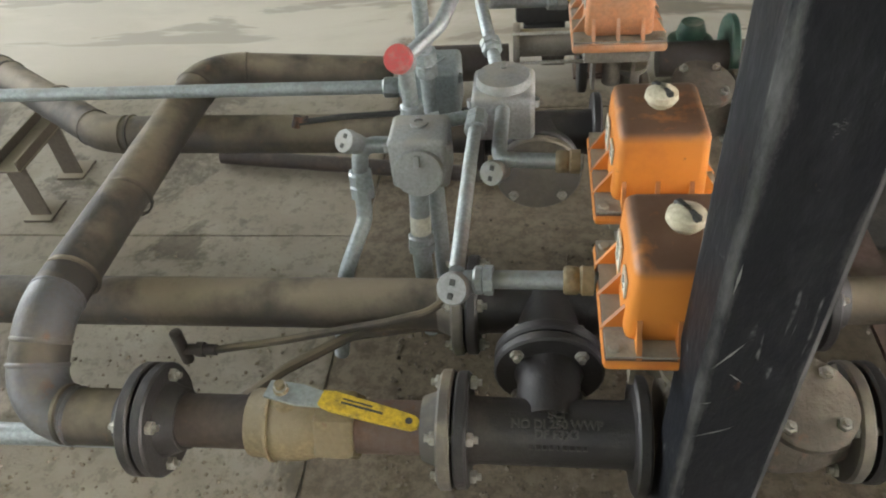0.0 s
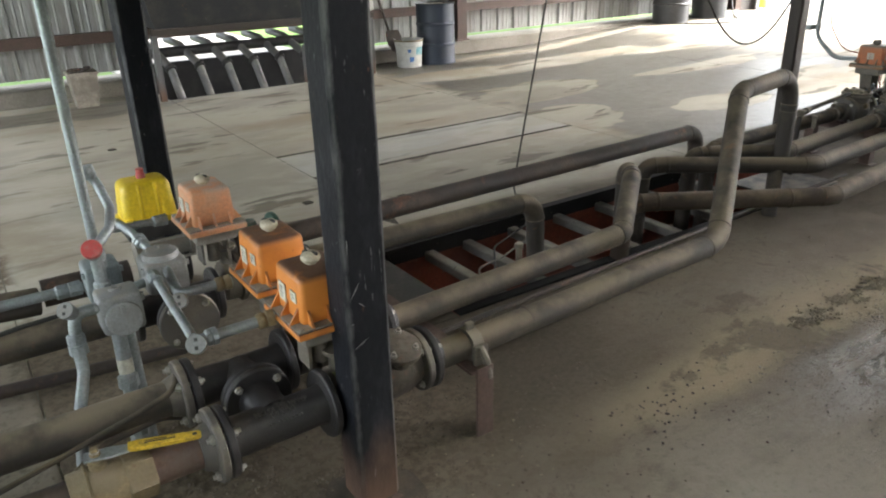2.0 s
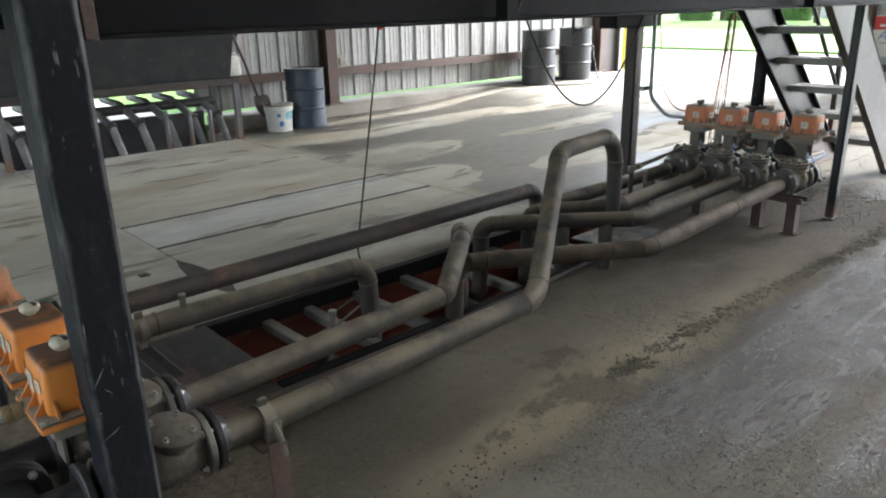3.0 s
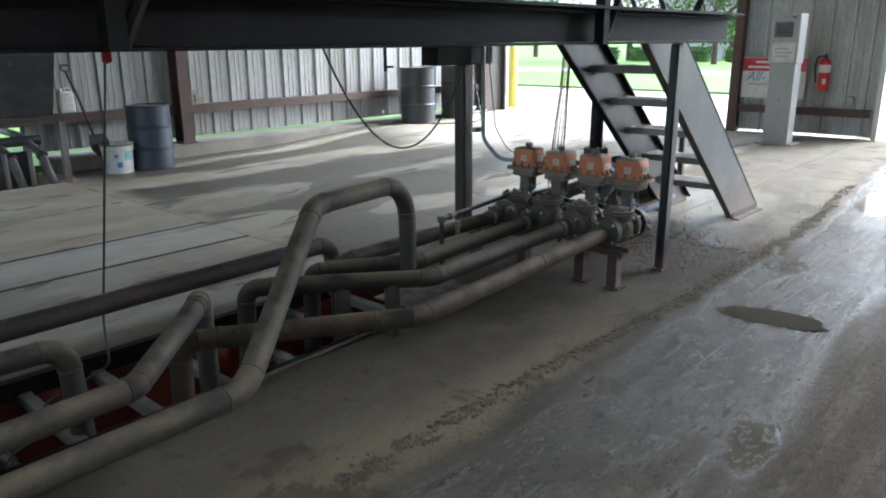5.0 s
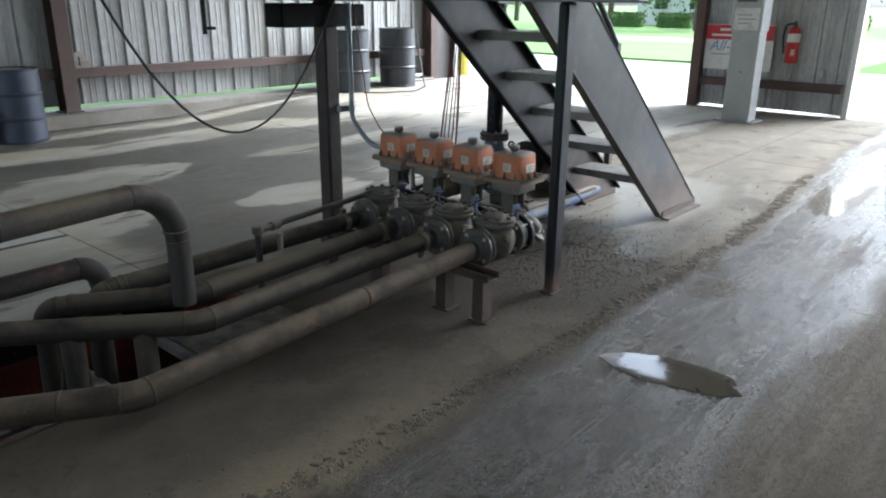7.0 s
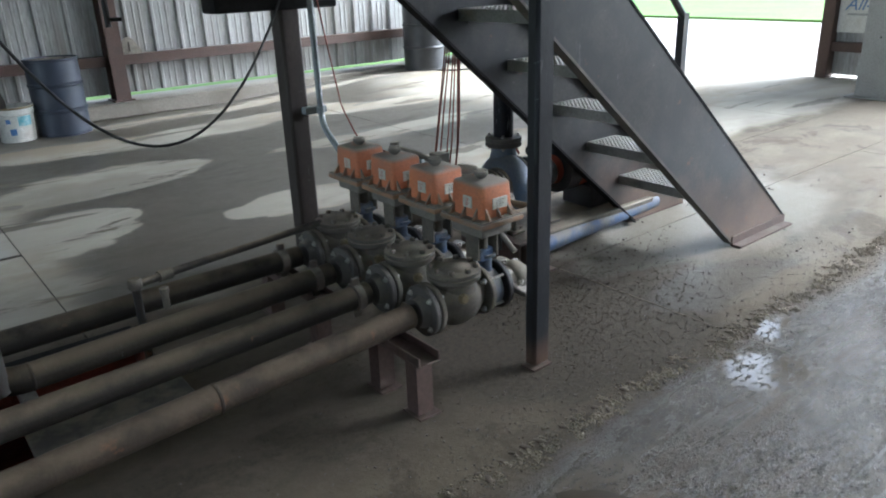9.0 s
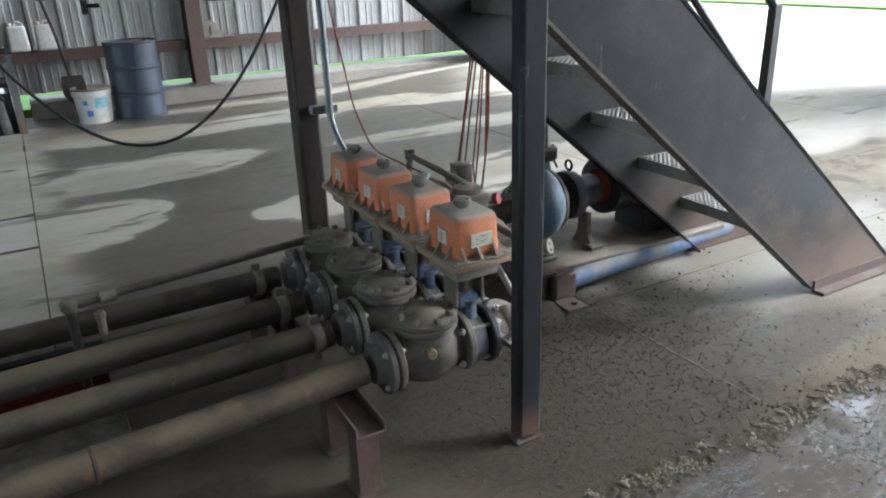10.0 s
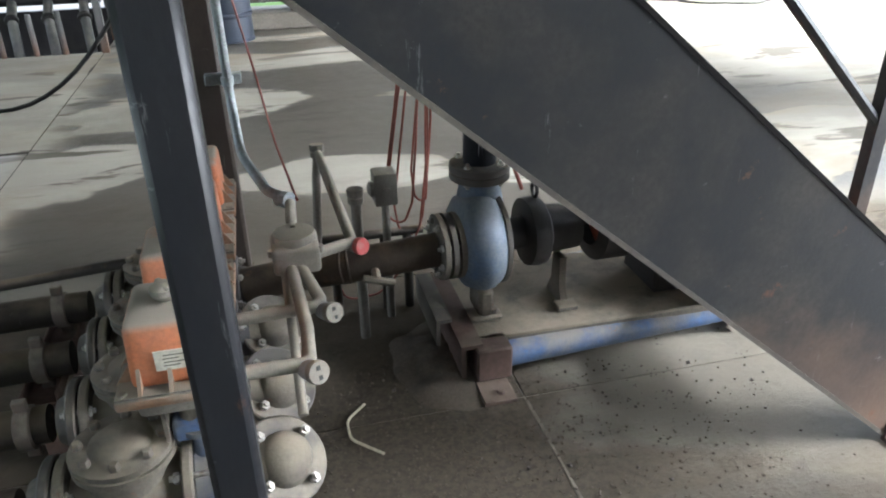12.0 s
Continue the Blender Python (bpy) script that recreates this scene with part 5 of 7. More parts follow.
# pipe stands
def bench(x, y0, y1, top, label, mat=None):
    ob = thing("pipe_bench", (x, (y0 + y1) / 2, 0), label, "pipe stand", "pipe stands")
    g = Geo().box((x, (y0 + y1) / 2, top - 0.034), (0.09, y1 - y0, 0.007), None, 0.002).box((x - 0.0415, (y0 + y1) / 2, top - 0.015), (0.007, y1 - y0, 0.032), None, 0.002).box((x + 0.0415, (y0 + y1) / 2, top - 0.015), (0.007, y1 - y0, 0.032), None, 0.002)
    part("channel", g, mat or M_BROWN, ob)
    for y in (y0 + 0.035, y1 - 0.035):
        part("leg", Geo().box((x, y, (top - 0.038) / 2), (0.066, 0.006, top - 0.038), None, 0.001).box((x - 0.03, y + 0.03, (top - 0.038) / 2), (0.006, 0.06, top - 0.038), None, 0.001), mat or M_BROWN, ob)
        part("foot_plate", Geo().box((x, y + 0.02, 0.004), (0.09, 0.1, 0.008), None, 0.001), mat or M_BROWN, ob)
    return ob


bench(4.905, 0.745, 1.04, 0.243, "rusty red-brown channel stand under the pipes")
bench(4.90, 1.40, 1.88, 0.243, "rusty red-brown channel stand under the pipes")
st = thing("saddle_stand", (1.04, 0.74, 0), "rusty steel angle stand clamped under the pipe", "pipe stand")
part("leg", Geo().box((1.05, 0.665, 0.125), (0.06, 0.01, 0.25)).box((1.075, 0.695, 0.125), (0.01, 0.06, 0.25)), M_BROWN, st)
part("cross_angle", Geo().box((1.04, 0.98, 0.235), (0.075, 0.62, 0.01)).box((1.075, 0.98, 0.205), (0.01, 0.62, 0.06)), M_BROWN, st)
part("brace", Geo().box((1.09, 0.70, 0.12), (0.03, 0.012, 0.27), pose(0, 0, 0, 0, 22, 0)), M_BROWN, st)
part("curled_strap", Geo().sweep([(1.06, 0.70, 0.30), (1.065, 0.675, 0.26), (1.07, 0.665, 0.21), (1.075, 0.685, 0.18), (1.08, 0.70, 0.205)], 0.012, 8, 0.012), M_VALVE, st)
part("saddle", Geo().lathe([(0.056, -0.02), (0.056, 0.02)], 20, along((1.06, 0.757, 0.283), (2, 0.767, 0.283))), M_VALVE, st)
part("clamp_ear", Geo().box((1.06, 0.757, 0.345), (0.03, 0.02, 0.03), pose(0, 0, 0), 0.004), M_VALVE, st)
part("clamp_ear", Geo().box((1.06, 0.70, 0.27), (0.05, 0.02, 0.07), pose(0, 0, 0), 0.004), M_VALVE, st)
bench(-1.12, 1.58, 1.86, 0.225, "low steel channel stand caked in tan dust", M_STAND_DUSTY)
CAP = coat("rust_flaked_clamp", (0.1, 0.08, 0.065), 0.7, 0.1, (0.16, 0.12, 0.085), 0.5, 12, 90, 0.2, dust=0.6, rust=0.4)
for x, y in ((4.93, 1.215), (4.905, 1.48), (4.9, 1.75), (1.04, 1.682)):
    cl = thing("pipe_clamp", (x, y, 0.285), "rusty split pipe clamp with bolted ears", "clamp", "pipe clamps")
    part("band", Geo().lathe([(0.046, -0.018), (0.052, -0.015), (0.052, 0.015), (0.046, 0.018)], 20, along((x, y, 0.285), (x + 1, y + 0.03, 0.285))), CAP, cl)
    part("ear", Geo().box((x, y, 0.348), (0.03, 0.018, 0.03), pose(0, 0, 0), 0.003), CAP, cl)
    part("ear", Geo().box((x, y, 0.222), (0.03, 0.018, 0.03), pose(0, 0, 0), 0.003), CAP, cl)


# ---- actuated valves ----
def actuator(name, at, paint, label, group, turn=0.0, plates=True, knob=None):
    """Cast box actuator: flanged base with gussets and bolts, tapered cover, indicator knob; at: middle of the base's underside."""
    ob = thing(name, at, label, "actuator", group)
    ob.rotation_euler[2] = radians(turn)
    base = rounded_box((0, 0, 0.013), (0.205, 0.235, 0.022), 0.008, 2)
    casting = M_CAKED if paint is M_ORANGE_DUSTY else paint
    part("base_flange", base, casting, ob, world=False)
    part("gear_case", rounded_box((0, 0, -0.02), (0.15, 0.17, 0.045), 0.012, 2), M_CAST_TAN, ob, world=False)
    part("cover", rounded_box((0, 0, 0.088), (0.15, 0.175, 0.132), 0.016, 3, 0.93), paint, ob, world=False)
    part("seam", Geo().box((0, 0, 0.027), (0.198, 0.228, 0.004)), M_CAST_TAN, ob, world=False)
    rib = Geo().extrude([(0, 0), (0.03, 0), (0, 0.045)], 0.007)
    mesh = mesh_of("gusset", rib, casting)
    for k in range(3):
        for side in range(4):
            ob2 = new("gusset", mesh)
            ob2.parent = ob
            u = (k - 1) * 0.062
            wx, wy = 0.073, 0.086
            if side % 2 == 0:
                s = 1 if side == 0 else -1
                ob2.matrix_basis = pose(s * wx, u, 0.024, 90, 0, 0 if s > 0 else 180)
            else:
                s = 1 if side == 1 else -1
                ob2.matrix_basis = pose(u * 0.85, s * wy, 0.024, 90, 0, 90 * s)
    if "screw" not in BOLT_MESHES:
        BOLT_MESHES["screw"] = mesh_of("screw", Geo().lathe([(0.009, 0), (0.009, 0.006), (0.007, 0.008)], 8), M_CAST_TAN)
    for a in (-1, 1):
        for b in (-1, 1):
            sc = new("screw", BOLT_MESHES["screw"])
            sc.parent = ob
            sc.location = (a * 0.087, b * 0.1, 0.024)
    kn = part("knob", Geo().lathe([(0.013, 0.145), (0.013, 0.156), (0.02, 0.16), (0.0265, 0.17), (0.025, 0.18), (0.016, 0.187), (0.006, 0.189)], 18), knob or M_CREAM, ob, world=False)
    part("pointer", Geo().box((0, 0, 0.182), (0.013, 0.046, 0.014), pose(0, 0, 0, 0, 0, 30), 0.003), M_INK if knob is None else knob, kn, world=False)
    if plates:
        spots = ((pose(-0.0745, -0.04, 0.095, 90, 0, -90), 0.034, 0.03), (pose(-0.0752, 0.03, 0.085, 90, 0, -90), 0.04, 0.05))
        if paint is M_ORANGE_DUSTY:
            spots = ((pose(-0.0752, -0.01, 0.085, 90, 0, -90), 0.045, 0.042), (pose(0.01, -0.0875, 0.08, 90, 0, 0), 0.07, 0.04))
        for m, w, h in spots:
            pl = part("label_plate", Geo().box((0, 0, 0), (w, h, 0.003), m), M_PAPER, ob, world=False)
            bars = Geo()
            for i in range(4):
                bars.box((-w * 0.1 * (i % 2), h * (0.28 - 0.18 * i), 0.0018), (w * (0.55 - 0.15 * (i % 2)), h * 0.045, 0.0006), m)
            part("print", bars, M_RED_EXT if paint is M_ORANGE_DUSTY and w < 0.05 else M_INK, pl, world=False)
    return ob


def neck(at, base, height, label, paint=None):
    """Bracket and stem between a valve and its actuator; at: the stem's foot."""
    ob = thing("valve_bracket", at, label, "bracket", "valve brackets")
    part("stem", Geo().lathe([(0.022, 0), (0.022, height)], 14), M_VALVE, ob, world=False)
    part("bracket_plate", Geo().box((0, 0, height - 0.006), (0.1, 0.1, 0.012), pose(0, 0, 0), 0.002), M_VALVE, ob, world=False)
    part("bracket_side", Geo().box((-0.045, 0, height / 2), (0.008, 0.07, height)), M_VALVE, ob, world=False)
    part("bracket_side", Geo().box((0.045, 0, height / 2), (0.008, 0.07, height)), M_VALVE, ob, world=False)
    if paint:
        part("yoke", Geo().box((0, 0, 0.01), (0.075, 0.055, 0.05), pose(0, 0, 0), 0.008), paint, ob, world=False)
    return ob


def wafer_valve(x, y, z, label, paint):
    """Butterfly valve between two flanges."""
    ob = thing("butterfly_valve", (x, y, z), label, "valve", "butterfly valves")
    ax = along((x, y, z), (x + 1, y, z))
    part("body", Geo().lathe([(0.07, -0.028), (0.076, -0.024), (0.076, 0.024), (0.07, 0.028)], 28, ax), paint, ob)
    part("neck", Geo().lathe([(0.03, 0.06), (0.024, 0.08), (0.024, 0.125), (0.04, 0.128), (0.04, 0.14)], 16, pose(x, y, z)), paint, ob)
    return ob


def flanged_elbow_valve(x, y):
    """Cast valve body with a flange, near side."""
    ob = thing("cast_valve", (x, y, AZ), "dust-caked cast valve body with bolted flanges", "valve", "cast valves")
    ax = along((x, y, AZ), (x + 1, y, AZ))
    part("body", Geo().lathe([(0.06, -0.11), (0.066, -0.08), (0.082, -0.03), (0.085, 0.0), (0.08, 0.05), (0.06, 0.1)], 24, ax), M_CLAY, ob)
    part("flange", flange_geo((x - 0.115, y, AZ), (1, 0, 0), 0.096, side=0), M_CLAY, ob)
    part("flange", flange_geo((x + 0.105, y, AZ), (1, 0, 0), 0.096, side=0), M_FLANGE, ob)
    f = part("flange", flange_geo((x + 0.135, y, AZ), (1, 0, 0), 0.096), M_IRON, ob)
    top = part("top_plate", Geo().lathe([(0.055, 0.03), (0.058, 0.078), (0.073, 0.082), (0.076, 0.086), (0.076, 0.098), (0.071, 0.102), (0.03, 0.104), (0.0, 0.104)], 26, pose(x + 0.01, y - 0.01, AZ, 14, 6), ends=False), M_CLAY, ob)
    add_bolts(top, tuple(Vector((x + 0.018, y - 0.033, AZ + 0.094))), (0.1, -0.24, 0.96), 0.057, 0.016, 4, 30, origin(ob), 0.011)
    add_bolts(f, (x + 0.12, y, AZ), (1, 0, 0), 0.078, 0.055, 4, 45, origin(ob))
    for a in (40, 140):
        part("boss", Geo().lathe([(0.018, -0.02), (0.018, 0.02)], 8, ax @ pose(0, 0, 0, 0, 0, a) @ pose(0.08, 0, 0, 0, 90)), M_CLAY, ob)
    return ob


NEAR = "near row of valve actuators"
for x, y, paint, lab in ((0.565, 0.775, M_ORANGE, "orange actuator box with a cream knob, browned on top"), (0.57, 1.07, M_ORANGE, "orange actuator box with labels and a cream knob"),
                         (0.555, 1.645, M_PINK, "faded dusty orange actuator box")):
    actuator("valve_actuator", (x, y, 0.535), paint, lab, NEAR)
    neck((x, y, 0.40), 0, 0.095, "dusty steel bracket under an actuator")
for x, y in ((0.60, 0.745), (0.60, 1.02), (0.60, 1.66)):
    wafer_valve(x, y, AZ, "dusty butterfly valve in the line", M_VALVE)
for x, y in ((0.755, 0.755), (0.755, 1.02), (0.755, 1.675)):
    flanged_elbow_valve(x, y)
# green gear body by the rear valve
gg = thing("green_valve_body", (0.79, 1.93, 0.36), "dark green cast valve body", "valve")
part("body", Geo().lathe([(0.05, -0.05), (0.07, -0.03), (0.075, 0.02), (0.06, 0.05)], 20, pose(0.79, 1.93, 0.31)), M_GREEN, gg)
part("cap", Geo().lathe([(0.035, 0), (0.04, 0.02), (0.03, 0.05)], 12, pose(0.79, 1.93, 0.36)), M_GREEN, gg)
part("flange", flange_geo((0.89, 1.91, 0.335), (1, 0, 0), 0.095, side=0), M_GREEN, gg)
part("flange", flange_geo((0.5, 1.89, 0.335), (1, 0, 0), 0.095, side=0), M_IRON, gg)


def yellow_actuator():
    x, y, z = 0.415, 1.955, 0.50
    ob = thing("yellow_actuator", (x, y, z), "bright yellow domed actuator with a red beacon", "actuator")
    part("cover", rounded_box((0, 0, 0.085), (0.2, 0.15, 0.16), 0.03, 4, 0.88), M_YELLOW, ob, world=False)
    part("rim", rounded_box((0, 0, 0.012), (0.215, 0.165, 0.02), 0.008, 2), M_YELLOW, ob, world=False)
    part("base", rounded_box((0, 0, -0.03), (0.19, 0.14, 0.06), 0.01, 2), M_BLACK, ob, world=False)
    for u in (-0.03, 0.03):
        part("rib", rounded_box((u, -0.071, 0.085), (0.012, 0.016, 0.15), 0.005, 2), M_YELLOW, ob, world=False)
    for u in (-0.08, 0.08):
        part("lug", Geo().lathe([(0.014, 0), (0.014, 0.02)], 12, pose(u, -0.08, 0.012)), M_YELLOW, ob, world=False)
    part("beacon", Geo().lathe([(0.017, 0.16), (0.017, 0.18), (0.014, 0.182), (0.014, 0.2)], 14), M_RED, ob, world=False)
    part("stem", Geo().lathe([(0.04, -0.17), (0.04, -0.05)], 14), M_IRON, ob, world=False)
    part("mount_block", rounded_box((-0.02, -0.02, -0.1), (0.11, 0.11, 0.08), 0.006, 2), M_BLACK, ob, world=False)
    return ob


yellow_actuator()


# far row: swing check valves, butterfly valves, actuators
def check_valve(x, y, z, label):
    ob = thing("check_valve", (x, y, z), label, "check valve", "swing check valves")
    ax = along((x, y, z), (x + 1, y, z))
    fl = part("flange", flange_geo((x - 0.145, y, z), (-1, 0, 0), 0.095), M_FLANGE, ob)
    part("flange", flange_geo((x - 0.118, y, z), (1, 0, 0), 0.095, side=0), M_VALVE, ob)
    add_bolts(fl, (x - 0.131, y, z), (1, 0, 0), 0.077, 0.05, 4, 45, origin(ob))
    part("body", Geo().lathe([(0.055, -0.11), (0.06, -0.095), (0.078, -0.07), (0.093, -0.035), (0.097, 0.0), (0.09, 0.04), (0.072, 0.075), (0.058, 0.095), (0.055, 0.11)], 28, ax), M_VALVE, ob)
    part("bonnet_neck", Geo().lathe([(0.09, 0.02), (0.082, 0.075), (0.096, 0.088)], 24, pose(x, y, z), ends=False), M_VALVE, ob)
    bonnet = part("bonnet", Geo().lathe([(0.094, 0.086), (0.099, 0.089), (0.099, 0.103), (0.094, 0.1045), (0.094, 0.1075), (0.099, 0.109), (0.099, 0.121), (0.093, 0.125), (0.062, 0.126), (0.055, 0.132), (0.035, 0.139), (0.0, 0.142)], 28, pose(x, y, z), ends=False), M_VALVE, ob)
    if "bonnet_bolt" not in BOLT_MESHES:
        BOLT_MESHES["bonnet_bolt"] = mesh_of("bonnet_bolt", Geo().lathe([(0.0115, 0), (0.0115, 0.012), (0.008, 0.016)], 6), M_VALVE)
    for i in range(8):
        a = math.tau * i / 8
        b = new("bonnet_bolt", BOLT_MESHES["bonnet_bolt"])
        b.parent = bonnet
        b.location = (0.079 * math.cos(a), 0.079 * math.sin(a), 0.124)
    part("plug", Geo().lathe([(0.017, 0), (0.02, 0.02), (0.014, 0.03)], 8, along((x - 0.03, y - 0.075, z + 0.035), (x - 0.05, y - 0.2, z + 0.06))), M_BRASS, ob)
    part("cast_marks", Geo().box((x + 0.0, y - 0.0905, z - 0.01), (0.045, 0.006, 0.012)).box((x + 0.005, y - 0.088, z - 0.03), (0.03, 0.006, 0.008)), M_VALVE, ob)
    part("flange", flange_geo((x + 0.118, y, z), (1, 0, 0), 0.095, side=0), M_VALVE, ob)
    return ob


FAR = "far row of valve actuators"
for i, y in enumerate((0.955, 1.22, 1.485, 1.75)):
    z = 0.285
    check_valve(5.19, y, z, "dust-caked swing check valve with a bolted bonnet")
    wafer_valve(5.345, y, z, "blue butterfly valve in the line", M_BLUE)
    f = thing("pipe_flange", (5.39, y, z), "dark pipe flange behind the butterfly valve", "flange", "pipe flanges")
    fl = part("flange", flange_geo((5.395, y, z), (1, 0, 0), 0.095), M_IRON, f)
    add_bolts(fl, (5.35, y, z), (1, 0, 0), 0.078, 0.13, 4, 45, origin(f))
    part("spool", Geo().lathe([(0.055, 0.0), (0.055, 0.1)], 20, along((5.40, y, z), (5.5, y, z))), M_VALVE, f)
    neck((5.33, y, 0.415), 0, 0.105, "dusty steel bracket over a blue yoke", M_BLUE)
    actuator("valve_actuator", (5.33, y, 0.56), M_ORANGE_DUSTY, "orange actuator box thickly covered in dust", FAR, knob=M_CAST_TAN)
# collector behind the valves
for y in (0.955, 1.22, 1.485):
    hd = thing("pipe_elbow", (5.5, y, 0.0), "dusty cast elbow with a bolted, domed flange", "pipe elbow", "pipe elbows")
    tilt = Vector((0.42, -0.52, 0.74)).normalized()
    face = Vector((5.49, y, 0.285))
    fl = part("flange", flange_geo(tuple(face), tuple(-tilt), 0.098, side=0), M_FLANGE, hd)
    add_bolts(fl, tuple(face + tilt * 0.005), tuple(tilt), 0.073, 0.045, 4, 20, origin(hd))
    part("spool", Geo().sweep([(5.40, y, 0.265), (5.45, y, 0.268), tuple(face)], 0.05, 20, 0.02), M_VALVE, hd)
    part("dome", Geo().lathe([(0.062, 0.0), (0.06, 0.02), (0.052, 0.04), (0.036, 0.054), (0.015, 0.06), (0.0, 0.061)], 24, along(face, face + tilt)), M_VALVE, hd)
sp = pipe_run([(5.42, 1.72, 0.30), (5.60, 1.70, 0.33), (5.72, 1.665, 0.35), (6.0, 1.64, 0.38)], 0.052, M_PIPE_RUST, "dusty brown suction pipe leading to the pump", 0.08)
for i, x in enumerate((5.71, 5.80, 5.885, 5.965)):
    pipe_run([(x, 1.96, 0.30), (x, 1.96, 0.0)], 0.017, M_PIPE, "thin upright support under the suction pipe", 0, name="pipe_prop", group="pipe props", n=10)
solid("prop_rail", Geo().rod((5.66, 1.96, 0.30), (6.02, 1.96, 0.30), 0.016, 10), M_PIPE, "thin dusty tube along the pipe props", "tube")
part("drain_tap", Geo().rod((5.80, 1.62, 0.355), (5.80, 1.575, 0.34), 0.014, 8).rod((5.76, 1.575, 0.35), (5.85, 1.57, 0.325), 0.012, 8), M_VALVE, sp)


# pump, motor and skid
def pump():
    cx, cy, cz, k = 6.13, 1.665, 0.385, 0.86
    ob = thing("pump", (cx, cy, 0.12), "faded blue centrifugal pump with a bolted suction flange", "pump")
    ax = along((cx, cy, cz), (cx + 1, cy + 0.05, cz))

    def turned(profile, m, n=30):
        return Geo().lathe([(r * k, h * k) for r, h in profile], n, m)

    part("volute", turned([(0.09, -0.085), (0.135, -0.08), (0.165, -0.06), (0.183, -0.025), (0.187, 0.0), (0.182, 0.03), (0.162, 0.058), (0.13, 0.07)], ax, 40), M_PUMP, ob)
    part("rim_flange", turned([(0.15, 0.055), (0.168, 0.058), (0.168, 0.075), (0.155, 0.08)], ax, 32), M_FLANGE, ob)
    up = pose(cx + 0.015, cy + 0.03, cz)
    part("nozzle", turned([(0.09, 0.0), (0.092, 0.06), (0.088, 0.12), (0.078, 0.17), (0.07, 0.21), (0.068, 0.24)], up, 28), M_PUMP, ob)
    nf = part("nozzle_flange", turned([(0.103, 0.225), (0.107, 0.228), (0.107, 0.25), (0.1, 0.253), (0.107, 0.256), (0.107, 0.278), (0.1, 0.282)], up, 28), M_FLANGE, ob)
    add_bolts(nf, (cx + 0.015, cy + 0.03, cz + 0.217), (0, 0, 1), 0.072, 0.055, 4, 45, origin(ob))
    part("outlet_pipe", Geo().lathe([(0.05, 0.24), (0.05, 1.02)], 20, up), M_POST, ob)
    for j, x in enumerate((-0.125, -0.1, -0.075)):
        fl = part("suction_flange", Geo().lathe([(0.098, -0.01), (0.102, -0.008), (0.102, 0.008), (0.098, 0.01)], 28, along((cx + x, cy - 0.02, cz), (cx + x + 1, cy + 0.03, cz))), (M_VALVE, M_FLANGE, M_VALVE)[j], ob)
    add_bolts(fl, (cx - 0.1, cy - 0.02, cz), (1, 0.05, 0), 0.083, 0.08, 8, 22.5, origin(ob))
    part("suction_neck", turned([(0.075, -0.1), (0.085, -0.04)], ax, 24), M_PUMP, ob)
    part("foot", Geo().box((cx + 0.01, cy - 0.02, 0.19), (0.05, 0.12, 0.1), None, 0.012).box((cx + 0.01, cy - 0.055, 0.142), (0.1, 0.07, 0.024), None, 0.008).lathe([(0.012, 0), (0.012, 0.018)], 6, pose(cx + 0.035, cy - 0.07, 0.152)), M_VALVE, ob)
    fr = part("frame", turned([(0.06, 0.075), (0.06, 0.17), (0.125, 0.18), (0.13, 0.21), (0.125, 0.24), (0.09, 0.26), (0.085, 0.38)], ax, 26), M_IRON, ob)
    part("lifting_eye", Geo().sweep([(cx + 0.19, cy + 0.02 + 0.022 * math.cos(a), cz + 0.135 + 0.022 * math.sin(a)) for a in [math.tau * i / 12 for i in range(13)]], 0.006, 8), M_IRON, fr)
    part("frame_foot", Geo().extrude([(-0.07, 0), (0.07, 0), (0.035, 0.06), (0.03, 0.16), (-0.03, 0.16), (-0.035, 0.06)], 0.022, pose(cx + 0.27, cy + 0.005, 0.13, 90, 0, 90)).box((cx + 0.28, cy - 0.07, 0.14), (0.07, 0.05, 0.02), None, 0.004), M_VALVE, ob)
    return ob


pump()
mt = thing("pump_motor", (6.75, 1.70, 0.14), "orange-red electric pump motor on the skid", "motor")
turn_m = along((6.56, 1.70, 0.385), (7.56, 1.75, 0.385))
part("motor_body", Geo().lathe([(0.09, 0), (0.12, 0.015), (0.128, 0.05), (0.128, 0.4), (0.11, 0.44), (0.05, 0.45)], 30, turn_m), M_MOTOR, mt)
part("end_bell", Geo().lathe([(0.08, -0.05), (0.132, -0.04), (0.135, 0.06)], 30, turn_m, ends=False), M_IRON, mt)
for i in range(-6, 7):
    a = math.radians(90 + i * 15)
    part("cooling_fin", Geo().box((0.13 * math.cos(a), 0.13 * math.sin(a), 0.23), (0.01, 0.005, 0.3), turn_m), M_MOTOR, mt)
part("vent", Geo().box((0.1, -0.085, 0.2), (0.01, 0.012, 0.1), turn_m).box((0.085, -0.1, 0.2), (0.01, 0.012, 0.1), turn_m), M_BLACK, mt)
part("motor_foot", Geo().box((6.85, 1.70, 0.2), (0.26, 0.22, 0.13), pose(0, 0, 0), 0.008), M_IRON, mt)
sk = thing("pump_skid", (6.6, 1.68, 0), "dirty steel pump skid with a worn blue side rail", "skid")
part("blue_rail", Geo().rod((6.17, 1.48, 0.075), (7.25, 1.55, 0.075), 0.042, 18), M_BLUE, sk)
part("skid_bed", Geo().box((6.62, 1.72, 0.115), (1.08, 0.46, 0.03), pose(0, 0, 0), 0.006), M_VALVE, sk)
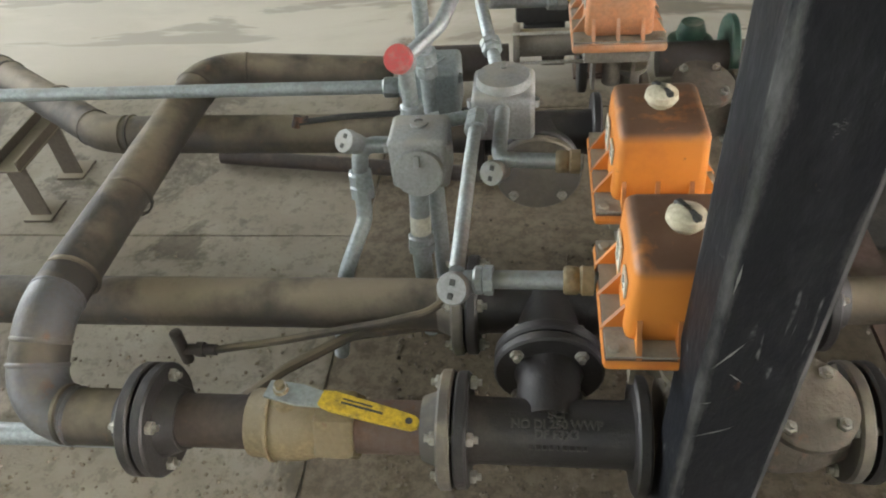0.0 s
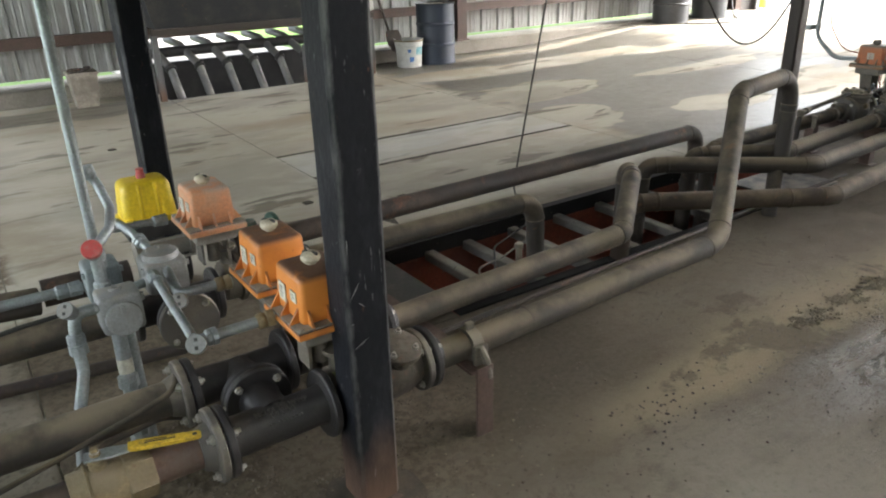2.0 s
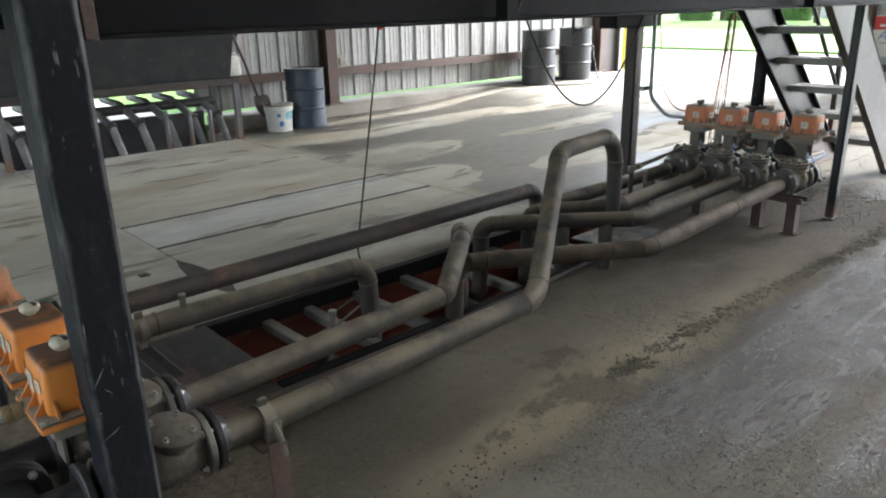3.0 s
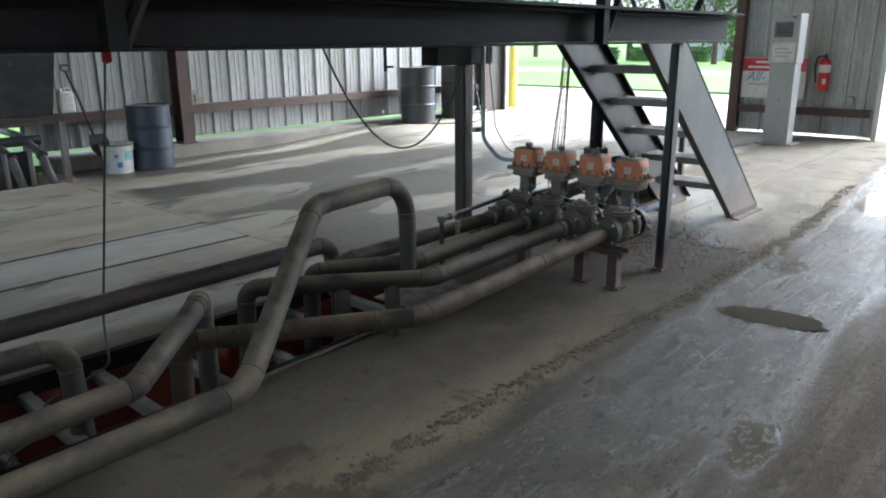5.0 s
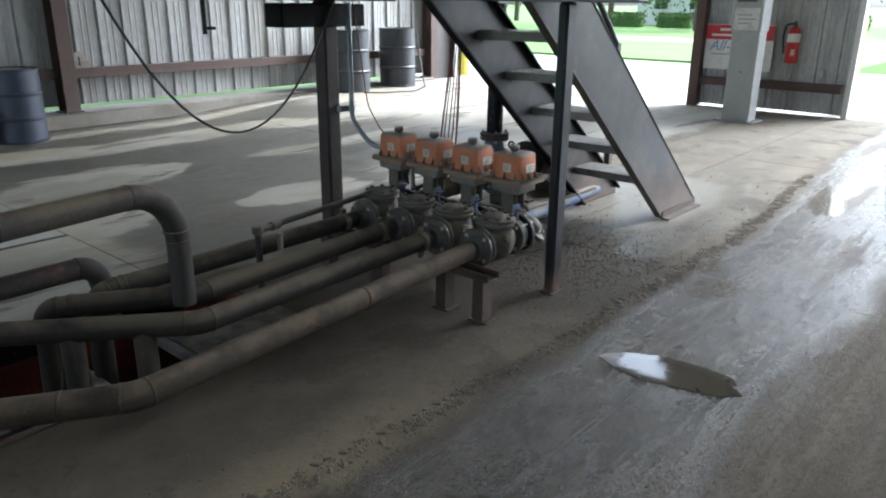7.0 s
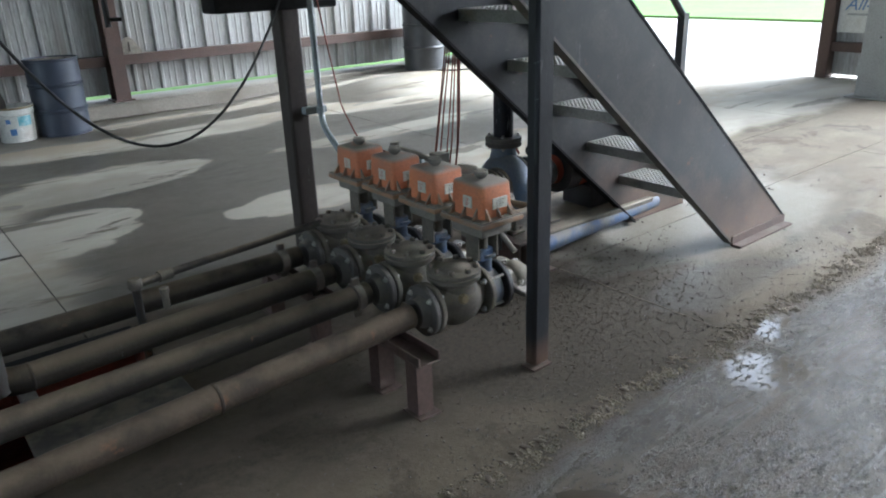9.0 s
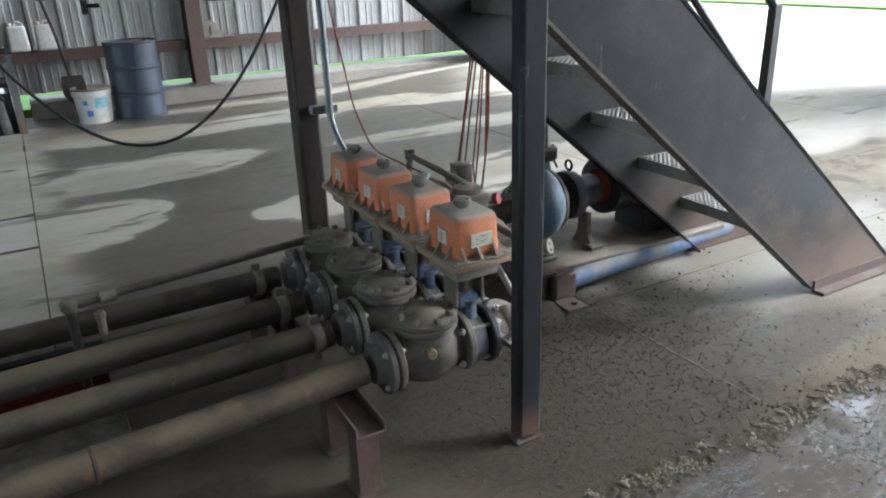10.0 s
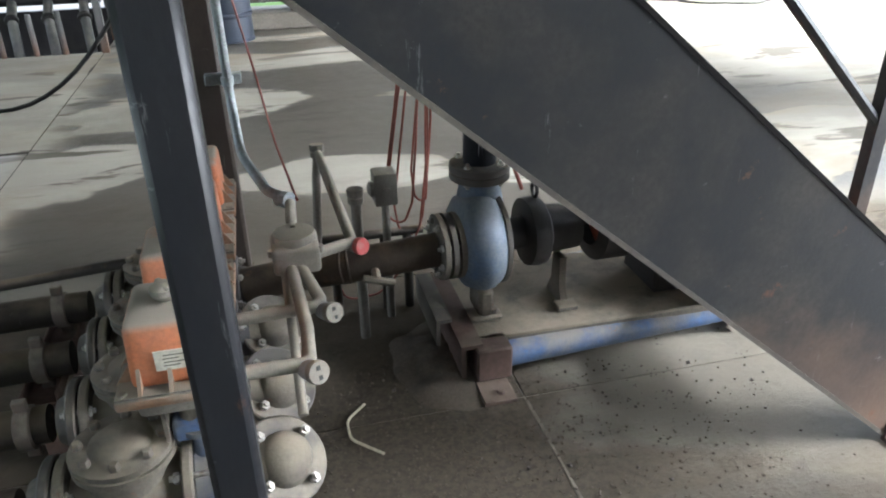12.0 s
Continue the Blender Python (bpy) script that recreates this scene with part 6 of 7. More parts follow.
part("end_channel", Geo().box((6.03, 1.68, 0.07), (0.014, 0.44, 0.13)).box((6.06, 1.68, 0.13), (0.06, 0.44, 0.012)).box((6.06, 1.68, 0.008), (0.06, 0.44, 0.012)), M_BROWN, sk)
part("end_block", Geo().box((6.12, 1.475, 0.075), (0.11, 0.09, 0.11), pose(0, 0, 0), 0.006), M_BROWN, sk)
part("anchor_plate", Geo().box((6.11, 1.40, 0.008), (0.1, 0.13, 0.014), pose(0, 0, 0), 0.002).lathe([(0.014, 0), (0.014, 0.012)], 8, pose(6.12, 1.375, 0.015)), M_BROWN, sk)
part("rear_rail", Geo().rod((6.17, 1.95, 0.075), (7.25, 1.98, 0.075), 0.042, 18), M_BLUE, sk)
part("slotted_angle", Geo().box((5.99, 1.68, 0.19), (0.045, 0.3, 0.012)).box((5.97, 1.68, 0.15), (0.012, 0.3, 0.09)), M_FLANGE, sk)


# ---- conduits and junction boxes, near end ----
def conduit(pts, r, label, mat=None, bend=0.04, name="conduit", joints=(), group="conduits"):
    ob = thing(name, tuple(pts[0]), label, "conduit", group)
    part("tube", Geo().sweep(pts, r, 12, bend, 6), mat or M_GALV, ob)
    for a, b in joints:
        part("coupling", Geo().lathe([(r + 0.004, 0), (r + 0.008, 0.004), (r + 0.008, (Vector(b) - Vector(a)).length * 0.45), (r + 0.005, (Vector(b) - Vector(a)).length * 0.5), (r + 0.009, (Vector(b) - Vector(a)).length * 0.55), (r + 0.009, (Vector(b) - Vector(a)).length)], 8, along(a, b)), M_GALV if mat is None else mat, ob)
    return ob


def plug_disc(at, facing, r, mat, label, slots=True, parent=None):
    """A round inspection cap with two slots."""
    m = along(at, Vector(at) + Vector(facing))
    ob = thing("inspection_cap", at, label, "cap", "inspection caps")
    part("hub", Geo().lathe([(r * 0.8, -0.05), (r * 0.95, -0.03), (r, -0.012)], 18, m), M_CAST_AL, ob)
    cap = part("cap", Geo().lathe([(r, -0.012), (r * 1.08, -0.008), (r * 1.08, 0.002), (r, 0.006)], 20, m), mat, ob)
    if slots:
        part("slot", Geo().box((0, r * 0.45, 0.0065), (r * 0.35, r * 0.4, 0.002), m), M_INK, cap)
        part("slot", Geo().box((0, -r * 0.45, 0.0065), (r * 0.35, r * 0.4, 0.002), m), M_INK, cap)
    return ob


def junction_box(at, s, label, cover, mat=None, round_cover=True, lid="-y"):
    mat = mat or M_CAST_AL
    ob = thing("junction_box", at, label, "junction box", "junction boxes")
    part("body", rounded_box((0, 0, 0), s, 0.012, 3), mat, ob, world=False)
    m = {"-y": pose(0, -s[1] / 2, -0.01, 78), "z": pose(0, 0, s[2] / 2), "-x": pose(-s[0] / 2, 0, 0, 0, -90)}[lid]
    if round_cover:
        part("cover", Geo().lathe([(cover, -0.005), (cover, 0.012), (cover * 0.94, 0.018), (cover * 0.5, 0.02), (0.0, 0.021)], 28, m, ends=False), mat, ob, world=False)
        part("cover_lug", Geo().box((0, cover * 0.55, 0.021), (0.012, cover * 0.5, 0.006), m, 0.002), mat, ob, world=False)
    part("top_plug", Geo().lathe([(0.018, 0), (0.018, 0.005), (0.009, 0.006), (0.009, 0.002)], 14, pose(0, 0.01, s[2] / 2)), mat, ob, world=False)
    for a in (-1, 1):
        part("ear", Geo().lathe([(0.009, -0.008), (0.009, 0.008)], 10, pose(a * s[0] * 0.5, -s[1] * 0.35, s[2] * 0.3)), mat, ob, world=False)
    return ob


junction_box((0.15, 1.215, 0.505), (0.115, 0.1, 0.115), "grey cast junction box with a round front cover", 0.05)
junction_box((0.31, 1.335, 0.535), (0.125, 0.125, 0.10), "grey cast junction box with a domed round lid", 0.055, lid="z")
junction_box((0.155, 1.49, 0.495), (0.105, 0.11, 0.12), "blue-grey square junction box on the conduit", 0.05, coat("blue_grey_cast", (0.25, 0.29, 0.3), 0.6, 0.2, (0.2, 0.22, 0.22), 0.5, 16, 150, 0.2, dust=0.3), False)
conduit([(0.145, 1.41, 0.42), (0.15, 1.41, 4.28)], 0.0155, "tall galvanised conduit rising to the roof", joints=[((0.146, 1.41, 0.56), (0.146, 1.41, 0.62))])
conduit([(-6.9, 1.56, 0.46), (0.10, 1.53, 0.467)], 0.0165, "long straight galvanised conduit", joints=[((0.02, 1.53, 0.466), (0.095, 1.53, 0.467))])
conduit([(0.135, 1.225, 0.45), (0.128, 1.19, 0.24), (0.128, 1.19, 0.0)], 0.021, "upright galvanised conduit under the junction box", joints=[((0.13, 1.2, 0.30), (0.129, 1.193, 0.26)), ((0.128, 1.19, 0.12), (0.128, 1.19, 0.07))])
conduit([(0.165, 1.25, 0.45), (0.165, 1.235, 0.0)], 0.018, "upright galvanised conduit beside its twin")
solid("conduit_tag", Geo().lathe([(0.0222, 0), (0.0222, 0.045)], 14, along((0.132, 1.207, 0.35), (0.129, 1.195, 0.26)), ends=False), M_PAPER, "white paper tag round the conduit", "tag")
conduit([(0.095, 1.21, 0.525), (0.03, 1.205, 0.53), (0.02, 1.20, 0.44), (0.02, 1.18, 0.36), (-0.02, 1.10, 0.28), (-0.06, 1.06, 0.06)], 0.0165, "bent galvanised conduit down to the floor", bend=0.06, joints=[((0.022, 1.2, 0.47), (0.021, 1.195, 0.41))])
plug_disc((0.012, 1.18, 0.555), (-0.4, -0.6, 0.6), 0.022, M_CAST_AL, "slotted round cap on a conduit elbow")
conduit([(0.13, 1.29, 0.42), (0.125, 1.285, 0.66)], 0.016, "short conduit up to the red cap", joints=[((0.128, 1.287, 0.57), (0.127, 1.287, 0.53))])
plug_disc((0.118, 1.262, 0.682), (-0.15, -0.7, 0.6), 0.026, M_RED, "faded red round cap with white lettering marks", False)
conduit([(0.125, 1.29, 0.665), (0.19, 1.36, 0.70), (0.215, 1.45, 0.73), (0.20, 1.5, 0.80), (0.18, 1.5, 0.84)], 0.0145, "curved conduit with a capped hooked end", bend=0.05, joints=[((0.185, 1.5, 0.82), (0.176, 1.5, 0.855))])
conduit([(0.13, 1.29, 0.515), (0.26, 1.32, 0.52)], 0.014, "short horizontal conduit between boxes", joints=[((0.14, 1.292, 0.515), (0.18, 1.30, 0.516))])
conduit([(0.30, 1.36, 0.58), (0.27, 1.5, 0.62), (0.25, 1.62, 0.625), (0.25, 1.72, 0.58), (0.25, 1.80, 0.54), (0.45, 1.82, 0.53)], 0.0135, "bent conduit from a box to the rear actuator", bend=0.03, joints=[((0.285, 1.43, 0.6), (0.278, 1.46, 0.61)), ((0.40, 1.815, 0.532), (0.45, 1.82, 0.53))])
conduit([(0.262, 1.235, 0.57), (0.258, 1.1, 0.565), (0.253, 0.84, 0.545)], 0.0125, "slanting conduit between inspection fittings", joints=[((0.262, 1.25, 0.565), (0.261, 1.19, 0.567))])
plug_disc((0.25, 0.80, 0.545), (-0.25, -0.75, 0.55), 0.024, M_CAST_AL, "slotted round inspection cap")
conduit([(0.265, 0.825, 0.54), (0.47, 0.82, 0.545)], 0.0145, "conduit into the front actuator with a brass union", joints=[((0.28, 0.824, 0.54), (0.31, 0.823, 0.541))])
solid("brass_union", Geo().lathe([(0.019, 0), (0.022, 0.004), (0.022, 0.02), (0.019, 0.024), (0.023, 0.028), (0.023, 0.045)], 10, along((0.415, 0.821, 0.544), (0.47, 0.82, 0.545))), M_BRASS, "dusty brass conduit union fitting", "union", "brass unions")
plug_disc((0.295, 1.115, 0.525), (-0.3, -0.75, 0.45), 0.022, M_CAST_AL, "slotted round inspection cap")
conduit([(0.31, 1.28, 0.56), (0.305, 1.15, 0.53), (0.46, 1.14, 0.53)], 0.0145, "bent conduit into the second actuator", bend=0.02)
solid("brass_union", Geo().lathe([(0.019, 0), (0.022, 0.004), (0.022, 0.02), (0.019, 0.024), (0.023, 0.028), (0.023, 0.045)], 10, along((0.41, 1.142, 0.53), (0.47, 1.14, 0.53))), M_BRASS, "dusty brass conduit union fitting", "union", "brass unions")
solid("thin_hose", Geo().sweep([(-0.22, CY - 0.03, 0.36), (-0.1, CY - 0.03, 0.375), (0.1, CY - 0.02, 0.38), (0.28, CY, 0.37)], 0.008, 8, 0.05), M_BLACK, "thin dusty black hose on the pipe", "hose")
cock = thing("drain_cock", (-0.22, CY - 0.03, 0.36), "tiny dark drain cock on the pipe", "tap")
part("body", Geo().rod((-0.225, CY - 0.035, 0.35), (-0.215, CY - 0.025, 0.377), 0.011, 8).rod((-0.22, CY - 0.03, 0.365), (-0.19, CY - 0.03, 0.37), 0.009, 8), M_PIPE_DARK, cock)
# grey coupling and flanges on the rear line
gc = thing("flanged_coupling", (0.42, 1.80, 0.43), "dusty flanged coupling on the rear line", "coupling")
part("barrel", Geo().rod((0.32, 1.80, 0.43), (0.52, 1.80, 0.43), 0.035, 18), M_CAST_TAN, gc)
for x in (0.325, 0.515):
    part("flange", Geo().lathe([(0.05, -0.008), (0.052, 0), (0.05, 0.008)], 20, along((x, 1.80, 0.43), (x + 1, 1.80, 0.43))), M_CAST_TAN, gc)
part("tie_rod", Geo().rod((0.315, 1.77, 0.47), (0.525, 1.77, 0.47), 0.005, 6).rod((0.315, 1.77, 0.39), (0.525, 1.77, 0.39), 0.005, 6), M_BOLT, gc)
part("saddle", Geo().box((0.42, 1.85, 0.38), (0.06, 0.05, 0.06)), M_CAST_TAN, gc)

# ---- conduits at the far end ----
conduit([(5.432, 2.25, 1.4), (5.436, 2.25, 0.72), (5.45, 2.1, 0.58), (5.52, 1.75, 0.585), (5.58, 1.62, 0.60)], 0.0155, "galvanised conduit curving down to the junction box", bend=0.14, joints=[((5.55, 1.66, 0.595), (5.58, 1.62, 0.6))])
cl = thing("conduit_clamp", (5.43, 2.25, 0.79), "steel strut clamp holding the conduit to the post", "clamp")
part("strut", Geo().box((5.42, 2.285, 0.79), (0.12, 0.04, 0.035), pose(0, 0, 0), 0.003), M_GALV, cl)
part("strap", Geo().lathe([(0.02, -0.015), (0.02, 0.015)], 14, pose(5.435, 2.25, 0.79)), M_GALV, cl)
junction_box((5.575, 1.33, 0.588), (0.112, 0.112, 0.072), "dust-caked junction box with a domed round lid", 0.052, M_CAST_TAN, lid="z")
conduit([(5.58, 1.60, 0.60), (5.575, 1.48, 0.605), (5.575, 1.37, 0.58)], 0.0145, "short dusty conduit into the box", M_CAST_TAN)
conduit([(5.58, 1.29, 0.57), (5.62, 1.16, 0.53), (5.40, 1.14, 0.535)], 0.0145, "dusty conduit elbow at an actuator", M_CAST_TAN, 0.02)
plug_disc((5.637, 1.115, 0.535), (0.45, -0.8, 0.3), 0.022, M_CAST_TAN, "slotted round inspection cap")
conduit([(5.56, 1.29, 0.57), (5.575, 1.05, 0.545), (5.57, 0.91, 0.555), (5.40, 0.90, 0.565)], 0.0145, "dusty conduit elbow at the front actuator", M_CAST_TAN, 0.02, joints=[((5.45, 0.905, 0.562), (5.41, 0.902, 0.564))])
plug_disc((5.582, 0.868, 0.562), (0.45, -0.8, 0.3), 0.022, M_CAST_TAN, "slotted round inspection cap")
conduit([(5.545, 1.29, 0.565), (5.545, 1.0, 0.36)], 0.011, "thin dusty conduit between fittings", M_CAST_TAN)
conduit([(5.62, 1.34, 0.57), (5.72, 1.41, 0.555), (5.69, 1.99, 0.60), (5.68, 1.995, 0.52), (5.66, 1.95, 0.30)], 0.0145, "dusty conduit with a capped top", M_CAST_TAN, 0.015, joints=[((5.69, 1.995, 0.58), (5.69, 2.0, 0.625))])
plug_disc((5.74, 1.385, 0.552), (0.5, -0.75, 0.2), 0.021, M_RED, "faded red inspection cap", False)
conduit([(5.78, 1.80, 0.0), (5.78, 1.80, 0.52)], 0.017, "short capped upright conduit", M_CAST_TAN, joints=[((5.78, 1.8, 0.49), (5.78, 1.8, 0.54))])
bx = thing("switch_box", (5.885, 1.89, 0.30), "dust-caked box on an upright conduit", "box")
part("body", rounded_box((0, 0, 0.2), (0.075, 0.075, 0.11), 0.006, 2), M_CAST_TAN, bx, world=False)
part("stem", Geo().rod((0, 0, -0.29), (0, 0, 0.15), 0.014, 10), M_CAST_TAN, bx, world=False)
part("dial", Geo().lathe([(0.026, 0), (0.026, 0.012), (0.012, 0.02)], 14, pose(-0.037, -0.01, 0.2, 0, -90)), M_CAST_TAN, bx, world=False)
part("plug", Geo().lathe([(0.011, 0), (0.011, 0.008)], 10, pose(0.0, -0.037, 0.2, 90)), M_CAST_TAN, bx, world=False)


# ---- cords ----
def cord(pts, r, mat, label, bend=0.2):
    return solid("cord", Geo().sweep(rounded(pts, bend, 8), r, 6), mat, label, "cord", "cords")


def sag(a, b, drop, n=14):
    a, b = Vector(a), Vector(b)
    return [a.lerp(b, i / n) - Vector((0, 0, drop * (1 - (2 * i / n - 1) ** 2))) for i in range(n + 1)]


solid("cord", Geo().sweep(sag((4.05, 2.39, 1.41), (5.34, 2.28, 1.40), 0.68, 24), 0.007, 6), M_BLACK, "black cord sagging under the platform", "cord", "cords")
cord([(2.62, 2.12, 1.42), (2.60, 2.14, 1.2), (2.515, 2.30, 0.10), (2.42, 2.05, -0.02), (2.1, 1.95, -0.05), (1.95, 1.75, -0.1), (1.85, 1.62, -0.06), (1.82, 1.60, -0.08)], 0.0055, M_BLACK, "thin dark cord hanging into the pit", 0.08)
solid("cord_tag", Geo().box((2.62, 2.115, 1.38), (0.045, 0.012, 0.06), pose(0, 0, 0), 0.004), M_RED_EXT, "small red tag on the cord", "tag")
fb = thing("float_switch", (1.80, 1.60, -0.14), "small dark float switch hanging in the pit", "switch")
part("body", Geo().lathe([(0.02, -0.03), (0.03, -0.02), (0.03, 0.03), (0.015, 0.045)], 14, pose(1.80, 1.60, -0.1)), M_BLACK, fb)
part("bracket", Geo().box((1.80, 1.60, -0.155), (0.05, 0.06, 0.04)), M_GREYBAR, fb)
cord([(5.43, 2.21, 1.41), (5.47, 2.207, 1.15), (5.53, 2.207, 0.8), (5.56, 2.1, 0.62), (5.60, 1.62, 0.60)], 0.0038, M_CABLE_RED, "thin red cord hanging to a conduit", 0.15)
for dx, low, bow in ((0.0, 0.33, 0.03), (0.03, 0.28, 0.045), (0.055, 0.40, 0.02), (0.015, 0.24, 0.06)):
    loop = [(6.0 + dx, 1.93, 1.35), (5.985 + dx, 1.94, 1.05), (5.955 + dx * 1.2 - bow * 0.4, 1.95, 0.75), (5.925 + dx * 1.5 - bow, 1.955, low + 0.12), (5.93 + dx * 1.5 - bow * 0.8, 1.955, low + 0.02), (5.955 + dx * 1.4, 1.95, low),
            (5.975 + dx + bow * 0.3, 1.94, low + 0.08), (5.985 + dx + bow * 0.5, 1.92, low + 0.3), (6.01 + dx * 0.6 + bow * 0.3, 1.91, 0.95), (6.03 + dx * 0.5, 1.9, 1.35)]
    cord(loop, 0.0038, M_CABLE_RED, "looped red cord hanging behind the pump", 0.09)
cord([(6.28, 1.8, 0.8), (6.27, 1.78, 0.6), (6.30, 1.74, 0.5)], 0.006, M_CABLE_RED, "red cord at the pump", 0.05)
cord([(5.72, 1.44, 0.006), (5.66, 1.38, 0.006), (5.66, 1.30, 0.006), (5.74, 1.22, 0.006)], 0.004, M_CREAM, "pale bent wire lying on the floor", 0.05)
cord([(5.70, 1.95, 0.2), (5.74, 2.0, 0.03), (5.86, 2.0, 0.04), (6.0, 1.97, 0.2)], 0.004, M_CABLE_RED, "red cord looped near the floor", 0.05)
cord([(9.95, 7.0, 0.14), (10.1, 6.8, 0.14), (10.6, 6.6, 0.14), (11.2, 6.9, 0.14), (11.5, 7.2, 0.14), (11.7, 7.55, 0.9)], 0.01, M_BLACK, "black hose lying by the drums", 0.2)
hk = thing("air_chuck", (4.55, 2.36, 1.28), "small black hanging hand tool", "tool")
part("body", Geo().rod((4.55, 2.36, 1.41), (4.55, 2.36, 1.24), 0.012, 8), M_BLACK, hk)
part("trigger", Geo().rod((4.55, 2.36, 1.27), (4.60, 2.34, 1.27), 0.008, 8), M_BLACK, hk)


# ---- drums, bucket, shovel, jugs along the back wall ----
def drum(x, y, z, r, h, mat, label, top=None):
    ob = thing("drum", (x, y, z), label, "drum", "steel drums")
    prof = [(r - 0.012, 0.0), (r + 0.004, 0.004), (r + 0.004, 0.018), (r - 0.004, 0.024)]
    for k in (1 / 3, 2 / 3):
        prof += [(r - 0.004, h * k - 0.022), (r + 0.007, h * k - 0.008), (r + 0.007, h * k + 0.008), (r - 0.004, h * k + 0.022)]
    prof += [(r - 0.004, h - 0.024), (r + 0.004, h - 0.018), (r + 0.005, h - 0.002), (r - 0.006, h), (r - 0.012, h - 0.014)]
    part("shell", Geo().lathe(prof, 40, ends=False), mat, ob, world=False)
    part("lid", Geo().lathe([(r - 0.01, h - 0.016), (r - 0.04, h - 0.012), (0.0, h - 0.012)], 40, ends=False), top or mat, ob, world=False)
    part("bung", Geo().lathe([(0.03, h - 0.012), (0.03, h - 0.002), (0.0, h - 0.001)], 14, pose(r * 0.6, 0, 0), ends=False), M_FLANGE, ob, world=False)
    part("bottom", Geo().lathe([(r - 0.012, 0.002), (r - 0.012, 0.008)], 30), mat, ob, world=False)
    return ob


drum(5.275, 7.20, 0.0, 0.247, 0.742, M_DRUM, "dark blue steel drum by the column", M_FLANGE)
PALE_LID = coat("pale_drum_lid", (0.3, 0.3, 0.28), 0.6, 0.2, (0.4, 0.39, 0.34), 0.5, 8, 60, 0.1)
drum(10.03, 7.36, 0.128, 0.29, 0.9, M_DRUM_BLACK, "black steel drum with a pale lid", PALE_LID)
drum(11.1, 7.42, 0.13, 0.29, 0.9, M_DRUM_BLACK, "black steel drum with a pale lid", PALE_LID)
bk = thing("bucket", (4.845, 7.17, 0.0), "dirty white plastic bucket with a blue label", "bucket")
part("pail", Geo().lathe([(0.125, 0.0), (0.128, 0.003), (0.14, 0.24), (0.147, 0.25), (0.15, 0.3), (0.155, 0.305), (0.155, 0.325), (0.145, 0.325), (0.14, 0.3), (0.118, 0.02), (0.0, 0.02)], 30, ends=False), M_WHITE, bk, world=False)
part("rim_grime", Geo().lathe([(0.156, 0.306), (0.158, 0.31), (0.158, 0.322), (0.156, 0.326)], 30, ends=False), M_BRASS, bk, world=False)
LABEL_BLUE = coat("blue_label", (0.06, 0.16, 0.4), 0.5, 0.0, (0.3, 0.4, 0.5), 0.5, 18, 60, 0.02)
LABEL_TEAL = coat("teal_label", (0.1, 0.35, 0.42), 0.5, 0.0, (0.4, 0.5, 0.5), 0.5, 18, 60, 0.02)
for a, w, z, h, mt2 in ((250, 20, 0.07, 0.06, LABEL_BLUE), (292, 45, 0.15, 0.09, LABEL_TEAL), (240, 14, 0.18, 0.04, LABEL_BLUE)):
    g = Geo()
    n = 6
    vs = []
    for zz in (z, z + h):
        for i in range(n + 1):
            q = radians(a + w * (i / n - 0.5))
            r = 0.1295 + 0.012 * zz / 0.24 + 0.0015
            vs.append((r * math.cos(q), r * math.sin(q), zz))
    g.add(vs, [(i, i + 1, n + 2 + i, n + 1 + i) for i in range(n)])
    part("bucket_label", g, mt2, bk, world=False)
part("bail_handle", Geo().sweep([(0.158 * math.cos(radians(a)), 0.158 * math.sin(radians(a)), 0.28 - 0.03 * math.sin(radians(a - 180))) for a in range(180, 361, 15)], 0.003, 6), M_BOLT, bk, world=False)
bk.scale = (1.2, 1.2, 1.03)
sh = thing("shovel", (4.72, 7.42, 0.2), "dark round-point shovel leaning on the wall", "shovel")
part("handle", Geo().sweep([(4.70, 7.40, 0.42), (4.66, 7.55, 0.8), (4.60, 7.68, 1.14)], 0.016, 10, 0.2), M_SHOVEL, sh)
part("grip", Geo().sweep([(4.55, 7.68, 1.2), (4.55, 7.67, 1.15), (4.60, 7.68, 1.13), (4.65, 7.68, 1.15), (4.65, 7.68, 1.2), (4.55, 7.68, 1.2)], 0.011, 8, 0.02), M_SHOVEL, sh)
blade = [(-0.09, 0.0), (-0.11, -0.08), (-0.105, -0.18), (-0.06, -0.26), (0.0, -0.29), (0.06, -0.26), (0.105, -0.18), (0.11, -0.08), (0.09, 0.0)]
part("blade", Geo().extrude(blade, 0.004, look((4.71, 7.34, 0.44), (4.71, 6.0, 1.0))), M_SHOVEL, sh)


def jug(x, z):
    ob = thing("plastic_jug", (x, 7.74, z), "translucent white plastic jug on the wall rail", "jug", "plastic jugs")
    part("bottle", rounded_box((0, 0, 0.13), (0.19, 0.1, 0.25), 0.03, 3, 0.9), M_WHITE, ob, world=False)
    part("cap", Geo().lathe([(0.022, 0.25), (0.022, 0.285)], 14, pose(-0.05, 0, 0)), M_WHITE, ob, world=False)
    part("handle", Geo().sweep([(-0.02, 0, 0.25), (0.0, 0, 0.285), (0.05, 0, 0.285), (0.07, 0, 0.25)], 0.011, 8, 0.02), M_WHITE, ob, world=False)


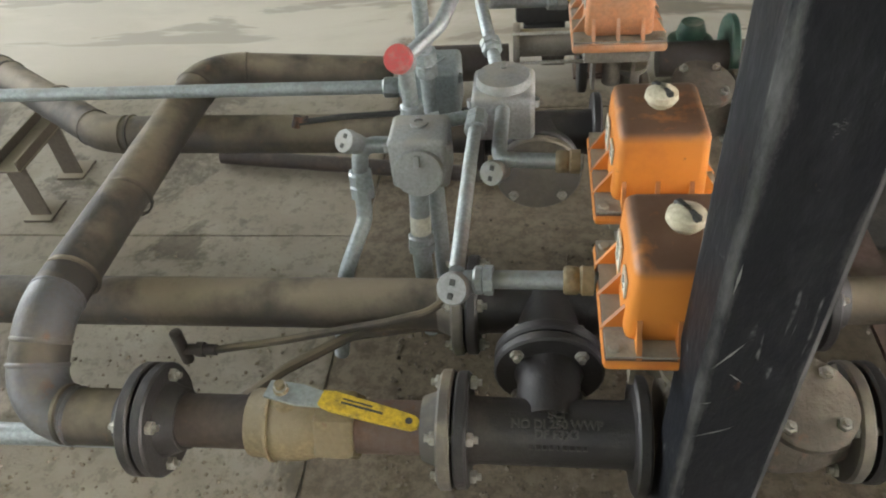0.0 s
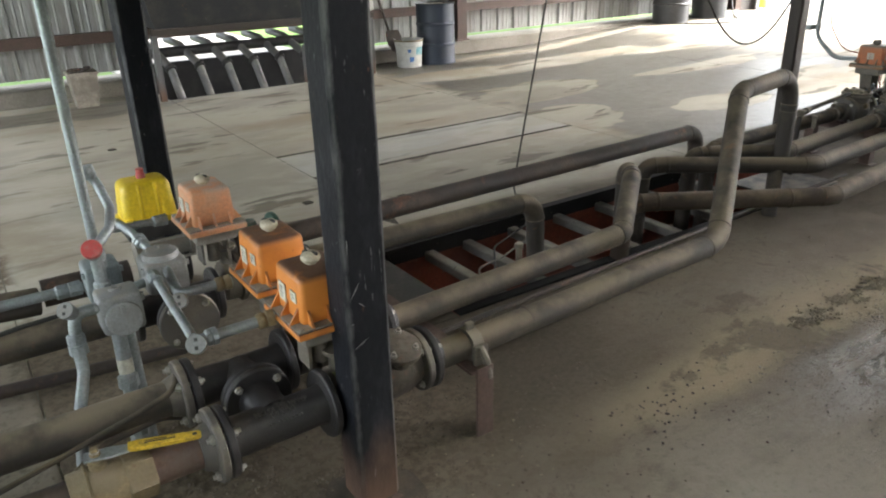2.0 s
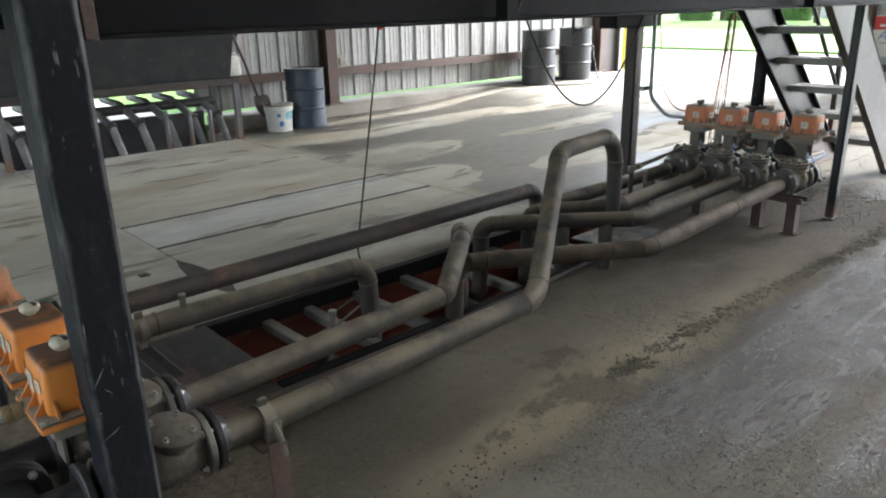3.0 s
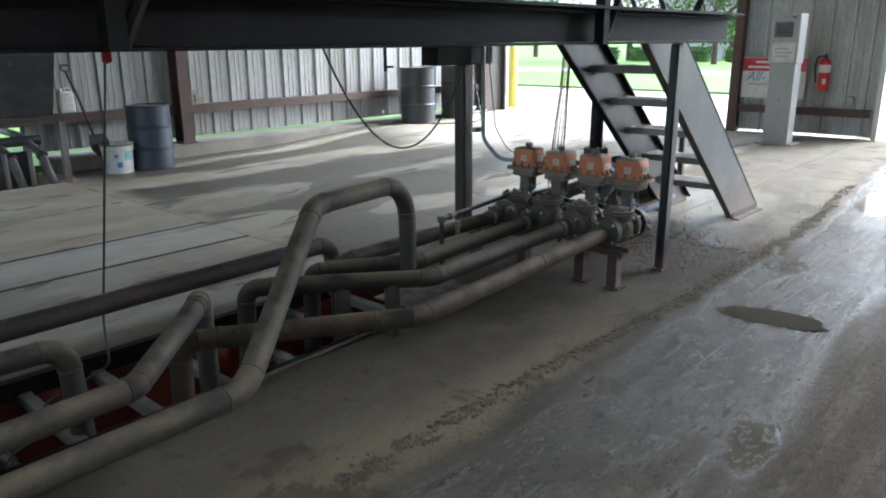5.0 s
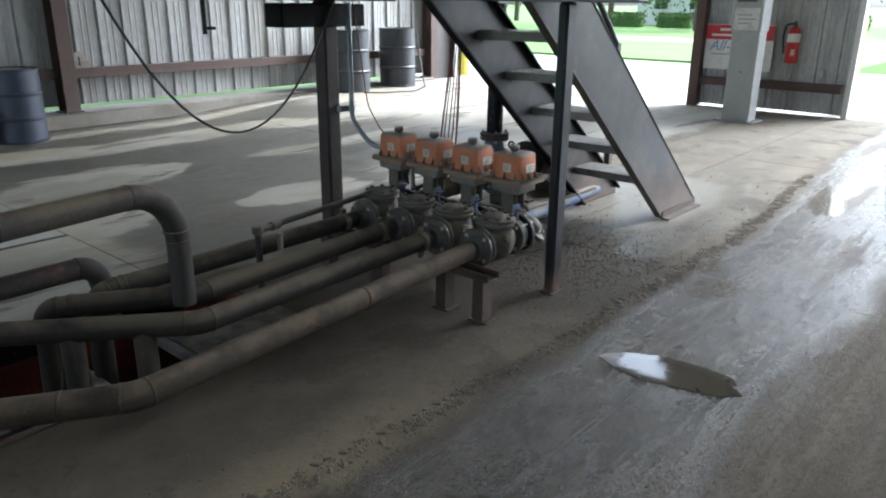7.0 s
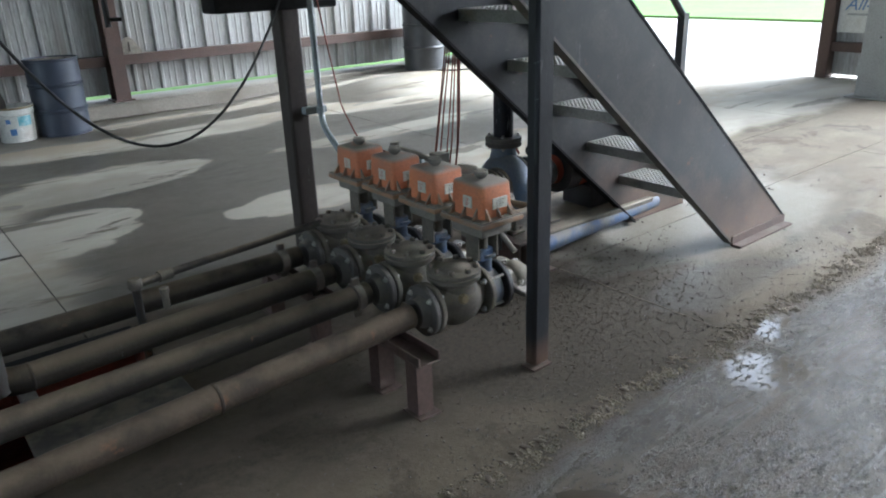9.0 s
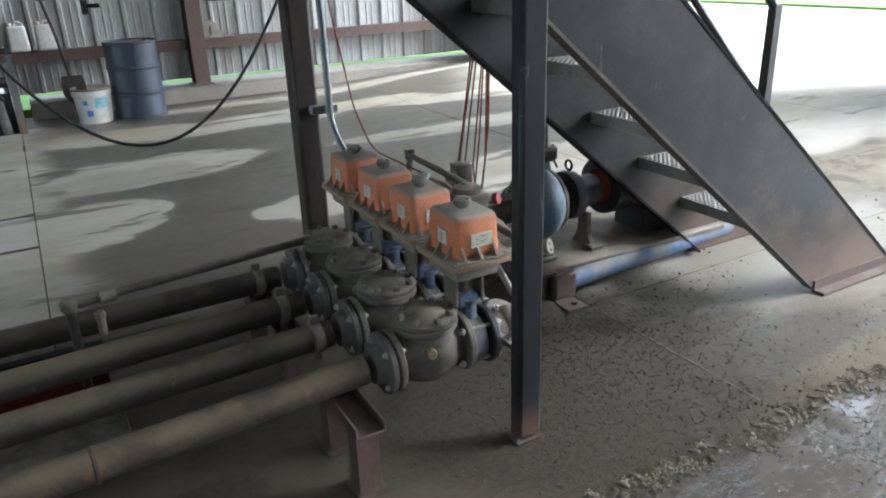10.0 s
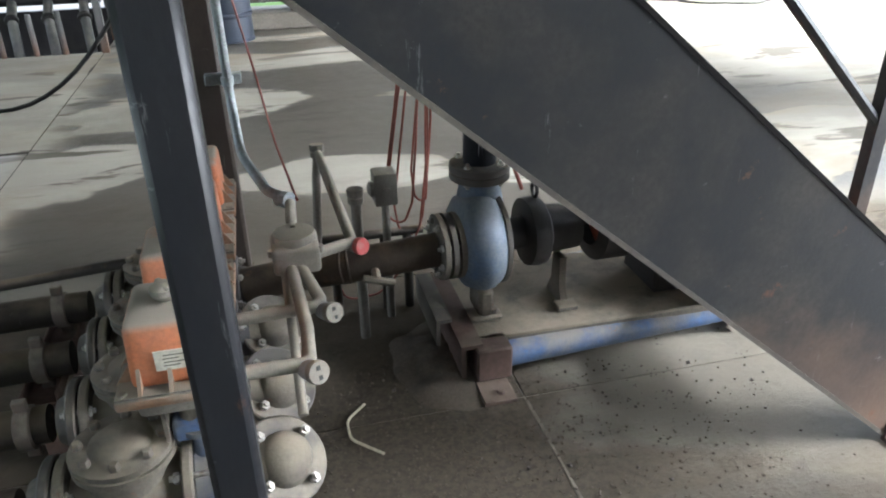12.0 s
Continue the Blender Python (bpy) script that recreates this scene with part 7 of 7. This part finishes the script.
jug(4.33, 0.655)
jug(4.58, 0.655)
bn = thing("waste_bin", (1.06, 7.30, 0.0), "dirty square waste bin full to the rim", "bin")
part("body", Geo().add([(-0.1, -0.1, 0), (0.1, -0.1, 0), (0.1, 0.1, 0), (-0.1, 0.1, 0), (-0.13, -0.13, 0.33), (0.13, -0.13, 0.33), (0.13, 0.13, 0.33), (-0.13, 0.13, 0.33)], [(3, 2, 1, 0), (0, 1, 5, 4), (1, 2, 6, 5), (2, 3, 7, 6), (3, 0, 4, 7), (4, 5, 6, 7)]), M_BIN, bn, world=False)
part("rim", Geo().box((0, -0.13, 0.33), (0.28, 0.014, 0.03)).box((0, 0.13, 0.33), (0.28, 0.014, 0.03)).box((-0.13, 0, 0.33), (0.014, 0.25, 0.03)).box((0.13, 0, 0.33), (0.014, 0.25, 0.03)), M_BIN, bn, world=False)
rub = Geo()
for i in range(16):
    rub.box((random.uniform(-0.09, 0.09), random.uniform(-0.09, 0.09), 0.33 + random.uniform(0, 0.03)), (0.06, 0.05, 0.03), pose(0, 0, 0, random.uniform(-8, 8), 0, 0), 0.006)
part("rubbish", rub, M_SHOVEL, bn, world=False)

# ---- hopper with chutes at the back wall ----
hp = thing("hopper", (2.9, 7.2, 0.0), "dark steel hopper on legs over a row of chutes", "hopper")
part("hopper_body", Geo().add([(1.75, 6.92, 0.72), (4.12, 6.92, 0.72), (4.12, 7.6, 0.72), (1.75, 7.6, 0.72), (1.6, 6.75, 1.32), (4.15, 6.75, 1.32), (4.15, 7.7, 1.32), (1.6, 7.7, 1.32), (1.6, 6.75, 2.3), (4.15, 6.75, 2.3), (4.15, 7.7, 2.3), (1.6, 7.7, 2.3)],
     [(3, 2, 1, 0), (0, 1, 5, 4), (1, 2, 6, 5), (2, 3, 7, 6), (3, 0, 4, 7), (4, 5, 9, 8), (5, 6, 10, 9), (6, 7, 11, 10), (7, 4, 8, 11), (8, 9, 10, 11)]), M_STRINGER, hp, smooth=0)
part("bottom_rail", Geo().box((2.95, 6.9, 0.69), (2.5, 0.06, 0.06)).box((2.95, 7.62, 0.69), (2.5, 0.06, 0.06)), M_POST_BROWN, hp)
for x in (1.74, 4.2):
    for y in (6.98, 7.6):
        part("leg", Geo().box((x, y, 0.33), (0.06, 0.06, 0.66)), M_POST, hp)
part("header", Geo().rod((1.75, 7.5, 0.42), (4.15, 7.5, 0.42), 0.055, 14), M_IRON, hp)
for i in range(8):
    x = 1.93 + 0.305 * i - 0.02
    if x > 4.05:
        break
    tube = part("chute", Geo().sweep([(x + 0.04, 6.98, -0.12), (x, 7.2, 0.295), (x - 0.06, 7.62, 0.47), (x - 0.1, 8.0, 0.5)], 0.042, 12, 0.12), M_CHUTE, hp)
    part("collar", Geo().lathe([(0.05, -0.02), (0.06, -0.012), (0.06, 0.02), (0.05, 0.028)], 14, along((x, 7.19, 0.285), (x - 0.02, 7.27, 0.35))), M_IRON, tube)
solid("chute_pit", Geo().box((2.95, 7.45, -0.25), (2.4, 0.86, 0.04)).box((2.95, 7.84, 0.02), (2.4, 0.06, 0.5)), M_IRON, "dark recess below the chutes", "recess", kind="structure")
for x, h in ((3.35, 0.42), (3.62, 0.36), (3.86, 0.38)):
    solid("short_post", Geo().rod((x, 7.0, 0.0), (x, 7.0, h), 0.024, 10), M_POST, "short dark steel stub post", "post", "short posts")
# timber block and bent pipe on the wall rails
solid("pipe_end", Geo().rod((-0.75, WALL_Y - 0.07, 0.712), (-0.4, WALL_Y - 0.07, 0.712), 0.055, 14), M_BROWN, "rusty short pipe resting on the wall rail", "pipe")

tw = thing("trowel", (6.2, 7.74, 0.655), "worn tan trowel blade standing on the wall rail", "trowel")
part("blade", Geo().extrude([(-0.13, 0.0), (0.13, 0.0), (0.125, 0.05), (0.06, 0.15), (0.02, 0.19), (-0.02, 0.185), (-0.09, 0.12), (-0.13, 0.06)], 0.006, pose(0, 0, 0, 80)), M_BIN, tw, world=False)
part("tang", Geo().rod((0.0, -0.01, 0.03), (0.0, 0.0, 0.13), 0.008, 8), M_SHOVEL, tw, world=False)
solid("red_tag", Geo().box((2.62, 2.12, 1.37), (0.03, 0.012, 0.05), pose(0, 0, 0), 0.004), M_RED_EXT, "small red tag at the top of a hanging cord", "tag")

# ---- kiosk, sign, extinguisher, bollards ----
ki = thing("card_kiosk", (12.05, 2.22, 0.0), "light grey steel kiosk with a screen and a taped notice", "kiosk")
part("base_plate", Geo().box((0, 0, 0.008), (0.36, 0.5, 0.016)), M_GREY, ki, world=False)
part("pedestal", Geo().box((0, 0, 0.56), (0.26, 0.34, 1.1), pose(0, 0, 0), 0.008), M_GREY, ki, world=False)
head = part("head", Geo().box((-0.01, 0, 1.43), (0.3, 0.37, 0.66), pose(0, 0, 0), 0.012), M_GREY, ki, world=False)
part("screen_bezel", Geo().box((-0.163, 0.02, 1.55), (0.012, 0.24, 0.2), pose(0, 0, 0), 0.003), M_FLANGE, ki, world=False)
part("screen", Geo().box((-0.171, 0.02, 1.56), (0.006, 0.16, 0.12)), M_GLASS_DARK, ki, world=False)
part("indicator", Geo().box((-0.163, -0.1, 1.71), (0.008, 0.06, 0.02)), M_GREEN, ki, world=False)
part("notice", Geo().box((-0.164, 0.0, 1.25), (0.004, 0.3, 0.26)), M_WHITE, ki, "crumpled white notice in a sleeve", world=False)
part("notice_print", Geo().box((-0.1665, 0.03, 1.3), (0.002, 0.18, 0.02)).box((-0.1665, 0.0, 1.25), (0.002, 0.22, 0.02)).box((-0.1665, 0.02, 1.2), (0.002, 0.16, 0.02)), M_GREY, ki, world=False)
part("keyhole", Geo().lathe([(0.01, 0), (0.01, 0.004)], 8, pose(-0.132, 0.0, 0.62, 0, -90)), M_INK, ki, world=False)
sg = thing("sign", (13.15, 2.82, 0.85), "white and red sign board leaning on the wall rail", "sign")
part("board", Geo().box((0.03, -0.08, 0), (0.01, 0.95, 0.62)), M_WHITE, sg, world=False)
part("red_band", Geo().box((0.023, -0.08, 0.2), (0.004, 0.95, 0.2)), M_RED_EXT, sg, world=False)
part("band_print", Geo().box((0.02, 0.05, 0.235), (0.003, 0.3, 0.03)).box((0.02, 0.1, 0.16), (0.003, 0.42, 0.03)), M_WHITE, sg, world=False)
cu = bpy.data.curves.new("letters", "FONT")
cu.body, cu.size, cu.extrude, cu.shear, cu.align_x = "All-", 0.2, 0.002, 0.3, "LEFT"
tmp = bpy.data.objects.new("letters", cu)
me = bpy.data.meshes.new_from_object(tmp)
bpy.data.objects.remove(tmp)
me.transform(pose(0.022, 0.33, -0.05, 90, 0, -90))
me.materials.clear()
me.materials.append(LABEL_BLUE)
part("lettering", me, LABEL_BLUE, sg, "dark blue slanted letters")
part("small_print", Geo().box((0.023, 0.12, -0.1), (0.003, 0.34, 0.025)), M_GREY, sg, world=False)
ex = thing("fire_extinguisher", (13.12, 2.0, 0.68), "red fire extinguisher with a black hose on the wall", "extinguisher")
part("cylinder", Geo().lathe([(0.07, 0.0), (0.08, 0.01), (0.08, 0.4), (0.06, 0.45), (0.025, 0.47)], 24), M_RED_EXT, ex, world=False)
part("valve_head", Geo().lathe([(0.022, 0.47), (0.022, 0.52)], 12), M_BLACK, ex, world=False)
part("handle", Geo().box((-0.03, 0, 0.53), (0.11, 0.02, 0.015), pose(0, 0, 0), 0.004), M_GREEN, ex, world=False)
part("hose", Geo().sweep([(0, 0.02, 0.5), (-0.02, 0.11, 0.5), (-0.03, 0.13, 0.35), (-0.03, 0.1, 0.12)], 0.012, 8, 0.05), M_BLACK, ex, world=False)
part("label", Geo().lathe([(0.081, 0.27), (0.081, 0.38)], 24, ends=False), M_WHITE, ex, world=False)
part("tag", Geo().box((-0.083, -0.03, 0.14), (0.003, 0.05, 0.08)), M_PAPER, ex, world=False)
solid("outlet_box", Geo().box((13.21, 1.62, 0.55), (0.06, 0.08, 0.12), pose(0, 0, 0), 0.006), M_GREY, "small grey wall outlet box", "outlet")
for x, y in ((13.42, 7.95), (13.6, 1.36)):
    solid("bollard", Geo().lathe([(0.11, ground_z(x, y) - 0.02), (0.11, 1.25), (0.09, 1.32), (0.04, 1.36), (0.0, 1.37)], 24, pose(x, y, 0), ends=False), M_BOLLARD, "yellow painted steel bollard by the door", "bollard", "bollards")

# ---- dirt on the floor ----
rng_d = random.Random(5)


def crumbs(name, count, place, size, label, mat=None):
    g = Geo()
    for _ in range(count):
        x, y = place()
        s = rng_d.uniform(*size)
        z = ground_z(x, y)
        m = pose(x, y, z + s * 0.15, rng_d.uniform(-30, 30), rng_d.uniform(-30, 30), rng_d.uniform(0, 360))
        vs = [(s * q[0] * rng_d.uniform(0.6, 1.1), s * q[1] * rng_d.uniform(0.6, 1.1), s * 0.6 * q[2]) for q in ((1, 0, 0), (-1, 0, 0), (0, 1, 0), (0, -1, 0), (0, 0, 1), (0, 0, -1))]
        g.add(vs, [(0, 2, 4), (2, 1, 4), (1, 3, 4), (3, 0, 4), (2, 0, 5), (1, 2, 5), (3, 1, 5), (0, 3, 5)], m)
    solid(name, g, mat or M_DIRT, label, "dirt", kind="stuff")




def ridge_y(x):
    return 0.41 + 0.05 * ease(x, 4.8, 3.2) - 0.03 * ease(x, 4.5, 5.5) + 0.2 * ease(x, 6.6, 9.6) + 0.025 * noise.noise(Vector((x * 2.0, 0.5, 0.0)))


CLUMPS = [(x, ridge_y(x) + rng_d.gauss(0, 0.025), rng_d.uniform(0.006, 0.018)) for x in (rng_d.uniform(2.45, 9.3) for _ in range(420))]


def tyre_ridge():
    """Mud pushed up in loose lumps beside the wheel track."""
    x, y, s = rng_d.choice(CLUMPS)
    return x + rng_d.gauss(0, s), y + rng_d.gauss(0, s * 0.8)


def tyre_lugs():
    """The wheel's tread pressed up as a row of slanting mud lugs."""
    g = Geo()
    x = 2.9
    while x < 6.6:
        x += rng_d.uniform(0.045, 0.062)
        if rng_d.random() < 0.2:
            continue
        for side in (-1, 1):
            if side < 0 and rng_d.random() < 0.45:
                continue
            w, d, h = rng_d.uniform(0.012, 0.022), rng_d.uniform(0.007, 0.012), rng_d.uniform(0.003, 0.008)
            m = pose(x + 0.02 * side, ridge_y(x) + 0.012 + 0.022 * side + rng_d.gauss(0, 0.005), -0.001, rng_d.uniform(-6, 6), rng_d.uniform(-6, 6), 40 * side + rng_d.uniform(-16, 16) + 90)
            vs = [(w * a * k * rng_d.uniform(0.75, 1.15), d * b * k * rng_d.uniform(0.75, 1.15), z * rng_d.uniform(0.75, 1.2)) for k, z in ((1.0, 0.0), (0.86, h * 0.7), (0.5, h)) for a, b in ((-1, -0.7), (-0.35, -1), (0.4, -1), (1, -0.6), (1, 0.7), (0.3, 1), (-0.4, 1), (-1, 0.6))]
            g.add(vs, [(8 * r + i, 8 * r + (i + 1) % 8, 8 * r + 8 + (i + 1) % 8, 8 * r + 8 + i) for r in (0, 1) for i in range(8)] + [tuple(range(16, 24))], m)
    solid("tyre_lugs", g, M_CRUMB, "row of dry mud lugs left by a tyre", "dirt", kind="stuff", smooth=60)


tyre_lugs()


def puddle(cx, cy, rx, ry, turn, seed, label):
    """Still muddy water with a ragged outline and a rounded rim."""
    r = random.Random(seed)
    waves = [(k, r.uniform(0, 6.3), 0.13 / k ** 0.7 * r.uniform(0.4, 1.0)) for k in (2, 3, 4, 5, 7, 9, 12, 17)]
    n, vs = 96, [(0.0, 0.0, 0.0036)]
    for scale, z in ((0.5, 0.0036), (0.97, 0.0036), (1.0, 0.0034), (1.003, -0.003)):
        for i in range(n):
            a = math.tau * i / n
            q = scale * (1 + sum(h * math.sin(k * a + p) for k, p, h in waves))
            vs.append((rx * q * math.cos(a), ry * q * math.sin(a), z))
    fs = [(0, 1 + i, 1 + (i + 1) % n) for i in range(n)]
    fs += [(1 + k * n + i, 1 + (k + 1) * n + i, 1 + (k + 1) * n + (i + 1) % n, 1 + k * n + (i + 1) % n) for k in range(3) for i in range(n)]
    solid("puddle", Geo().add(vs, fs, pose(cx, cy, 0, 0, 0, turn)), M_WATER, label, "puddle", "puddles on the lane", smooth=60)


WET = "shallow muddy puddle on the wet lane"
puddle(5.0, -0.08, 0.115, 0.29, 10, 3, WET)


def soil_heap(cx, cy, rx, ry, h, seed, label):
    g, n, m = Geo(), 44, 20
    vs = [(cx, cy, h)]
    for j in range(1, m + 1):
        for i in range(n):
            a, q = math.tau * i / n, j / m
            rough = 1 + 0.22 * noise.noise(Vector((math.cos(a) * 1.6, math.sin(a) * 1.6, seed)))
            x, y = cx + rx * q * rough * math.cos(a), cy + ry * q * rough * math.sin(a)
            lump = 0.35 * noise.noise(Vector((x * 9, y * 9, seed))) + 0.3 * noise.noise(Vector((x * 28, y * 28, seed)))
            vs.append((x, y, max(-0.004, h * (1 - q * q) * (1 + lump) - 0.004 * q)))
    fs = [(0, 1 + i, 1 + (i + 1) % n) for i in range(n)]
    fs += [(1 + k * n + i, 1 + (k + 1) * n + i, 1 + (k + 1) * n + (i + 1) % n, 1 + k * n + (i + 1) % n) for k in range(m - 1) for i in range(n)]
    solid("soil_heap", g.add(vs, fs), M_SOIL, label, "soil", kind="stuff", smooth=70)


soil_heap(5.99, 1.6, 0.17, 0.24, 0.035, 3.1, "dark soil heaped against the pump skid")
soil_heap(-0.42, 0.42, 0.22, 0.07, 0.016, 2.7, "tan soil swept together on the slab")
soil_heap(0.62, 0.62, 0.16, 0.16, 0.016, 9.7, "loose soil round the foot of the post")
crumbs("mud_clods", 6000, tyre_ridge, (0.003, 0.011), "ridge of dry mud clods along the wet lane")
crumbs("lane_grit", 9000, lambda: (rng_d.uniform(2.0, 7.5), rng_d.gauss(0.1, 0.3)), (0.002, 0.006), "wet grit on the driving lane", M_WET_GRIT)
crumbs("soil_crumbs", 2600, lambda: (rng_d.gauss(5.9, 0.42), rng_d.gauss(1.05, 0.32)), (0.002, 0.007), "loose dark soil on the floor by the pump", M_SOIL)
crumbs("grit", 400, lambda: (rng_d.gauss(-0.45, 0.3) if rng_d.random() < 0.5 else rng_d.uniform(-1.2, 1.2), rng_d.gauss(0.5, 0.12) if rng_d.random() < 0.6 else rng_d.uniform(0.3, 1.4)), (0.002, 0.007), "tan crumbs of soil on the pale slab")
crumbs("grit", 1150, lambda: (rng_d.uniform(1.2, 7.0), rng_d.uniform(0.3, 2.1) if rng_d.random() < 0.8 else rng_d.uniform(-0.6, 0.5)), (0.002, 0.006), "scattered grit and crumbs of soil", M_SOIL)
crumbs("grit", 1950, lambda: (0.05 + abs(rng_d.gauss(0.0, 0.6)), rng_d.gauss(0.9, 0.35)), (0.003, 0.009), "loose soil under the valves", M_CRUMB)
crumbs("grit", 650, lambda: (-0.12 - abs(rng_d.gauss(0.0, 0.45)), rng_d.gauss(0.8, 0.3)), (0.003, 0.008), "tan clods on the pale slab")
crumbs("dark_crumbs", 70, lambda: (rng_d.gauss(1.7, 0.16), rng_d.gauss(0.4, 0.1)), (0.003, 0.009), "dark crumbs of soil on the concrete", M_SHOVEL)
crumbs("dark_crumbs", 110, lambda: (rng_d.uniform(5.5, 8.6), rng_d.uniform(0.35, 1.6) if rng_d.random() < 0.7 else rng_d.gauss(1.1, 0.25)), (0.003, 0.011), "dark crumbs of soil on the concrete", M_SHOVEL)

# ---- outdoors ----
solid("ground", Geo().box((0, 0, -0.78), (6000, 6000, 0.1)), M_GRASS, "wide green lawn round the building", "lawn", kind="structure")
solid("apron", Geo().box((17.2, 3.0, -0.365), (7.9, 60, 0.72)), M_APRON, "pale concrete apron outside the doors", "pavement", kind="structure")
solid("lawn_bank", Geo().box((26.2, 11.5, -0.33), (10.0, 17.0, 0.76)).box((75, 0, -0.42), (80.0, 400, 0.74)), M_GRASS, "bright green lawn beyond the apron", "lawn", kind="structure")
solid("lawn_north", Geo().box((2.0, 20, -0.3), (22.0, 24.0, 0.72)), M_GRASS, "green grass behind the back wall", "lawn", kind="structure")
solid("rear_pad", Geo().box((2.9, 11.0, -0.28), (2.5, 5.4, 0.74)), M_APRON, "pale concrete pad behind the back wall", "pavement", kind="structure")
solid("road", Geo().box((33.0, 0, -0.36), (4.0, 300, 0.76)), M_APRON, "pale road across the lawn", "road", kind="structure")


def tree(x, y, h, spread, seed):
    r = random.Random(seed)
    ob = thing("tree", (x, y, -0.05), "leafy green broadleaf tree on the lawn", "tree", "lawn trees")
    trunk = Geo().sweep([(0, 0, 0), (0.1, 0.05, h * 0.2), (0.0, 0.1, h * 0.4)], 0.16 * h / 6, 10)
    for i in range(7):
        a = math.tau * i / 7 + r.uniform(-0.3, 0.3)
        trunk.rod((0, 0.05, h * r.uniform(0.18, 0.38)), (math.cos(a) * spread * 0.6, math.sin(a) * spread * 0.6, h * r.uniform(0.5, 0.8)), 0.07 * h / 6, 6, 0.02)
    part("trunk", trunk, M_BARK, ob, world=False)
    leaves = Geo()
    clumps = [(r.gauss(0, spread * 0.42), r.gauss(0, spread * 0.42), h * r.uniform(0.22, 0.95)) for _ in range(34)]
    for c in clumps:
        for _ in range(70):
            p = Vector(c) + Vector((r.gauss(0, 0.5), r.gauss(0, 0.5), r.gauss(0, 0.35))) * (spread / 3.2)
            s = r.uniform(0.10, 0.2)
            m = Matrix.Translation(p) @ Euler((r.uniform(0, 6), r.uniform(0, 6), r.uniform(0, 6))).to_matrix().to_4x4()
            leaves.add([(-s, 0, 0), (0, -s * 0.5, 0.02), (s, 0, 0), (0, s * 0.5, 0.02)], [(0, 1, 2, 3)], m)
    part("crown", leaves, M_LEAF, ob, world=False, smooth=0)


for i, (x, y, h, sp_) in enumerate(((47, 17.5, 7.0, 3.4), (52, 26, 8.5, 4.2), (60, 40, 9, 4.5), (58, 4.0, 6.5, 3.2), (64, 1.0, 7.5, 3.8), (70, 8.5, 9.0, 4.5), (56, 55, 9, 4.5))):
    tree(x, y, h, sp_, 40 + i)


def hedge(x, y, w, seed):
    r = random.Random(seed)
    g = Geo()
    for _ in range(900):
        p = (r.uniform(-0.5, 0.5), r.uniform(-w / 2, w / 2), 0.1 + 0.85 * r.random() ** 0.7)
        s = r.uniform(0.06, 0.12)
        g.add([(-s, 0, 0), (0, -s * 0.6, 0), (s, 0, 0), (0, s * 0.6, 0)], [(0, 1, 2, 3)], Matrix.Translation(p) @ Euler((r.uniform(0, 6), r.uniform(0, 6), r.uniform(0, 6))).to_matrix().to_4x4())
    g.box((0, 0, 0.4), (0.7, w * 0.92, 0.8), None, 0.1)
    ob = solid("hedge", g, M_LEAF, "trimmed green hedge in front of a house", "hedge", "hedges", smooth=0)
    ob.location = (x, y, 0.0)


for i in range(6):
    hedge(50.0, 10.0 + 3.4 * i, 2.4, 80 + i)


def house(x, y):
    ob = thing("house", (x, y, -0.1), "white sided house with a grey roof across the road", "house")
    part("wall", Geo().box((0, 0, 1.6), (8, 14, 3.2)), M_HOUSE, ob, world=False)
    part("roof", Geo().add([(-4.6, -7.5, 3.1), (4.6, -7.5, 3.1), (4.6, 7.5, 3.1), (-4.6, 7.5, 3.1), (0, -7.5, 5.6), (0, 7.5, 5.6)], [(3, 2, 1, 0), (0, 4, 5, 3), (1, 2, 5, 4), (0, 1, 4), (2, 3, 5)]), M_ROOFING, ob, world=False, smooth=0)
    for k in (-4.5, -1.5, 2.2, 5.0):
        w = part("window", Geo().box((-4.02, k, 1.8), (0.08, 1.2, 1.3)), M_TRIM, ob, world=False)
        part("pane", Geo().box((-4.07, k, 1.8), (0.02, 1.0, 1.1)), M_GLASS_DARK, w, world=False)
    part("door", Geo().box((-4.03, 0.4, 1.15), (0.08, 0.95, 2.1)), M_BROWN, ob, world=False)


house(62, 20)
solid("mailbox_post", Geo().box((38, 11.5, 0.5), (0.1, 0.1, 1.0)).box((38, 11.5, 1.05), (0.45, 0.2, 0.24), pose(0, 0, 0), 0.03), M_WHITE, "white mailbox on a post by the road", "mailbox")
